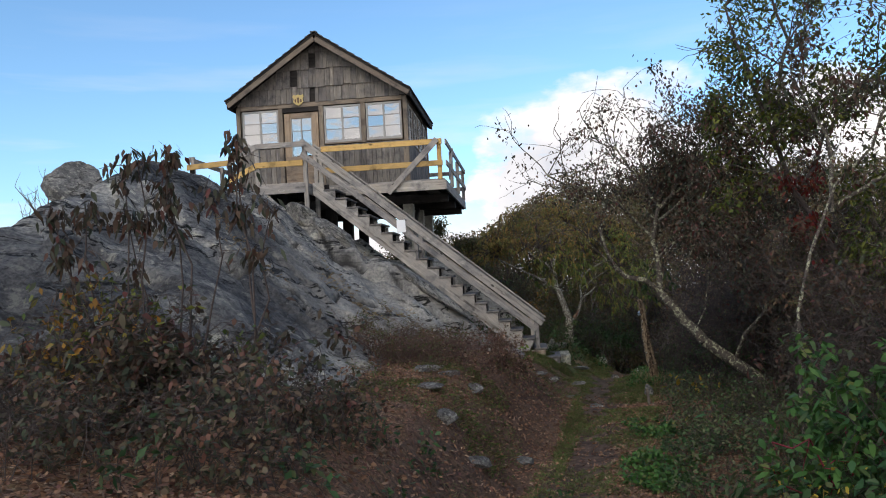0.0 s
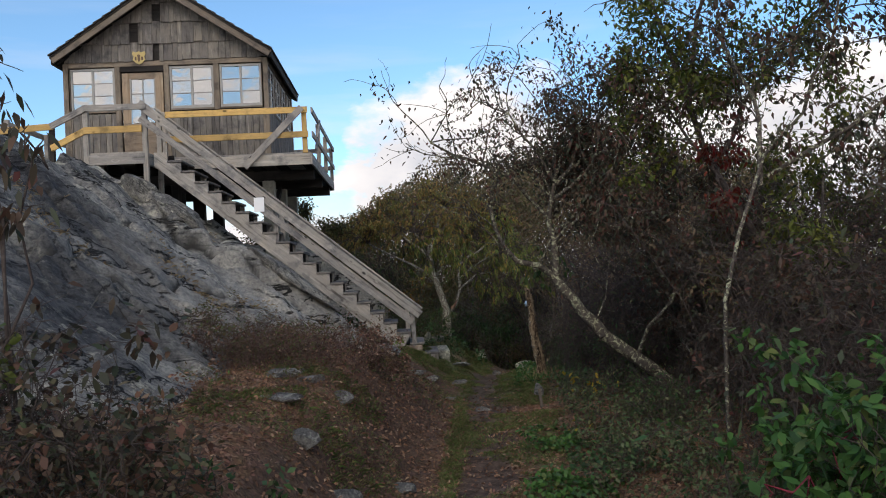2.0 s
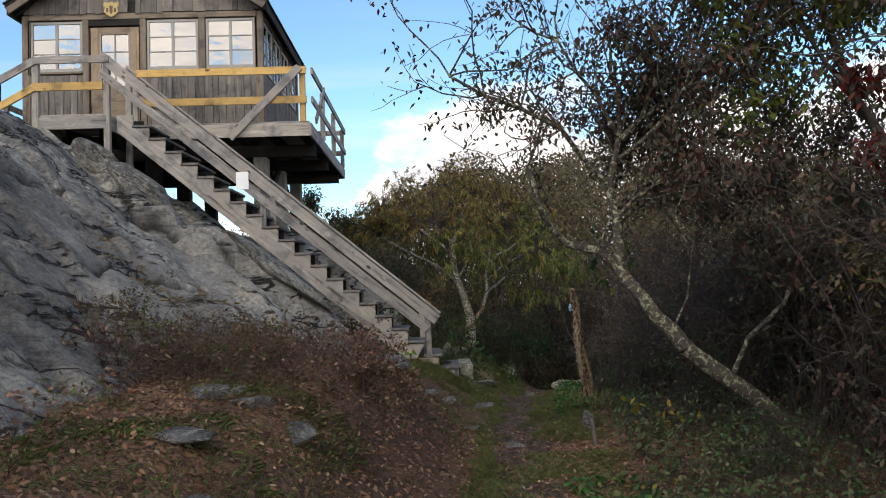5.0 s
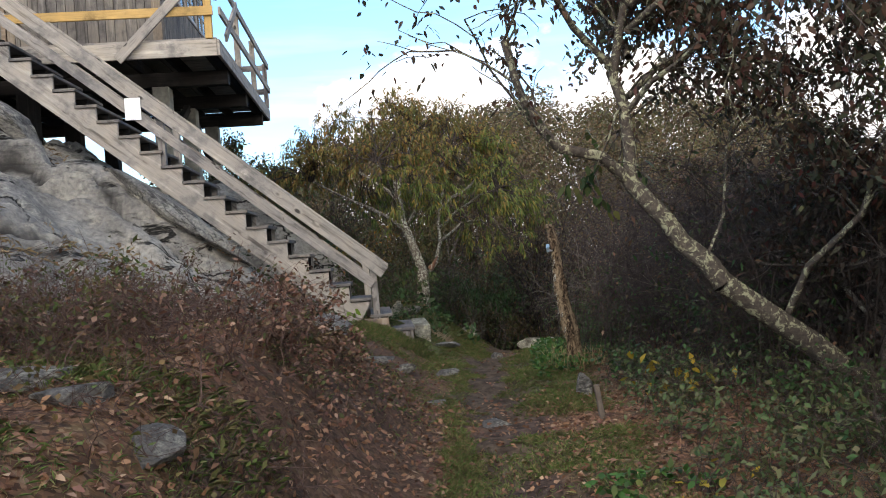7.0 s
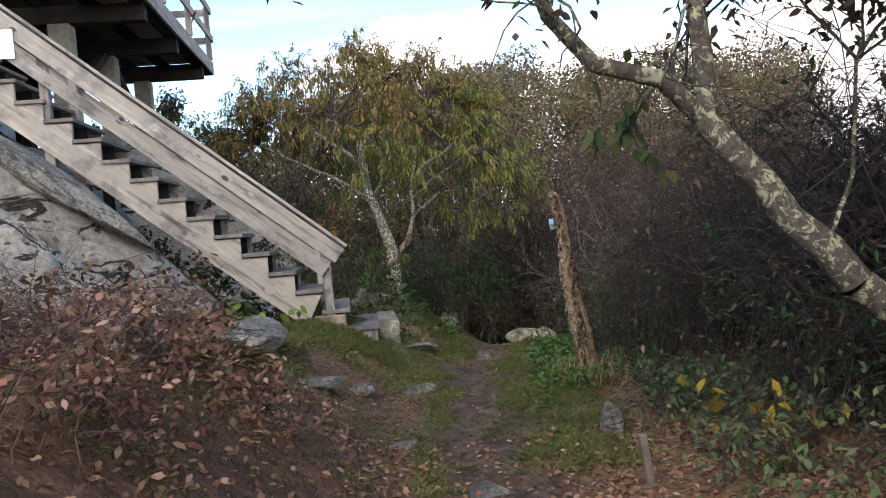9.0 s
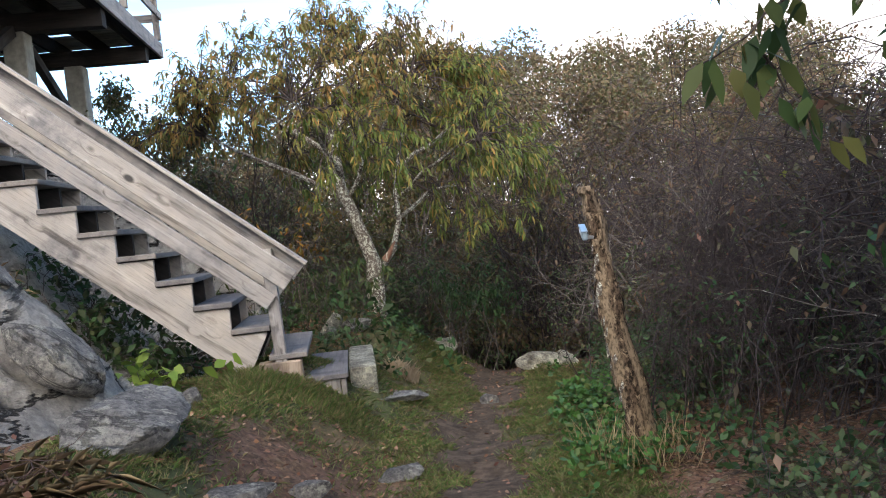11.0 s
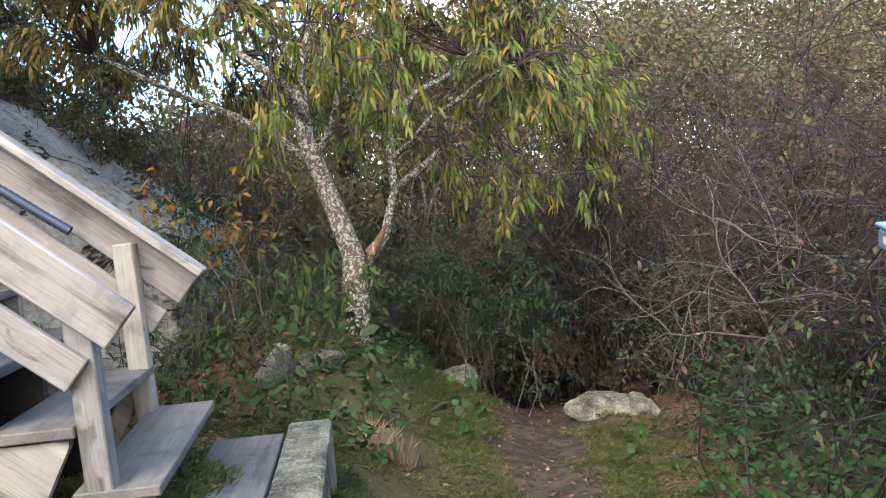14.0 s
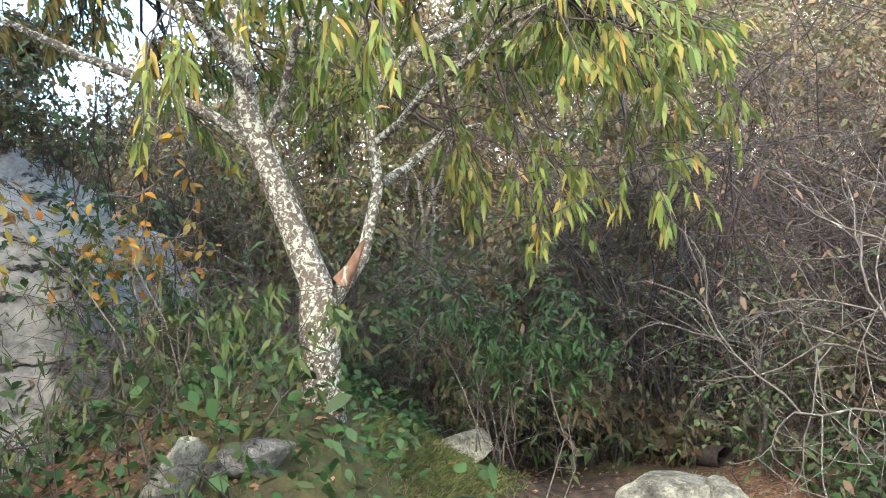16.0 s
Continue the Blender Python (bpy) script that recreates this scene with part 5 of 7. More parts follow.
stone(1.6, 15.9, (0.2, 0.12, 0.06), 11, "low grey stone in the turf", M_STONE, 0.4, 30, flat=0.2)
stone(1.75, 13.1, (0.16, 0.14, 0.06), 12, "flat brown stone in the path", M_STONE, 0.4, flat=0.2)
stone(2.75, 13.9, (0.11, 0.1, 0.17), 13, "mossy upright stone beside the path", M_LEDGE, 0.35)
stone(-0.72, 9.8, (0.27, 0.2, 0.07), 17, "flat mossy grey stone on the leafy bank", M_LEDGE, 0.5, 10, flat=0.3)
stone(-0.1, 9.35, (0.17, 0.2, 0.07), 24, "mossy grey boulder half sunk in the bank", M_STONE, 0.6, 25, 0.35)
stone(-0.4, 9.45, (0.17, 0.11, 0.06), 18, "flat grey stone on the leafy bank", M_STONE, 0.35, 40, flat=0.2)
stone(-0.3, 7.75, (0.16, 0.13, 0.11), 19, "grey stone half under leaves", M_STONE, 0.35)
stone(0.05, 7.6, (0.2, 0.12, 0.09), 20, "grey stone half under leaves", M_STONE, 0.35, 25)
stone(-1.56, 3.95, (0.09, 0.12, 0.17), 21, "pale grey stone standing in brush", M_STONE, 0.25, 10)
stone(-0.55, 8.3, (0.22, 0.15, 0.05), 22, "flat grey stone on the leafy bank", M_STONE, 0.35, -20, flat=0.2)
stone(0.5, 8.6, (0.2, 0.16, 0.05), 23, "flat stone pressed in the path", M_STONE, 0.35, 10, flat=0.2)

stone(0.26, 14.95, (0.3, 0.5, 0.2), 14, "grey granite toe of the ledge beside the turf", M_LEDGE, 0.45, -20, flat=0.25)
stone(-0.15, 13.35, (0.34, 0.3, 0.14), 25, "flat lilac-grey granite slab in dry grass", M_LEDGE, 0.4, 10, flat=0.3)
stone(-0.05, 12.6, (0.3, 0.26, 0.2), 15, "grey granite stone among dry bracken", M_ROCK, 0.35, 15)
for i, (x, y, sx, sy, sz, tz) in enumerate(((-4.1, 16.35, 0.5, 0.3, 0.26, 30), (-1.5, 15.95, 1.2, 0.33, 0.17, 39), (-3.4, 16.2, 0.62, 0.34, 0.24, 36), (-0.35, 15.85, 0.4, 0.34, 0.2, 40), (-7.45, 13.0, 0.6, 0.7, 0.62, 8))):
    part("ledge", stone_mesh("ledge", (sx, sy, sz), 60 + i, 0.12, 3, 0.3 if x > -7 else 0.0), M_LEDGE, rock, "lichened ledge slab", pose(x, y, float(rock_z(x, y)) + (0.02 if x > -7 else -0.06), 0, tz, -6 + 5 * i))

# dead snag with a tin box
SNX, SNY = 3.12, 15.72
snag = thing("dead_snag", (SNX, SNY, float(ground_z(SNX, SNY))), "broken dead trunk with peeling brown bark and bare tan wood", "dead tree")
k = 44
u = np.linspace(0, 1, k)
sz0 = float(ground_z(SNX, SNY)) - 0.05
line = np.stack([SNX + 0.03 - 0.22 * u + 0.016 * np.sin(u * 9), SNY + 0.012 * np.cos(u * 7), sz0 + (1.4 - sz0) * u], 1)
rad = 0.097 - 0.05 * u + 0.006 * np.sin(u * 23)
rad[:3] *= (1.35, 1.2, 1.08)
me = tubes_mesh("trunk", line[None], rad[None], 28)
co = np.empty(len(me.vertices) * 3, np.float32)
me.vertices.foreach_get("co", co)
co = co.reshape(-1, 3)
axis = np.stack([np.interp(co[:, 2], line[:, 2], line[:, i]) for i in range(2)], 1)
ang_ = np.arctan2(co[:, 1] - axis[:, 1], co[:, 0] - axis[:, 0])
peel = sstep(-0.1, 0.15, fbm(np.cos(ang_) * 1.6 + 7, co[:, 2] * 2.4 + np.sin(ang_), 3, 5))
co[:, :2] = axis + (co[:, :2] - axis) * (0.9 + 0.16 * peel + 0.14 * vnoise(ang_ * 2.2, co[:, 2] * 2, 6) + 0.09 * vnoise(ang_ * 6, co[:, 2] * 9, 7) + 0.08 * vnoise(ang_ * 10, co[:, 2] * 28, 8))[:, None]
me.vertices.foreach_set("co", co.ravel())
me.attributes.new("peel", "FLOAT", "POINT").data.foreach_set("value", peel.astype(np.float32))
part("trunk", me, B_STUMP, snag)
part("broken_top", stone_mesh("broken_top", (0.06, 0.05, 0.028), 77, 0.35, 2), B_STUMP, snag, "", Matrix.Translation((SNX - 0.2, SNY, 1.4)))
for i in range(26):
    zz = 0.0 + i * 0.051
    xx = np.interp(zz, line[:, 2], line[:, 0])
    rr_ = np.interp(zz, line[:, 2], rad)
    a = 3.7 + 1.6 * math.sin(i * 2.4)
    part("bark_flake", stone_mesh("bark_flake", (0.045 + 0.02 * math.sin(i * 5.0), 0.02 + 0.008 * math.cos(i * 3), 0.008), 200 + i, 0.4, 1), B_STUMP, snag, "", pose(xx + rr_ * math.cos(a), SNY + rr_ * math.sin(a), zz, 10 * math.sin(i), 84, math.degrees(a)))
for i in range(16):
    zz = 0.1 + i * 0.062
    xx = np.interp(zz, line[:, 2], line[:, 0])
    rr_ = np.interp(zz, line[:, 2], rad)
    a = 3.25 + 0.5 * math.sin(i * 1.9)
    part("lichen_patch", stone_mesh("lichen_patch", (0.05 + 0.015 * math.sin(i * 4.0), 0.024, 0.007), 240 + i, 0.45, 1), B_LICHEN, snag, "grey-green lichen on bark", pose(xx + rr_ * math.cos(a), SNY + rr_ * math.sin(a), zz, 8 * math.sin(i), 84, math.degrees(a)))
tin = thing("tin_box", (2.9, 15.75, 1.08), "small pale blue tin box fixed to dead trunk", "box")
ta, tb_ = Vector((2.885, 15.69, 1.115)), Vector((2.955, 15.99, 1.15))
tb, tl = frame_along(ta, tb_)
part("box_body", block(tl, 0.034, 0.05, 0.008), M_BOXM, tin, "", tb)
part("box_lid", block(tl + 0.01, 0.042, 0.009, 0.004), M_BOXM, tin, "", tb @ Matrix.Translation((0, 0, 0.03)))
for i in range(4):
    part("mark", block(0.022, 0.002, 0.016, 0), M_PAPER, tin, "", tb @ Matrix.Translation((0.015 + 0.03 * i, 0.0182, 0.002)))
part("bracket", block(0.09, 0.05, 0.02, 0.003), M_STEEL, tin, "", tb @ Matrix.Translation((-0.1, -0.035, -0.01)))

peg = thing("wooden_peg", (2.6, 12.82, -0.25), "short weathered broken stake standing in leaves", "stake")
board("peg_shaft", (2.62, 12.82, float(ground_z(2.6, 12.8)) - 0.05), (2.58, 12.82, 0.02), 0.045, 0.04, M_TRIM, peg, up=(0, 1, 0))

log = thing("fallen_log", (4.4, 23.2, -0.9), "dark fallen log lying across the slope", "log")
lp = np.array([[4.15, 24.4, 0], [4.25, 23.7, 0], [4.4, 22.9, 0], [4.55, 22.1, 0]])
lp[:, 2] = ground_z(lp[:, 0], lp[:, 1]) + 0.06
part("log_trunk", tubes_mesh("log_trunk", lp[None], np.array([[0.06, 0.08, 0.085, 0.09]]), 9), B_DARK, log)

# ---- trees ----


def grow(start, way, length, radius, depth, spread=0.55, up=0.12, kids=(3, 5), shrink=0.66, wig=0.16, out=None, taper=0.55):
    """Limbs by repeated branching: a list of (points, radii, depth)."""
    if out is None:
        out = []
    k = 6
    p, d = np.array(start, float), np.array(way, float) / np.linalg.norm(way)
    pts = [p.copy()]
    for i in range(k - 1):
        d = d + rng.normal(0, wig, 3) + [0, 0, up * 0.5]
        d /= np.linalg.norm(d)
        p = p + d * length / (k - 1)
        pts.append(p.copy())
    pts = np.array(pts)
    out.append((pts, np.linspace(radius, radius * taper, k), depth))
    if depth > 0:
        for c in range(rng.integers(kids[0], kids[1] + 1)):
            t = rng.uniform(0.35, 1.0) if c else 1.0
            i = min(k - 2, int(t * (k - 1)))
            q = pts[i] + (pts[i + 1] - pts[i]) * (t * (k - 1) - i)
            nd = d + rng.normal(0, spread, 3) * [1, 1, 0.75] + [0, 0, up]
            grow(q, nd, length * shrink * rng.uniform(0.75, 1.15), radius * taper * rng.uniform(0.7, 0.95), depth - 1, spread, up, kids, shrink, wig, out, taper)
    return out


def limbs_mesh(name, limbs, sides=6):
    return tubes_mesh(name, np.array([l[0] for l in limbs]), np.array([l[1] for l in limbs]), sides)


def leaf_points(limbs, n, depths=(0, 1), jitter=0.12):
    sel = [l[0] for l in limbs if l[2] in depths]
    w = rng.uniform(0, 1, len(sel)) ** 3.2
    i = rng.choice(len(sel), n, p=w / w.sum())
    t = rng.uniform(0.15, 1, n) * 4.999
    arr = np.array(sel)
    j = t.astype(int)
    p = arr[i, j] + (arr[i, j + 1] - arr[i, j]) * (t - j)[:, None]
    return p + rng.normal(0, jitter, (n, 3))


def tree(name, base, label, limbs, bark_mat, leaf_mat_, n, length, width, droop=0.5, hang=-0.5, jitter=0.12, depths=(0, 1), fine=False, sides=6, group="", extra=None, keep=None):
    t = thing(name, base, label, "tree", group)
    thick = [l for l in limbs if l[1][0] > 0.016]
    thin = [l for l in limbs if l[1][0] <= 0.016]
    if not thick:
        thick, thin = limbs, []
    part("trunk", limbs_mesh("trunk", thick, sides), bark_mat, t)
    if thin:
        tagged(part("twig", limbs_mesh("twig", thin, 3), bark_mat, t), kind="stuff")
    p = leaf_points(limbs, n, depths, jitter)
    if keep is not None:
        p = p[keep(p)]
    if extra is not None:
        p = np.concatenate([p, extra])
    d = unit(len(p), 0, 0.6) * 0.8 + [0, 0, hang]
    part("crown", leaves_mesh("crown", p, d, length * rng.uniform(0.65, 1.25, len(p)), width * rng.uniform(0.7, 1.2, len(p)), droop, fine), leaf_mat_, t)
    return t


def poly(pts, r0, r1, depth=3):
    """One hand-shaped limb through given bends, as six points."""
    pts = np.array(pts, float)
    s = np.concatenate([[0], np.cumsum(np.linalg.norm(np.diff(pts, axis=0), axis=1))])
    u = np.linspace(0, s[-1], 6)
    q = np.stack([np.interp(u, s, pts[:, i]) for i in range(3)], 1)
    q[1:-1] += rng.normal(0, 0.022 * s[-1], (4, 3)) * min(1.0, 0.03 / r0)
    return (q, np.linspace(r0, r1, 6), depth)


# the spreading tree past the stairs
bz = float(ground_z(1.8, 20.65)) - 0.05
L = [poly([(1.69, 20.65, bz), (1.69, 20.65, 0.3), (1.7, 20.67, 0.62), (1.72, 20.7, 0.85)], 0.118, 0.1),
     poly([(1.72, 20.7, 0.8), (1.6, 20.75, 1.2), (1.47, 20.85, 1.6), (1.42, 20.95, 1.95), (1.36, 21.0, 2.5)], 0.088, 0.05),
     poly([(1.78, 20.7, 0.75), (1.95, 20.8, 1.02), (2.1, 20.95, 1.35), (2.12, 21.05, 1.8), (2.25, 21.1, 2.4)], 0.042, 0.02),
     poly([(2.1, 20.95, 1.36), (2.35, 21.2, 1.52), (2.65, 21.4, 1.66), (2.95, 21.5, 1.7)], 0.03, 0.016, 2),
     poly([(1.55, 20.9, 1.5), (1.1, 20.8, 1.9), (0.5, 20.8, 2.2), (-0.1, 20.8, 2.55)], 0.036, 0.016, 2),
     poly([(1.42, 21.0, 2.1), (0.8, 21.3, 2.7), (0.1, 21.4, 3.05)], 0.038, 0.016, 2),
     poly([(2.12, 21.05, 1.9), (2.8, 21.2, 2.4), (3.35, 21.3, 2.7)], 0.03, 0.014, 2),
     poly([(1.45, 20.9, 1.9), (1.2, 20.2, 2.4), (1.0, 19.7, 2.7)], 0.032, 0.014, 2),
     poly([(2.1, 21.0, 1.6), (2.6, 20.5, 2.0), (3.0, 20.1, 2.15)], 0.028, 0.014, 2),
     poly([(1.4, 21.0, 2.3), (1.6, 21.1, 2.9), (1.8, 21.2, 3.4)], 0.04, 0.016, 2),
     poly([(1.47, 20.87, 1.62), (1.75, 20.6, 2.05), (2.05, 20.35, 2.5), (2.3, 20.3, 2.9)], 0.03, 0.012, 2)]
nodes = np.concatenate([l[0][2:] for l in L[3:]])
sprays = []
for c in range(250):
    d = unit(1)[0]
    d[2] = abs(d[2]) * 1.25 - 0.32
    q = np.array([1.45, 20.95, 2.3]) + d * rng.uniform(0.55, 1.0) ** 0.5 * [2.55, 1.6, 1.75 if d[2] > 0 else 1.5]
    if q[0] < 0.6 and q[2] < 2.45 or (q[2] < 1.75 and abs(q[0] - 1.75) < 0.7 and q[1] < 21.2):
        continue
    a = nodes[np.argmin(np.linalg.norm(nodes - q, axis=1))]
    b = poly([a, (a + q) / 2 + rng.normal(0, 0.08, 3) + [0, 0, 0.14], q], 0.012, 0.005, 1)
    L.append(b)
    sprays += [(b[0][rng.integers(3, 6)], q - a) for e in range(rng.integers(5, 10))]
for c in range(8):
    q = np.array((rng.uniform(2.4, 3.7), rng.uniform(20.2, 21.0), rng.uniform(1.2, 1.7)))
    a = nodes[np.argmin(np.linalg.norm(nodes - q, axis=1))]
    b = poly([a, (a + q) / 2 + [0, 0, 0.25], q], 0.011, 0.004, 1)
    L.append(b)
    sprays += [(b[0][rng.integers(3, 6)], q - a) for e in range(7)]
lp_, lw_ = [], []
for s0, way in sprays:
    d = way / (np.linalg.norm(way) + 1e-6) * 0.7 + rng.normal(0, 0.6, 3)
    d /= np.linalg.norm(d)
    ln = rng.uniform(0.22, 0.5)
    tip = s0 + d * ln + [0, 0, -0.1 * ln]
    if tip[0] < 0.5 and tip[2] < 2.35:
        continue
    tw = poly([s0, s0 + d * ln * 0.5 + [0, 0, 0.04], tip], 0.005, 0.0025, 0)
    L.append(tw)
    m = rng.integers(12, 20)
    t = rng.uniform(0.25, 1.0, m) ** 0.7
    lp_.append(s0 + (tip - s0) * t[:, None] + rng.normal(0, 0.012, (m, 3)))
    lw_.append(d * 0.5 + rng.normal(0, 0.45, (m, 3)) + [0, 0, -0.42])
lp_, lw_ = np.concatenate(lp_), np.concatenate(lw_)
peach = thing("spreading_tree", (1.69, 20.65, bz), "spreading tree with lichen-spotted trunk and long olive-yellow drooping leaves", "tree")
part("trunk", limbs_mesh("trunk", [l for l in L if l[1][0] > 0.016], 12), B_LICHEN, peach)
tagged(part("twig", limbs_mesh("twig", [l for l in L if l[1][0] <= 0.016], 4), B_DARK, peach), kind="stuff")
upper = lp_[:, 2] + 0.5 * vnoise(lp_[:, 0] * 1.4, lp_[:, 1] * 1.4, 88) + 0.25 * (1.5 - lp_[:, 0]) > 2.55
for nm, sel, mat_, txt in (("crown", upper, L_PEACH, "olive and orange-brown turning leaves"), ("lower_crown", ~upper, L_PEACHG, "green drooping leaves")):
    part(nm, leaves_mesh(nm, lp_[sel], lw_[sel], 0.082 * rng.uniform(0.6, 1.2, sel.sum()), 0.024 * rng.uniform(0.75, 1.2, sel.sum()), 0.62, True), mat_, peach, txt)
part("broken_stub", limbs_mesh("broken_stub", [poly([(1.84, 20.62, 0.86), (1.9, 20.6, 0.94), (1.98, 20.6, 1.08)], 0.05, 0.006)], 9), B_STUB, peach, "broken limb with bare orange wood")

# the lichened tree that leans over the path
L = [poly([(5.0, 12.0, -0.35), (4.5, 12.14, -0.03), (3.94, 12.14, 0.45), (3.43, 12.14, 0.83)], 0.105, 0.085),
     poly([(3.43, 12.14, 0.83), (3.07, 12.2, 1.29), (2.8, 12.28, 1.66)], 0.085, 0.062),
     poly([(2.8, 12.28, 1.66), (2.55, 12.2, 1.86), (2.2, 12.15, 1.98), (1.98, 12.2, 2.4), (1.9, 12.2, 2.75)], 0.05, 0.025, 2),
     poly([(2.82, 12.28, 1.62), (2.85, 12.3, 2.1), (2.75, 12.35, 2.55), (2.9, 12.3, 3.1)], 0.055, 0.03, 2),
     poly([(2.75, 12.35, 2.55), (2.35, 12.1, 2.95), (1.7, 11.9, 3.3), (1.1, 11.8, 3.6)], 0.03, 0.014, 2),
     poly([(2.9, 12.3, 3.0), (3.6, 12.2, 3.6), (4.2, 12.0, 4.1)], 0.04, 0.02, 2),
     poly([(2.9, 12.3, 3.0), (2.6, 12.2, 3.5), (2.3, 12.1, 3.9), (2.0, 12.1, 4.1)], 0.025, 0.01, 2),
     poly([(2.9, 12.3, 3.0), (2.9, 12.5, 3.7), (2.85, 12.6, 4.3)], 0.03, 0.012, 2),
     poly([(2.88, 12.3, 2.6), (3.0, 13.0, 3.1), (3.0, 13.8, 3.4)], 0.03, 0.015, 2),
     poly([(2.88, 12.3, 2.8), (3.2, 11.4, 3.2), (3.5, 10.4, 3.4)], 0.03, 0.015, 2),
     poly([(2.85, 12.3, 2.3), (3.5, 12.4, 2.8), (4.2, 12.5, 3.3)], 0.03, 0.014, 2), poly([(3.3, 12.15, 0.98), (3.7, 12.3, 1.9), (4.5, 12.3, 2.7)], 0.014, 0.007, 2),
     poly([(2.9, 12.3, 3.0), (3.3, 12.1, 3.6), (3.7, 12.0, 4.2)], 0.028, 0.012, 2), poly([(2.85, 12.3, 2.2), (3.2, 11.8, 2.6), (3.5, 11.4, 2.9)], 0.025, 0.012, 2),
     poly([(3.6, 12.2, 3.6), (4.4, 11.7, 4.0), (5.2, 11.4, 4.3)], 0.025, 0.012, 2), poly([(3.9, 12.15, 0.5), (4.4, 11.6, 1.5), (4.5, 11.2, 2.6)], 0.028, 0.012, 2)]
for l in L[2:]:
    for t in (2, 3, 4, 5):
        for c in range(3):
            d = l[0][-1] - l[0][0]
            grow(l[0][t], d / np.linalg.norm(d) * 0.5 + rng.normal(0, 0.7, 3) + [0, 0, 0.1], rng.uniform(0.5, 1.1), 0.012, 1, 0.7, 0.02, (3, 4), 0.7, 0.22, L)
L = [l for l in L if l[2] > 1 or not (((l[0][:, 1] > 12.75) & (l[0][:, 2] < 2.5)).any() or (l[0][:, 2].min() < 1.7 and l[0][:, 0].min() < 2.9))]
tree("leaning_tree", (5.0, 12.0, -0.35), "leaning grey tree with lichened bark and sparse dark leaves", L, B_LEAN, L_DARK, 30000, 0.062, 0.034, 0.3, -0.5, 0.1, (0, 1), True, 9,
     keep=lambda p: ((p[:, 2] > 2.0) | (p[:, 0] > 3.4)) & ((p[:, 0] > 2.8) | (rng.uniform(0, 1, len(p)) < np.where(p[:, 2] > 2.7, 0.3, 0.1))) & ((p[:, 1] < 12.8) | (p[:, 2] > 2.6)))

L = [poly([(3.47, 13, 2.52), (2.97, 13, 2.12), (2.67, 13, 1.72), (2.49, 13, 1.37)], 0.009, 0.003, 1),
     poly([(2.82, 13, 1.92), (2.62, 12.95, 1.77), (2.42, 12.95, 1.67)], 0.005, 0.002, 0), poly([(2.67, 13, 1.72), (2.77, 13, 1.57), (2.82, 12.95, 1.42)], 0.005, 0.002, 0),
     poly([(2.97, 13, 2.12), (2.67, 12.9, 2.07), (2.47, 12.9, 1.95)], 0.005, 0.002, 0), poly([(2.97, 13, 2.12), (3.12, 13.05, 1.92), (3.17, 13.05, 1.72)], 0.005, 0.002, 0)]
tree("hanging_bough", (3.47, 13.0, 2.52), "thin bough with a few large dark green leaves", L, B_DARK, L_GREENP, 62, 0.095, 0.05, 0.4, -0.8, 0.04, (0, 1), True, 5)

# tall trees and tangle to the east
L = [poly([(5.4, 10.6, -0.4), (5.25, 10.5, 1.4), (4.8, 10.5, 2.6), (4.4, 10.5, 3.2), (4.3, 10.7, 3.8)], 0.045, 0.035),
     poly([(4.3, 10.60, 3.60), (4.0, 10.80, 4.80), (3.8, 10.90, 5.80)], 0.035, 0.015, 2), poly([(4.3, 10.70, 3.80), (4.6, 11.00, 5.20), (4.5, 11.20, 6.30)], 0.035, 0.015, 2),
     poly([(4.5, 10.50, 3.00), (5.1, 10.60, 3.90), (5.75, 10.70, 4.70)], 0.03, 0.015, 2), poly([(4.5, 10.50, 2.90), (4.1, 10.50, 3.50), (3.8, 10.60, 3.9)], 0.025, 0.012, 2)]
for l in L[1:]:
    for t in (2, 3, 4, 5):
        for c in range(3):
            d = l[0][-1] - l[0][0]
            grow(l[0][t], d / np.linalg.norm(d) * 0.5 + rng.normal(0, 0.6, 3), rng.uniform(0.5, 0.95), 0.014, 1, 0.6, 0.05, (3, 4), 0.7, 0.18, L)
tree("tall_tree", (5.4, 10.6, -0.4), "tall tree with dense green and yellowing leaves", L, B_DARK, L_TALL, 8500, 0.085, 0.046, 0.25, -0.3, 0.12, keep=lambda p: (p[:, 2] > 2.6) & (p[:, 0] > 3.35))
L = [poly([(3.9, 9.0, -0.3), (3.8, 9.05, 1.0), (3.95, 9.1, 1.8), (4.5, 9.25, 2.6), (5.1, 9.4, 3.4)], 0.025, 0.018),
     poly([(5.1, 9.4, 3.4), (5.6, 9.6, 4.4), (5.9, 9.8, 5.4)], 0.02, 0.012, 2), poly([(4.5, 9.25, 2.6), (4.6, 9.5, 3.6), (4.3, 9.6, 4.3)], 0.03, 0.014, 2),
     poly([(4.6, 9.3, 2.7), (5.6, 9.0, 3.3), (6.3, 8.8, 3.9)], 0.03, 0.014, 2)]
for l in L[1:]:
    for t in (2, 3, 4, 5):
        for c in range(3):
            grow(l[0][t], rng.normal(0, 0.7, 3) + [0, 0, 0.3], rng.uniform(0.5, 1.0), 0.011, 1, 0.7, 0.05, (3, 4), 0.7, 0.2, L)
tree("slender_tree", (3.9, 9.0, -0.3), "slender pale-barked tree with sparse dark red leaves", L, B_LEAN, L_DARK, 2400, 0.09, 0.05, 0.3, -0.5, 0.1)


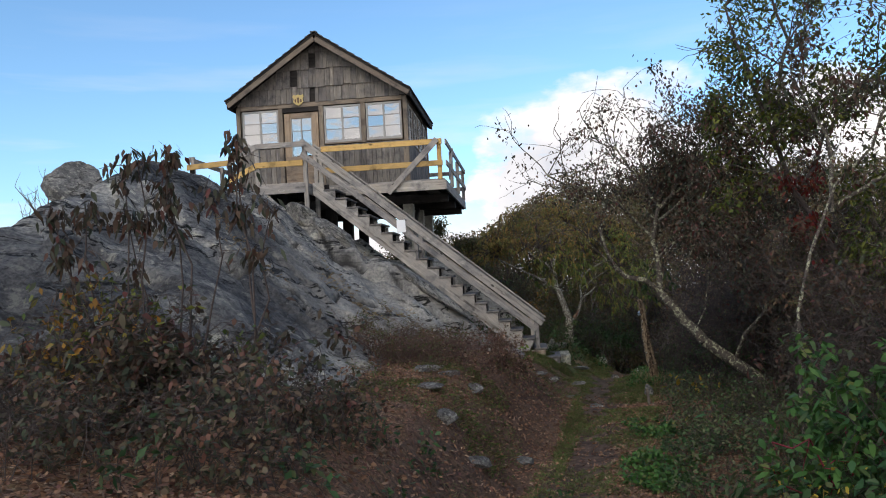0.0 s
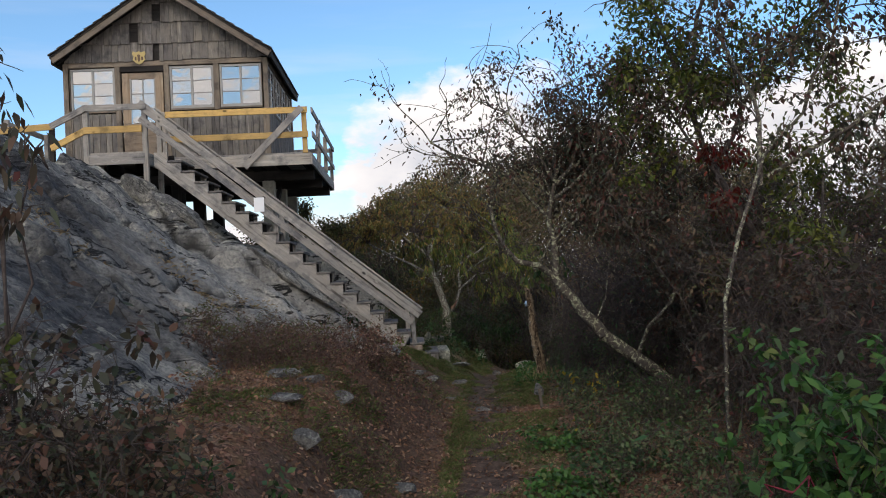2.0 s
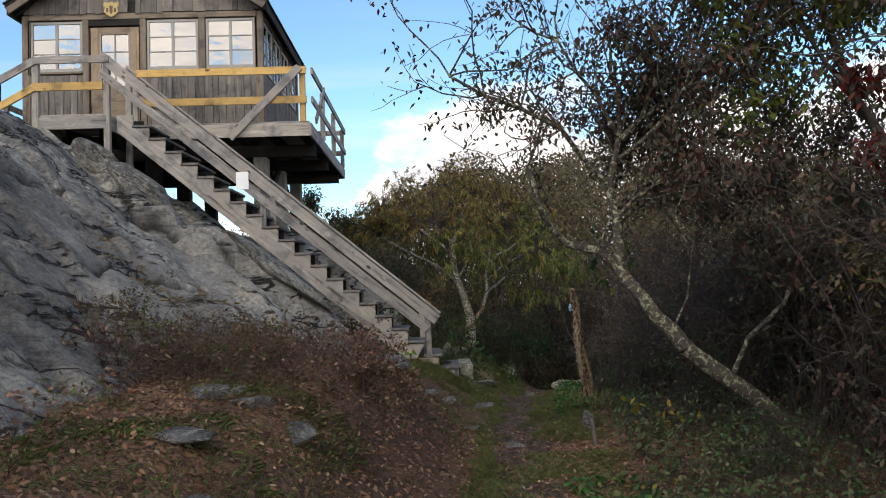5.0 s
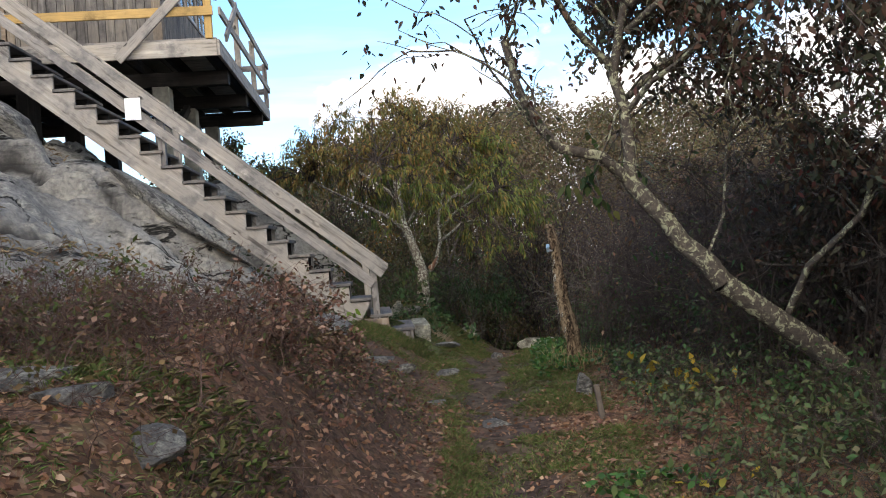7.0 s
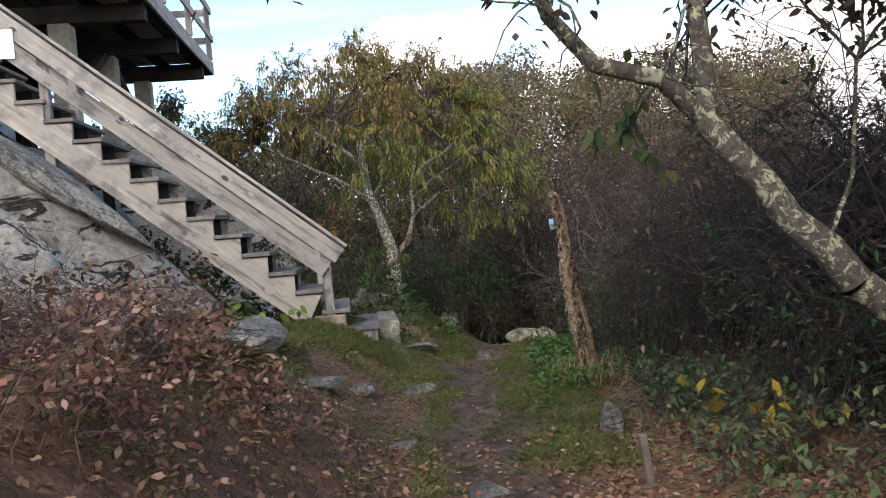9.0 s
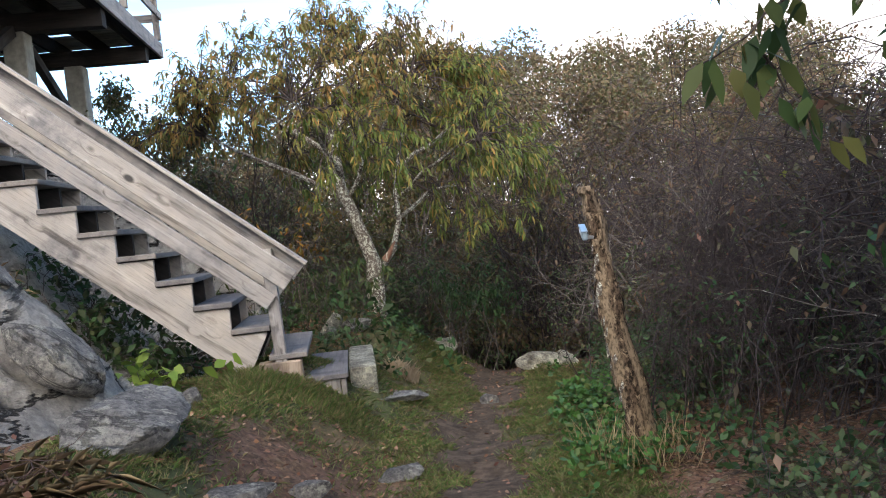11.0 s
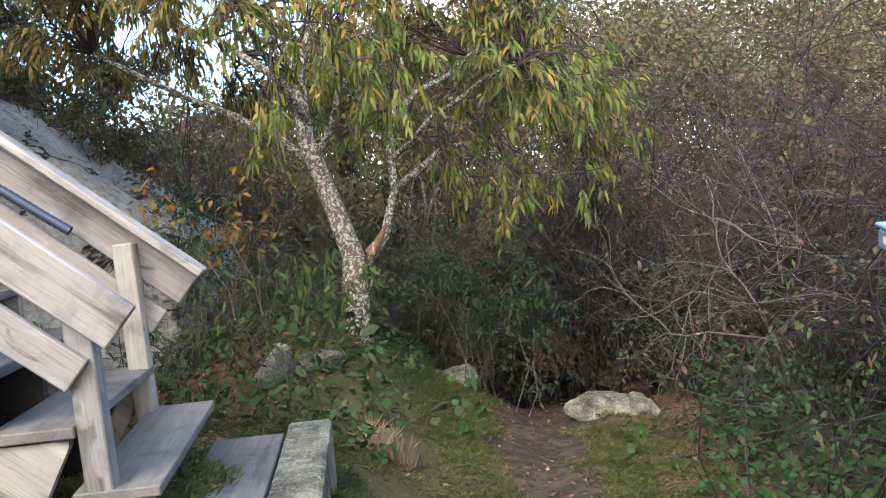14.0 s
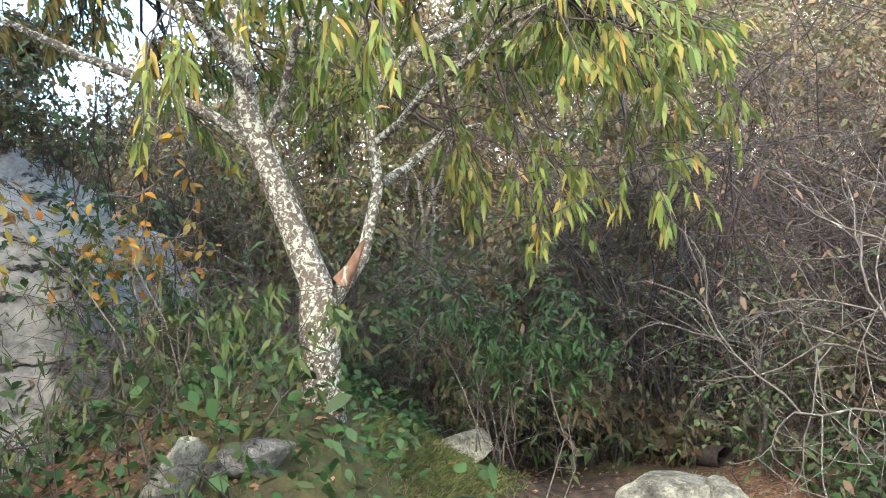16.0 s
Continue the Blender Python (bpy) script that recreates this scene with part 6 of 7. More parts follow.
def wild_tree(x, y, h, lean, label, leaf, n, lsize, rad=0.09, bark_mat=None, spread=0.6, base=None, crown=1.0, name="tree"):
    z = float(surf(x, y)) - 0.1 if base is None else base
    limbs = grow((x, y, z), (lean[0], lean[1], 1), h * 0.42, rad, 3, spread, 0.16, (3, 4), 0.66, 0.1)
    for c in range(4):
        t = rng.uniform(0.3, 0.9)
        q = limbs[0][0][0] + (limbs[0][0][-1] - limbs[0][0][0]) * t
        grow(q, rng.normal(0, 1, 3) * [1, 1, 0.3] + [0, 0, 0.35], h * 0.24 * crown, rad * 0.4, 2, 0.6, 0.1, (3, 4), 0.66, 0.15, limbs)
    return tree(name, (x, y, z), label, limbs, bark_mat or B_GREY, leaf, n, lsize, lsize * 0.5, 0.3, -0.4, 0.1, (0, 1), False, 6, "woodland trees")


for x, y, h, lf, n, txt in (
        (6.6, 11.4, 5.2, L_TALL, 5200, "woodland tree with yellow-green leaves"), (8.0, 10.2, 5.6, L_DARK, 3600, "woodland tree with dark reddish leaves"),
        (5.3, 14.0, 2.7, L_DARK, 2600, "small tree with dark reddish sparse leaves"), (5.8, 17.6, 2.7, L_RUST, 2400, "small tree with rusty autumn leaves"),
        (4.2, 24.2, 4.7, L_WOOD, 5200, "woodland tree turning rust and yellow"),
        (6.2, 22.3, 3.4, L_WOOD, 5200, "woodland tree with rusty autumn leaves"), (2.6, 26.0, 4.8, L_FAR, 5200, "woodland tree with green and brown leaves"),
        (0.6, 25.4, 3.8, L_FAR, 4800, "woodland tree with green and brown leaves"), (-1.6, 25.2, 3.0, L_FAR, 4000, "low tree with dark green leaves on rock"),
        (5.2, 27.5, 5.0, L_FAR, 5200, "woodland tree with green and brown leaves"), (8.2, 26.5, 4.6, L_RUST, 5200, "woodland tree turning rust and yellow"),
        (8.2, 18.6, 3.4, L_DARK, 5000, "woodland tree with dark reddish leaves"), (9.6, 14.0, 3.8, L_FAR, 5000, "woodland tree with green and brown leaves"),
        (-2.0, 27.5, 3.0, L_FAR, 4200, "woodland tree with green and brown leaves"), (10.5, 22.0, 4.4, L_FAR, 5000, "woodland tree with green and brown leaves"),
        (3.4, 30.5, 5.8, L_RUST, 5200, "woodland tree turning rust and yellow"), (-0.5, 31.0, 4.6, L_FAR, 5000, "woodland tree with green and brown leaves"),
        (9.6, 6.0, 6.0, L_FAR, 4600, "woodland tree with green and brown leaves"),
        (-3.6, 30.5, 3.6, L_FAR, 4200, "woodland tree with green and brown leaves"), (7.0, 31.5, 6.0, L_FAR, 5000, "woodland tree with green and brown leaves"),
        (12.5, 18, 4.6, L_RUST, 4600, "woodland tree turning rust and yellow"), (11.5, 29.0, 5.5, L_FAR, 4600, "woodland tree with green and brown leaves"),
        (5.0, 12.6, 3.2, L_DARK, 3200, "small tree with dark reddish leaves"), (6.2, 15.4, 2.9, L_DARK, 2600, "woodland tree with dark reddish leaves"),
        (6.3, 9.8, 3.6, L_DARK, 3200, "small tree with dark reddish leaves"), (5.7, 12.0, 3.6, L_DARK, 3600, "small tree with dark reddish leaves"),
        (7.2, 12.0, 5.0, L_RUST, 5200, "woodland tree turning rust and yellow"),
        (1.6, 28.2, 5.8, L_FAR, 5600, "woodland tree with green and brown leaves"), (4.0, 27.2, 4.6, L_WOOD, 5600, "woodland tree turning rust and yellow"),
        (5.2, 24.6, 3.8, L_WOOD, 4600, "scrubby tree turning rust and yellow"), (7.2, 24.6, 3.8, L_WOOD, 5200, "woodland tree turning rust and yellow"),
        (-11.5, 15.5, 2.6, L_DARK, 14, "small nearly bare tree beyond the rock"), (-10.6, 17.5, 3.0, L_DARK, 14, "small nearly bare tree beyond the rock")):
    wild_tree(x, y, h * rng.uniform(0.95, 1.05), rng.normal(0, 0.12, 2), txt, lf, int(n * 1.3) if y > 21 and n > 1000 else int(n * 0.8), (0.09 if y > 21 or x > 6.5 else 0.074) if n > 1000 else 0.06, 0.07)

def clear_of_path(lines):
    """True for the stems that keep out of the walked way."""
    off = lines[..., 0] - path_x(lines[..., 1])
    room = np.where(lines[..., 1] > 14, 1.4, 0.75)
    return ~((np.abs(off) < room) & (lines[..., 2] < 2.8) & (lines[..., 2] > 0.5) & (lines[..., 1] < 19.5)).any(1)


L = [poly([(4.9, 10.3, 0.4), (4.75, 10.25, 1.6), (4.5, 10.2, 2.5), (4.35, 10.2, 3.0)], 0.016, 0.006, 1)]
for q in (3, 4, 4, 5, 5, 5, 5):
    s0 = L[0][0][q]
    L.append(poly([s0, s0 + rng.normal(0, 0.14, 3) + [0, 0, 0.05], s0 + rng.normal(0, 0.22, 3)], 0.005, 0.002, 0))
tree("crimson_tree", (4.9, 10.3, 0.4), "slim young tree with a clump of crimson leaves", L, B_DARK, L_POKE, 330, 0.07, 0.045, 0.4, -0.5, 0.06, (0,), True, 5)

# bare grey branchy trees standing in the brush
for x, y, h in ((4.7, 17.5, 2.3), (5.1, 18.6, 2.7), (4.9, 19.9, 2.4), (5.3, 20.6, 2.9), (4.7, 21.9, 2.4), (5.6, 16.9, 2.6), (4.9, 14.5, 2.2), (5.0, 13.4, 2.5), (4.7, 13.0, 2.2), (5.2, 11.2, 2.6), (5.9, 10.4, 2.8), (4.9, 12.7, 2.4), (6.3, 11.9, 3.0), (5.6, 22.8, 3.0), (4.9, 15.7, 2.3), (6.1, 19.2, 3.0)):
    z = float(surf(x, y)) - 0.1
    L = grow((x, y, z), (rng.normal(-0.15, 0.15), rng.normal(0, 0.15), 1), h * 0.45, 0.022, 3, 0.85, 0.04, (4, 5), 0.72, 0.2, taper=0.6)
    L = [l for l in L if clear_of_path(l[0][None])[0]]
    tree("bare_tree", (x, y, z), "small bare tree of crooked grey twigs with few leaves", L, B_GREY, L_RUST, 80, 0.05, 0.027, 0.4, -0.5, 0.04, (0,), True, 5, "bare thicket trees")

# ---- brush: stems and leaves that nobody could count ----


def stems(n, xs, ys, h, lean=0.5, k=6, r=0.006, curve=0.9, z0=None):
    """Arching stems rooted at xs, ys."""
    d = unit(n, 0, 0.0)
    d[:, 2] = 0
    hh = h * rng.uniform(0.5, 1.2, n)
    ln = lean * hh * rng.uniform(0.2, 1.3, n)
    u = np.linspace(0, 1, k)
    base = np.stack([xs, ys, (surf(xs, ys) if z0 is None else z0) - 0.04], 1)
    p = base[:, None] + d[:, None] * (ln[:, None] * u ** 1.5)[..., None]
    p[..., 2] += hh[:, None] * (u * (1 + 0.35 * curve) - 0.5 * curve * u ** 3)
    p += np.cumsum(rng.normal(0, 0.06, p.shape), axis=1) * (hh / 1.5)[:, None, None] * (u > 0)[None, :, None]
    return p, np.broadcast_to(r, n)[:, None] * np.linspace(1, 0.35, k)[None]


def side_twigs(lines, m, length, r, droop=0.2, k=4):
    n, kk, _ = lines.shape
    i, j = rng.integers(0, n, m), rng.integers(1, kk, m)
    s = lines[i, j]
    d = unit(m, 0.1, 0.7)
    ln = length * rng.uniform(0.3, 1.2, m)
    u = np.linspace(0, 1, k)
    p = s[:, None] + d[:, None] * (ln[:, None] * u)[..., None]
    p[..., 2] -= droop * ln[:, None] * u ** 2
    p[:, 1:] += np.cumsum(rng.normal(0, 0.045, (m, k - 1, 3)), axis=1)
    return p, np.full((m, k), r) * np.linspace(1, 0.4, k)[None]


def thicket(name, label, n, xs, ys, h, stem_mat, leaf_m, leaves, lsize, twigs=6, lean=0.5, r=0.006, tlen=0.35, wide=0.5, hang=-0.25, fine=False, clump=0.0, sprigs=0, above=0.0):
    """Stems, side twigs and leaves; clump gathers the leaves in patches, above keeps them over that height."""
    p, rr = stems(n, xs, ys, h, lean, r=r)
    ok = clear_of_path(p)
    p, rr, n = p[ok], rr[ok], int(ok.sum())
    t = thing(name, (float(xs.mean()), float(ys.mean()), float(surf(xs.mean(), ys.mean()))), label, "brush")
    t["kind"] = "stuff"
    part("stems", tubes_mesh("stems", p, rr, 3), stem_mat, t)
    q, qr = side_twigs(p, n * twigs, tlen, r * 0.5)
    ok = clear_of_path(q)
    q, qr = q[ok], qr[ok]
    part("twigs", tubes_mesh("twigs", q, qr, 3), stem_mat, t)
    if sprigs:
        q2, qr2 = side_twigs(q, n * sprigs, tlen * 0.5, r * 0.36)
        ok = clear_of_path(q2)
        q2, qr2 = q2[ok], qr2[ok]
        part("sprigs", tubes_mesh("sprigs", q2, qr2, 3), stem_mat, t)
    w = np.ones(len(q))
    mid = q[:, -1]
    if clump:
        w = 0.03 + sstep(0.1, 0.75, fbm(mid[:, 0] * clump + mid[:, 2] * 0.7, mid[:, 1] * clump - mid[:, 2] * 1.1, 3, 120 + n) + 0.25) * rng.uniform(0, 1, len(q)) ** 2
    if above:
        w = w * sstep(above - 0.3, above + 0.3, mid[:, 2] - ground_z(mid[:, 0], mid[:, 1], False)) + 1e-6
    i, j = rng.choice(len(q), leaves, p=w / w.sum()), rng.integers(1, q.shape[1], leaves)
    pos = q[i, j] + rng.normal(0, 0.03, (leaves, 3))
    d = unit(leaves, hang, 0.7)
    part("leaves", leaves_mesh("leaves", pos, d, lsize * rng.uniform(0.6, 1.3, leaves), lsize * wide * rng.uniform(0.7, 1.2, leaves), 0.25, fine), leaf_m, t)
    return t


def band(n, y0, y1, off0, off1):
    y = rng.uniform(y0, y1, n)
    return path_x(y) + rng.uniform(off0, off1, n), y


xs, ys = band(330, 8.5, 16, 2.1, 5.2)
xs = np.where((ys < 12.3) & (xs - path_x(ys) < 4.2), xs + 2.1, xs)
thicket("brush_wall", "tangled purple-grey twiggy brush along the path", 330, xs, ys, 2.1, B_TWIG, L_BRUSH, 8000, 0.062, 9, 0.9, 0.0085, 0.95, clump=0.9, sprigs=5)
xs, ys = band(360, 15.5, 24, 2.0, 5.0)
thicket("brush_wall", "tangled purple-grey twiggy brush at the clearing's edge", 360, xs, ys, 2.2, B_TWIG, L_RUST, 2600, 0.055, 9, 0.9, 0.0085, 0.95, clump=0.9, sprigs=5)
xs, ys = band(200, 16, 23, 2.4, 4.5)
thicket("brush_wall", "tall bare brush with a few yellow leaves", 200, xs, ys, 2.4, B_TWIG, L_RUST, 2200, 0.055, 9, 0.7, 0.008, 0.95, clump=0.9, sprigs=10)
xs, ys = rng.uniform(-0.2, 5.2, 420), rng.uniform(22.6, 26, 420)
thicket("undergrowth", "dark undergrowth of thin stems behind the clearing", 420, xs, ys, 2.0, B_DARK, L_UNDER, 14000, 0.1, 10, 0.9, 0.007, 0.6, 0.4, clump=0.8, sprigs=6)
xs, ys = rng.uniform(0.9, 1.7, 80), rng.uniform(21.8, 24.0, 80)
thicket("undergrowth", "low leafy green bushes at the tree's foot", 80, xs, ys, 0.95, B_DARK, L_UNDER, 4000, 0.1, 8, 0.5, 0.006, 0.35, 0.38, -0.4)
xs, ys = rng.uniform(0.2, 1.5, 70), rng.uniform(19.2, 21.4, 70)
thicket("leafy_shrub", "low shrub with drooping dark green leaves", 70, xs, ys, 0.7, B_DARK, L_GREENP, 3000, 0.085, 8, 0.6, 0.005, 0.35, 0.26, -0.9, True, clump=1.5)
xs, ys = band(240, 2.5, 9.5, 2.6, 6.0)
thicket("brush_wall", "dark twiggy brush with withered leaves", 240, xs, ys, 2.0, B_DARK, L_DARK, 8000, 0.075, 12, 0.6, 0.0065, 0.55, clump=0.8, sprigs=8)
xs, ys = rng.uniform(4.5, 7.6, 300), rng.uniform(8.6, 13.0, 300)
thicket("brush_wall", "tall dark brush hung with withered leaves", 300, xs, ys, 2.9, B_DARK, L_DARK, 12000, 0.078, 11, 0.5, 0.007, 0.55, clump=0.8, sprigs=6)
xs, ys = band(260, 9.0, 24.0, 3.0, 6.0)
thicket("brush_wall", "tall brush with a roof of withered rust leaves", 260, xs, ys, 2.5, B_DARK, L_RUST, 15000, 0.07, 9, 0.5, 0.007, 0.6, clump=0.7, sprigs=5, above=1.5)
xs, ys = np.clip(rng.normal(3.85, 0.35, 110), 3.35, 5), rng.normal(16.7, 0.6, 110)
thicket("brush_wall", "tangled grey twigs crowding round the dead trunk", 110, xs, ys, 1.7, B_TWIG, L_RUST, 500, 0.05, 10, 0.6, 0.0065, 0.5, clump=0.9, sprigs=6)
xs, ys = band(90, 15.6, 22.5, 2.2, 3.3)
thicket("brush_wall", "bare arching dark branches in front of brush", 90, xs, ys, 1.9, B_DARK, L_RUST, 700, 0.055, 9, 0.6, 0.0075, 0.85, sprigs=7)
xs, ys = band(80, 12.5, 15.0, 2.2, 3.8)
thicket("brush_wall", "bare arching dark branches in front of brush", 80, xs, ys, 1.8, B_DARK, L_BRUSH, 600, 0.055, 9, 0.6, 0.0075, 0.85, sprigs=7)
# green leafy growth in among the bare brush
for yy, off, h, lm, n_ in ((10.6, 2.5, 0.4, L_COVER, 500), (11.6, 2.4, 0.5, L_COVER, 600), (13.2, 2.4, 1.1, L_COVER, 1200), (14.6, 2.9, 1.7, L_UNDER, 1500), (16.4, 2.2, 1.0, L_COVER, 1200),
                           (18.2, 2.5, 1.5, L_UNDER, 1400), (19.8, 2.2, 0.8, L_COVER, 1200), (21.4, 1.6, 1.2, L_UNDER, 1300), (10.4, 4.0, 2.2, L_TALL, 1500), (15.6, 3.8, 1.9, L_TALL, 1300)):
    xs, ys = path_x(yy) + off + rng.normal(0, 0.3, 34), yy + rng.normal(0, 0.4, 34)
    thicket("leafy_shrub", "green leafy shrub growing through bare brush", 34, xs, ys, h, B_DARK, lm, n_, 0.06, 9, 0.6, 0.005, 0.35, 0.5, -0.2)
xs, ys = rng.normal(2.8, 0.05, 3), rng.normal(22.0, 0.1, 3)
thicket("leafy_sapling", "slim sapling with drooping long green leaves", 3, xs, ys, 2.1, B_GREY, L_GREENP, 260, 0.1, 14, 0.35, 0.008, 0.45, 0.24, -0.7, True)
xs, ys = rng.uniform(-4.4, 2.6, 60), rng.uniform(2.6, 6.5, 60)
thicket("weeds", "scattered green weeds among brambles", 60, xs, ys, 0.32, B_DARK, L_COVER, 1800, 0.075, 7, 0.7, 0.004, 0.2, 0.6, 0.0)
xs, ys = rng.normal(0.85, 0.12, 7), rng.normal(20.75, 0.15, 7)
thicket("yellow_sapling", "sapling with orange and yellow leaves before the pale rock", 7, xs, ys, 1.35, B_GREY, L_ORANGE, 260, 0.07, 12, 0.35, 0.006, 0.32, 0.5, -0.5, True, above=0.7)
for yy, off, h in ((17.6, 1.5, 0.4), (18.5, 1.7, 0.5), (19.4, 1.6, 0.45), (16.9, 1.9, 0.5), (20.2, 1.9, 0.6)):
    xs, ys = path_x(yy) + off + rng.normal(0, 0.22, 26), yy + rng.normal(0, 0.28, 26)
    thicket("leafy_shrub", "low green leafy shrub at the path's edge", 26, xs, ys, h, B_DARK, L_COVER, 700, 0.06, 8, 0.7, 0.004, 0.25, 0.5, -0.1, True)
xs, ys = rng.normal(2.75, 0.22, 7), rng.normal(21.6, 0.2, 7)
thicket("leafy_sapling", "slim saplings with drooping blue-green leaves", 7, xs, ys, 1.5, B_GREY, L_COVER, 1000, 0.085, 14, 0.45, 0.006, 0.4, 0.28, -0.7, True, above=0.75)
# leafy shrub with crimson stems beside the path
xs, ys = rng.normal(3.6, 0.3, 60), rng.normal(5.9, 0.5, 60)
thicket("leafy_shrub", "dense blue-green leafy shrub beside the path", 60, xs, ys, 1.25, B_DARK, L_BUSH, 3600, 0.1, 9, 0.5, 0.007, 0.35, 0.5, -0.3, True, clump=1.3)
xs, ys = rng.normal(3.35, 0.25, 9), rng.normal(5.6, 0.3, 9)
thicket("pokeweed_shrub", "big-leaved green shrub with crimson stems", 9, xs, ys, 1.15, B_RED, L_BUSH, 420, 0.115, 4, 0.45, 0.014, 0.3, 0.5, -0.2, True)
xs, ys = rng.normal(2.85, 0.25, 40), rng.normal(4.9, 0.4, 40)
thicket("leafy_shrub", "low green leafy shrub in front of brush", 40, xs, ys, 0.55, B_DARK, L_COVER, 1800, 0.11, 9, 0.6, 0.006, 0.25, 0.5, -0.1, True)
xs, ys = rng.normal(2.62, 0.16, 18), rng.normal(4.7, 0.12, 18)
thicket("yellow_shrub", "little shrub with bright yellow leaves", 18, xs, ys, 0.62, B_DARK, L_YEL, 620, 0.05, 8, 0.5, 0.005, 0.2, 0.55, 0.0, True)
xs, ys = rng.normal(3.2, 0.15, 8), rng.normal(12.9, 0.15, 8)
thicket("yellow_sapling", "small sapling with yellow-green leaves", 8, xs, ys, 0.4, B_DARK, L_YEL, 40, 0.12, 6, 0.6, 0.004, 0.25, 0.5, -0.2, True)
xs, ys = rng.normal(2.6, 0.08, 5), rng.normal(10.5, 0.1, 5)
thicket("yellow_sapling", "small sapling with bright yellow leaves", 5, xs, ys, 0.28, B_DARK, L_YEL, 12, 0.09, 6, 0.4, 0.005, 0.2, 0.5, -0.2, True)

# brush on the bank under the rock
xs, ys = rng.uniform(-5.4, -0.7, 1400), rng.uniform(2.8, 5.5, 1400)
low = surf(xs, ys) < 1.3
xs, ys = xs[low][:430], ys[low][:430]
thicket("bank_brush", "dark red-brown brambles and weeds on the bank", len(xs), xs, ys, 0.55, B_DARK, L_BRUSH, 14000, 0.052, 10, 0.8, 0.005, 0.3, 0.6, -0.1, True, clump=1.2)
def on_soil(n, x0, x1, y0, y1, edge=0.05):
    """Roots on the bank where soil lies over the rock."""
    x, y = rng.uniform(x0, x1, n * 6), rng.uniform(y0, y1, n * 6)
    ok = rock_z(x, y) < ground_z(x, y, False) + edge
    return x[ok][:n], y[ok][:n]


xs, ys = on_soil(150, -1.7, 0.5, 9.8, 13.8, 0.2)
thicket("bank_brush", "heap of dead red-brown brambles below the stairs", len(xs), xs, ys, 0.32, B_BRAMBLE, L_HEAP, 8000, 0.04, 10, 1.4, 0.005, 0.4, 0.6, -0.1, True, clump=1.3, sprigs=3)
xs, ys = on_soil(130, -2.4, -0.4, 10.0, 13.2, 0.35)
thicket("bank_brush", "low bushes with green and brown leaves at the rock's foot", len(xs), xs, ys, 0.42, B_BRAMBLE, L_BANK, 5200, 0.036, 9, 0.8, 0.0042, 0.28, 0.55, -0.1, clump=1.2, sprigs=6)
xs, ys = on_soil(90, -1.5, 0.3, 7.4, 10.4)
thicket("bank_brush", "few low brambles among stones and fallen leaves", len(xs), xs, ys, 0.14, B_BRAMBLE, L_BANK, 900, 0.04, 8, 1.1, 0.0035, 0.22, 0.6, 0.1, clump=1.5, sprigs=4)
xs, ys = band(300, 6.5, 14.5, 1.15, 2.7)
thicket("undergrowth", "dark green low growth beside the path", 300, xs, ys, 0.34, B_DARK, L_UNDER, 9000, 0.06, 9, 0.8, 0.004, 0.25, 0.55, 0.0)
xs, ys = rng.normal(-2.4, 0.35, 50), rng.normal(5.2, 0.35, 50)
thicket("leafy_shrub", "dark green shrub with yellow-green leaves before the rock", 50, xs, ys, 1.1, B_DARK, L_TALL, 1100, 0.08, 10, 0.5, 0.006, 0.35, 0.5, -0.2, clump=1.5)
xs, ys = rng.normal(-2.45, 0.6, 110), rng.normal(5.25, 0.35, 110)
thicket("leafy_shrub", "dark maroon and green leafy bushes before the rock", 110, xs, ys, 0.95, B_DARK, L_DARK, 5200, 0.08, 9, 0.6, 0.006, 0.35, 0.55, -0.3, True, clump=1.4)
xs, ys = rng.normal(-2.95, 0.22, 22), rng.normal(4.85, 0.18, 22)
thicket("yellow_shrub", "shrub with orange and yellow leaves before the rock", 22, xs, ys, 1.2, B_DARK, L_ORANGE, 420, 0.085, 8, 0.4, 0.006, 0.25, 0.5, -0.2)
xs, ys = rng.uniform(-0.05, 0.2, 7), rng.uniform(16.35, 16.6, 7)
thicket("leafy_shrub", "yellow-green big-leaved plant under the stairs", 7, xs, ys, 0.32, B_DARK, L_LIME, 95, 0.11, 6, 0.5, 0.005, 0.2, 0.75, -0.1, True)
xs, ys = rng.uniform(-1.2, 0.1, 50), rng.uniform(17.2, 18.8, 50)
thicket("leafy_shrub", "ivy-like shrub on the rock under the stairs", 50, xs, ys, 0.35, B_DARK, L_COVER, 1500, 0.085, 8, 0.7, 0.005, 0.25, 0.6, -0.3)
xs, ys = rng.uniform(-3.4, -0.3, 150), rng.uniform(22.9, 24.9, 150)
thicket("leafy_shrub", "dark green shrubs on top of the far rock", 150, xs, ys, 0.8, B_DARK, L_FAR, 5000, 0.09, 8, 0.6, 0.006, 0.3, 0.5, -0.2)

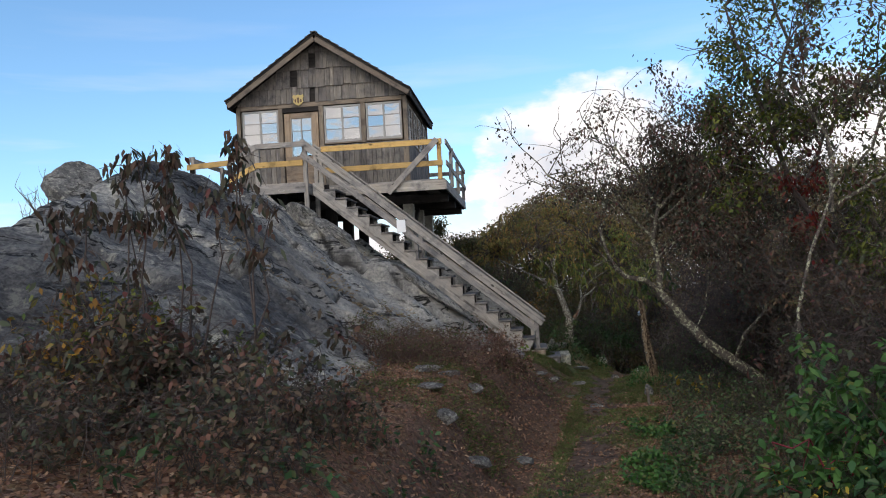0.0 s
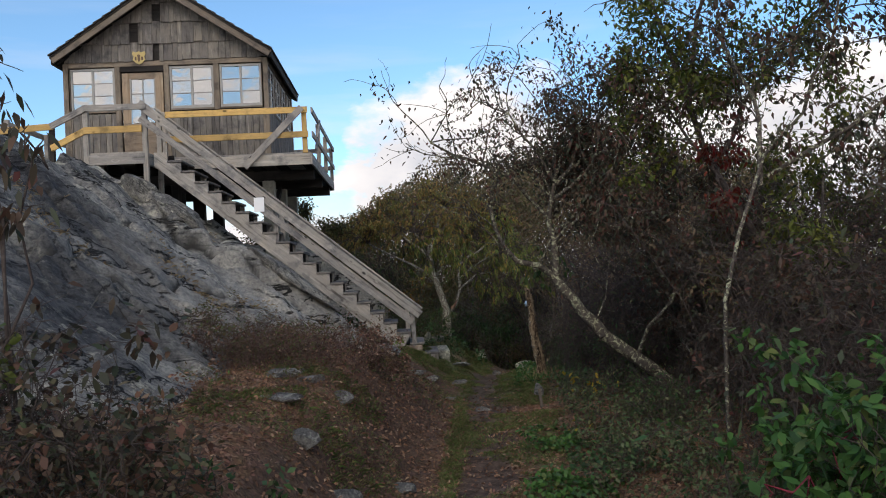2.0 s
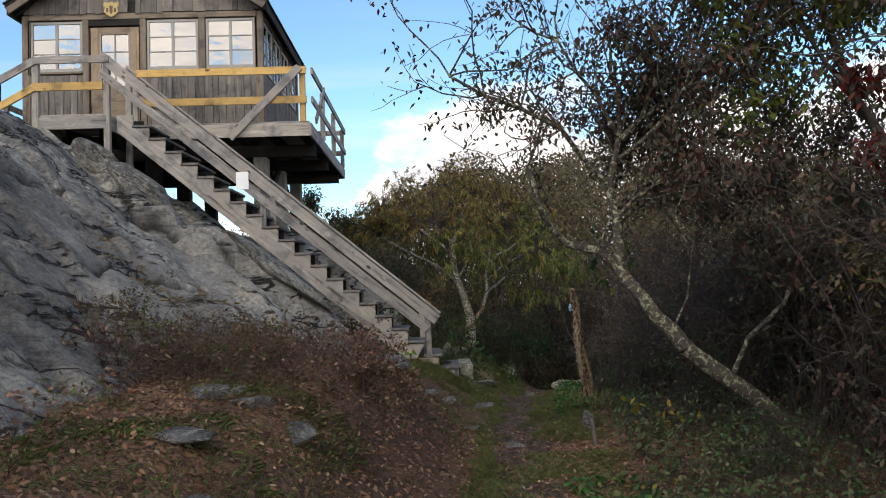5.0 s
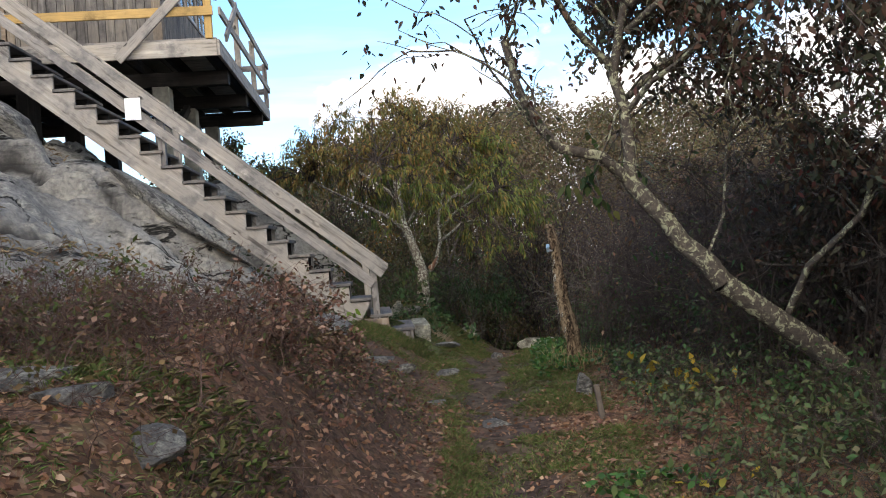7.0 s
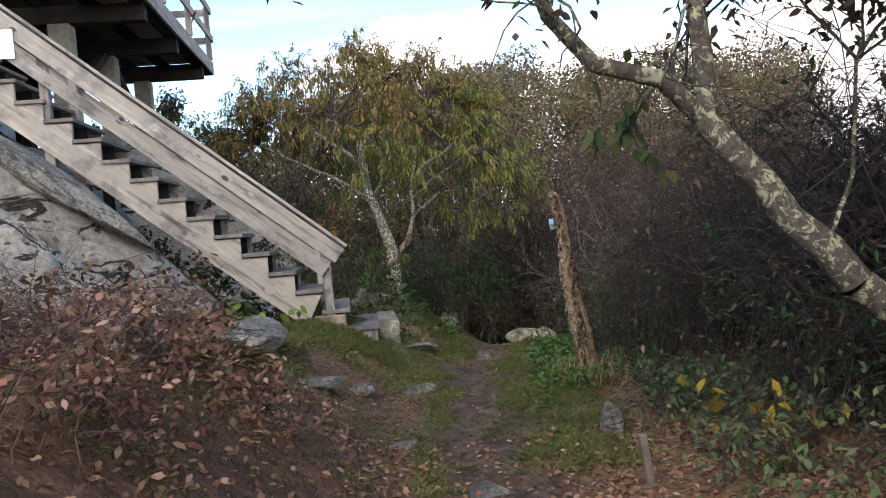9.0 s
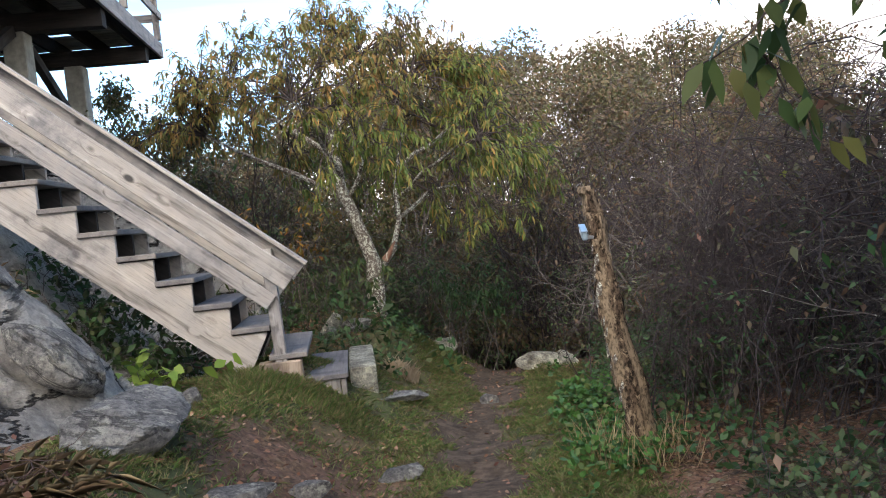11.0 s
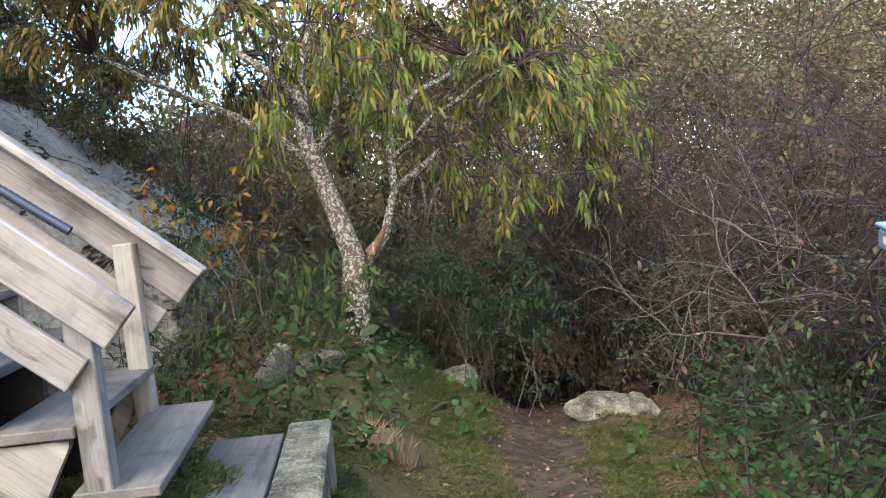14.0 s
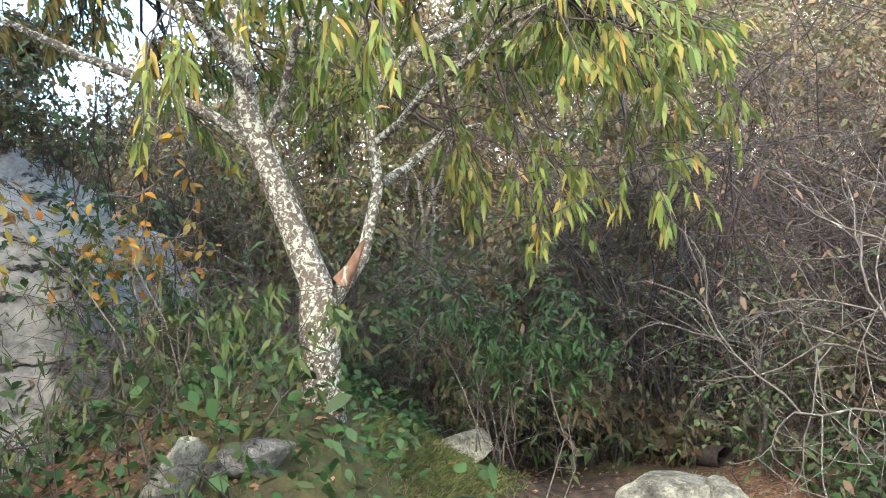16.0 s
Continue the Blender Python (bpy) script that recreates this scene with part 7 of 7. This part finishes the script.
# saplings with withered hanging leaves
for x, y, tops in ((-1.62, 5.3, ((-1.65, 5.25, 3.22), (-1.72, 5.4, 2.95), (-1.4, 5.3, 2.68))),
                   (-2.1, 5.3, ((-2.22, 5.15, 3.15), (-2.29, 5.3, 2.92), (-1.9, 5.3, 2.77))),
                   (-2.55, 5.35, ((-2.55, 5.3, 3.13), (-2.7, 5.35, 3.0), (-2.72, 5.4, 2.72))),
                   (-2.95, 5.3, ((-3.0, 5.25, 2.73), (-3.2, 5.3, 2.4), (-3.33, 5.3, 2.75)))):
    z = float(surf(x, y)) - 0.05
    L = []
    for tx, ty, tz in tops:
        main = poly([(x, y, z), (x + 0.35 * (tx - x) + rng.normal(0, 0.05), (y + ty) / 2, z + 0.5 * (tz - z)), (tx, ty, tz)], 0.014, 0.005, 1)
        L.append(main)
        for q in (4, 4, 5, 5, 5, 5):
            s0 = main[0][q]
            L.append(poly([s0, s0 + rng.normal(0, 0.05, 3) + [0, 0, 0.04], s0 + rng.normal(0, 0.1, 3)], 0.005, 0.002, 0))
    tree("sapling", (x, y, z), "thin sapling with withered dark hanging leaves", L, B_DARK, L_DARK, 70 * len(tops), 0.085, 0.04, 0.5, -0.8, 0.05, (0,), True, 5, "withered saplings")

# ---- distant woods ----
n = 250000
m = 900
cy = rng.uniform(27.5, 46, m)
cx = rng.uniform(-0.32, 0.62, m) * (cy - 8) + 0.5
low, top = np.interp(cy, [27, 46], [-2.2, -1.0]), 1.4 + (cy - 12) * 0.172 * np.interp(cx / (cy - 8), [-0.35, -0.1, 0.1, 0.6], [0.15, 0.35, 1.0, 1.0]) + 0.7 * vnoise(cx * 0.35, cy * 0.2, 90)
cz = low + rng.uniform(0, 1, m) ** 0.6 * (top - low)
i = rng.integers(0, m, n)
pos = np.stack([cx, cy, cz], 1)[i] + unit(n, 0.25, 1.0) * (rng.uniform(0.2, 1, n) ** 0.5 * np.interp(cy, [27, 46], [0.75, 1.2])[i])[:, None]
me = leaves_mesh("far_woods", pos, unit(n, -0.3, 0.7), np.interp(pos[:, 1], [27, 46], [0.11, 0.21]) * rng.uniform(0.6, 1.3, n), np.interp(pos[:, 1], [27, 46], [0.06, 0.11]), 0.2)
tagged(part("far_woods", me, L_WOOD), "distant autumn woods in rust and olive", "woods", kind="stuff")
xs, ys = rng.uniform(-6, 12, 260), rng.uniform(27, 36, 260)
p, rr = stems(260, xs, ys, 4.5, 0.15, r=0.03)
tagged(part("far_stems", tubes_mesh("far_stems", p, rr, 4), B_GREY), "thin grey trunks of distant woods", "woods", kind="stuff")
xs, ys = rng.uniform(3.9, 8.4, 200), rng.uniform(22.4, 26.0, 200)
thicket("brush_wall", "tall purple-grey bare twigs before the woods", 200, xs, ys, 3.7, B_TWIG, L_RUST, 5000, 0.065, 9, 0.7, 0.011, 1.0, clump=0.8, sprigs=9)

# ---- ground cover ----


def scatter(n, x0, x1, y0, y1, test):
    x, y = rng.uniform(x0, x1, n * 4), rng.uniform(y0, y1, n * 4)
    ok = rng.uniform(0, 1, n * 4) < test(x, y)
    return x[ok][:n], y[ok][:n]


def patch(x, y, seed, s=0.9):
    return fbm(x * s, y * s, 3, seed)


def lay(name, label, x, y, size, mat, up, flat, lift, wide=0.6, droop=0.1, fine=False):
    n = len(x)
    p = np.stack([x, y, surf(x, y) + lift * rng.uniform(0.2, 1, n)], 1)
    me = leaves_mesh(name, p, unit(n, up, flat), size * rng.uniform(0.6, 1.3, n), size * wide * rng.uniform(0.7, 1.2, n), droop, fine)
    return tagged(part(name, me, mat), label, "ground cover", kind="stuff")


def off_path(x, y):
    return x - path_x(y)


x, y = scatter(46000, -3.2, 4.6, -1.5, 14.0, lambda x, y: np.clip(0.8 - 0.5 * sstep(0.5, 0.2, np.abs(off_path(x, y))) * (y > 5), 0, 1) * (rock_z(x, y) < ground_z(x, y) + 0.1))
lay("leaf_litter", "fallen dry brown leaves on the ground", x, y, 0.05, L_BROWN, 0.15, 0.45, 0.03, 0.5, 0.3, True)
x, y = scatter(11000, 0.2, 5.5, 13.5, 24, lambda x, y: 0.14 + 0.6 * (np.abs(off_path(x, y)) > 1.3) + 0.5 * sstep(0.5, 0.3, np.abs(off_path(x, y) + 0.86)) * (y < 17))
lay("leaf_litter", "scattered fallen brown leaves near the steps", x, y, 0.042, L_BROWN, 0.1, 0.25, 0.015)
x, y = scatter(72000, -0.1, 4.2, 11.5, 21.8, lambda x, y: (0.2 + 0.8 * sstep(-0.35, 0.1, patch(x, y, 97, 2.6))) * sstep(-0.25, 0.2, patch(x, y, 50, 1.1) + np.where(y > 13.2, 0.95, -0.05)) * (1 - 0.85 * sstep(0.6, 0.42, np.abs(off_path(x, y) + 0.86)) * sstep(17.0, 15.2, y)) * (1 - 0.92 * sstep(18.7, 19.3, y) * sstep(2.1, 1.8, x)) * sstep(0.14, 0.36, np.abs(off_path(x, y) - 0.08 + 0.16 * patch(x, y, 50, 1.1)) + 0.16 * vnoise(x * 3.1, y * 3.1, 52)) * sstep(-2.4, -1.9, off_path(x, y)) * sstep(1.25, 0.8, off_path(x, y)) * (rock_z(x, y) < ground_z(x, y)))
lay("grass", "short green grass by the path", x, y, 0.08, L_GRASS, 1.7, 0.6, 0.0, 0.055, 0.4)
x, y = scatter(15000, -0.4, 2.6, 2.0, 12.0, lambda x, y: sstep(0.0, 0.45, patch(x, y, 50, 1.1) + 0.1) * sstep(1.2, 0.7, np.abs(off_path(x, y))) * sstep(-0.5, -0.38, off_path(x, y)))
lay("grass", "thin green grass along the path", x, y, 0.075, L_GRASS, 1.6, 0.6, 0.0, 0.075, 0.35)
x, y = scatter(3200, 0.45, 1.4, 16.5, 17.05, lambda x, y: 0.3 + 0.7 * (patch(x, y, 91, 4.0) > 0))
lay("grass_tuft", "lush green grass tuft at the stair foot", x, y, 0.12, L_GRASS, 3.0, 0.6, 0.0, 0.028, 0.35)
x, y = scatter(600, 1.72, 1.98, 19.2, 19.45, lambda x, y: 0.8 + 0 * x)
lay("straw_tuft", "tuft of dry pale straw", x, y, 0.2, L_PALESTRAW, 3.2, 0.7, 0.0, 0.018, 0.3)
x, y = scatter(1500, -0.4, 0.4, 12.7, 14.2, lambda x, y: 0.8 + 0 * x)
lay("straw_tuft", "dry brown bracken on the boulder", x, y, 0.2, L_STRAW, 0.35, 0.8, 0.06, 0.014, 0.5)
x, y = scatter(160, 2.75, 3.4, 15.3, 15.9, lambda x, y: 0.8 + 0 * x)
lay("straw_tuft", "dry grey-brown stalks round the snag", x, y, 0.35, L_STRAW, 4.0, 0.6, 0.0, 0.015, 0.1)
x, y = scatter(3800, 2.0, 5.2, 8.5, 22.8, lambda x, y: sstep(0.15, 0.5, patch(x, y, 70, 0.8)) * sstep(0.85, 1.15, off_path(x, y)) * sstep(2.6, 1.6, off_path(x, y)))
lay("low_plants", "low dark green leafy plants beside the path", x, y, 0.075, L_COVER, 0.7, 0.8, 0.16, 0.6, 0.2, True)
x, y = scatter(3000, 2.3, 3.6, 13.6, 19.8, lambda x, y: sstep(0.5, 0.75, off_path(x, y)) * sstep(1.5, 1.0, off_path(x, y)) * sstep(-0.35, 0.1, patch(x, y, 93, 1.4)))
lay("low_plants", "lush low green plants along the path", x, y, 0.062, L_BUSH, 0.8, 0.8, 0.2, 0.6, 0.25, True)
x, y = scatter(110, 0.7, 2.7, 19.5, 20.5, lambda x, y: (off_path(x, y) < -0.35) * 0.9)
lay("low_plants", "large-leaved green plants before the tree's foot", x, y, 0.12, L_COVER, 0.6, 0.8, 0.38, 0.6, 0.3, True)
x, y = scatter(3000, 0.0, 3.0, 18.8, 23, lambda x, y: (off_path(x, y) < -0.9) * 0.9)
lay("low_plants", "leafy green plants under the tree", x, y, 0.075, L_COVER, 0.6, 0.8, 0.22, 0.5, 0.3, True)
x, y = scatter(1600, 1.6, 2.7, 7.2, 10.8, lambda x, y: sstep(0.4, 0.9, off_path(x, y)) * sstep(1.6, 1.0, off_path(x, y)) * sstep(-0.1, 0.3, patch(x, y, 71, 1.0)))
lay("low_plants", "bright green low plants at the path's edge", x, y, 0.07, L_BUSH, 0.7, 0.8, 0.1, 0.6, 0.2, True)
x, y = scatter(2400, -4.5, 0.4, 9.5, 17.5, lambda x, y: sstep(0.55, 0.75, patch(x, y, 72, 0.9)) * (rock_z(x, y) > ground_z(x, y)))
lay("rock_tuft", "tufts of dry grass growing in rock cracks", x, y, 0.13, L_STRAW, 1.1, 0.6, 0.0, 0.06, 0.5)

x, y = scatter(9000, -1.9, 0.5, 5.5, 12.0, lambda x, y: sstep(0.0, 0.4, patch(x, y, 75, 1.3)) * (rock_z(x, y) < ground_z(x, y) + 0.15))
lay("grass", "mossy grass patches on the leafy bank", x, y, 0.06, L_GRASS, 1.2, 0.6, 0.0, 0.08, 0.4)
x, y = scatter(7000, 0.9, 1.45, 7.0, 15.5, lambda x, y: sstep(0.16, 0.08, np.abs(off_path(x, y) + 0.3)))
lay("grass", "strip of grass between two worn ruts", x, y, 0.07, L_GRASS, 1.6, 0.6, 0.0, 0.075, 0.35)
x, y = scatter(5200, -1.35, 0.3, 7.6, 10.6, lambda x, y: sstep(0.15, 0.6, patch(x, y, 95, 1.8)) * (rock_z(x, y) < ground_z(x, y) + 0.2))
lay("grass", "green and yellowing grass tufts among the bank's stones", x, y, 0.1, L_GRASS, 2.0, 0.7, 0.0, 0.035, 0.55)
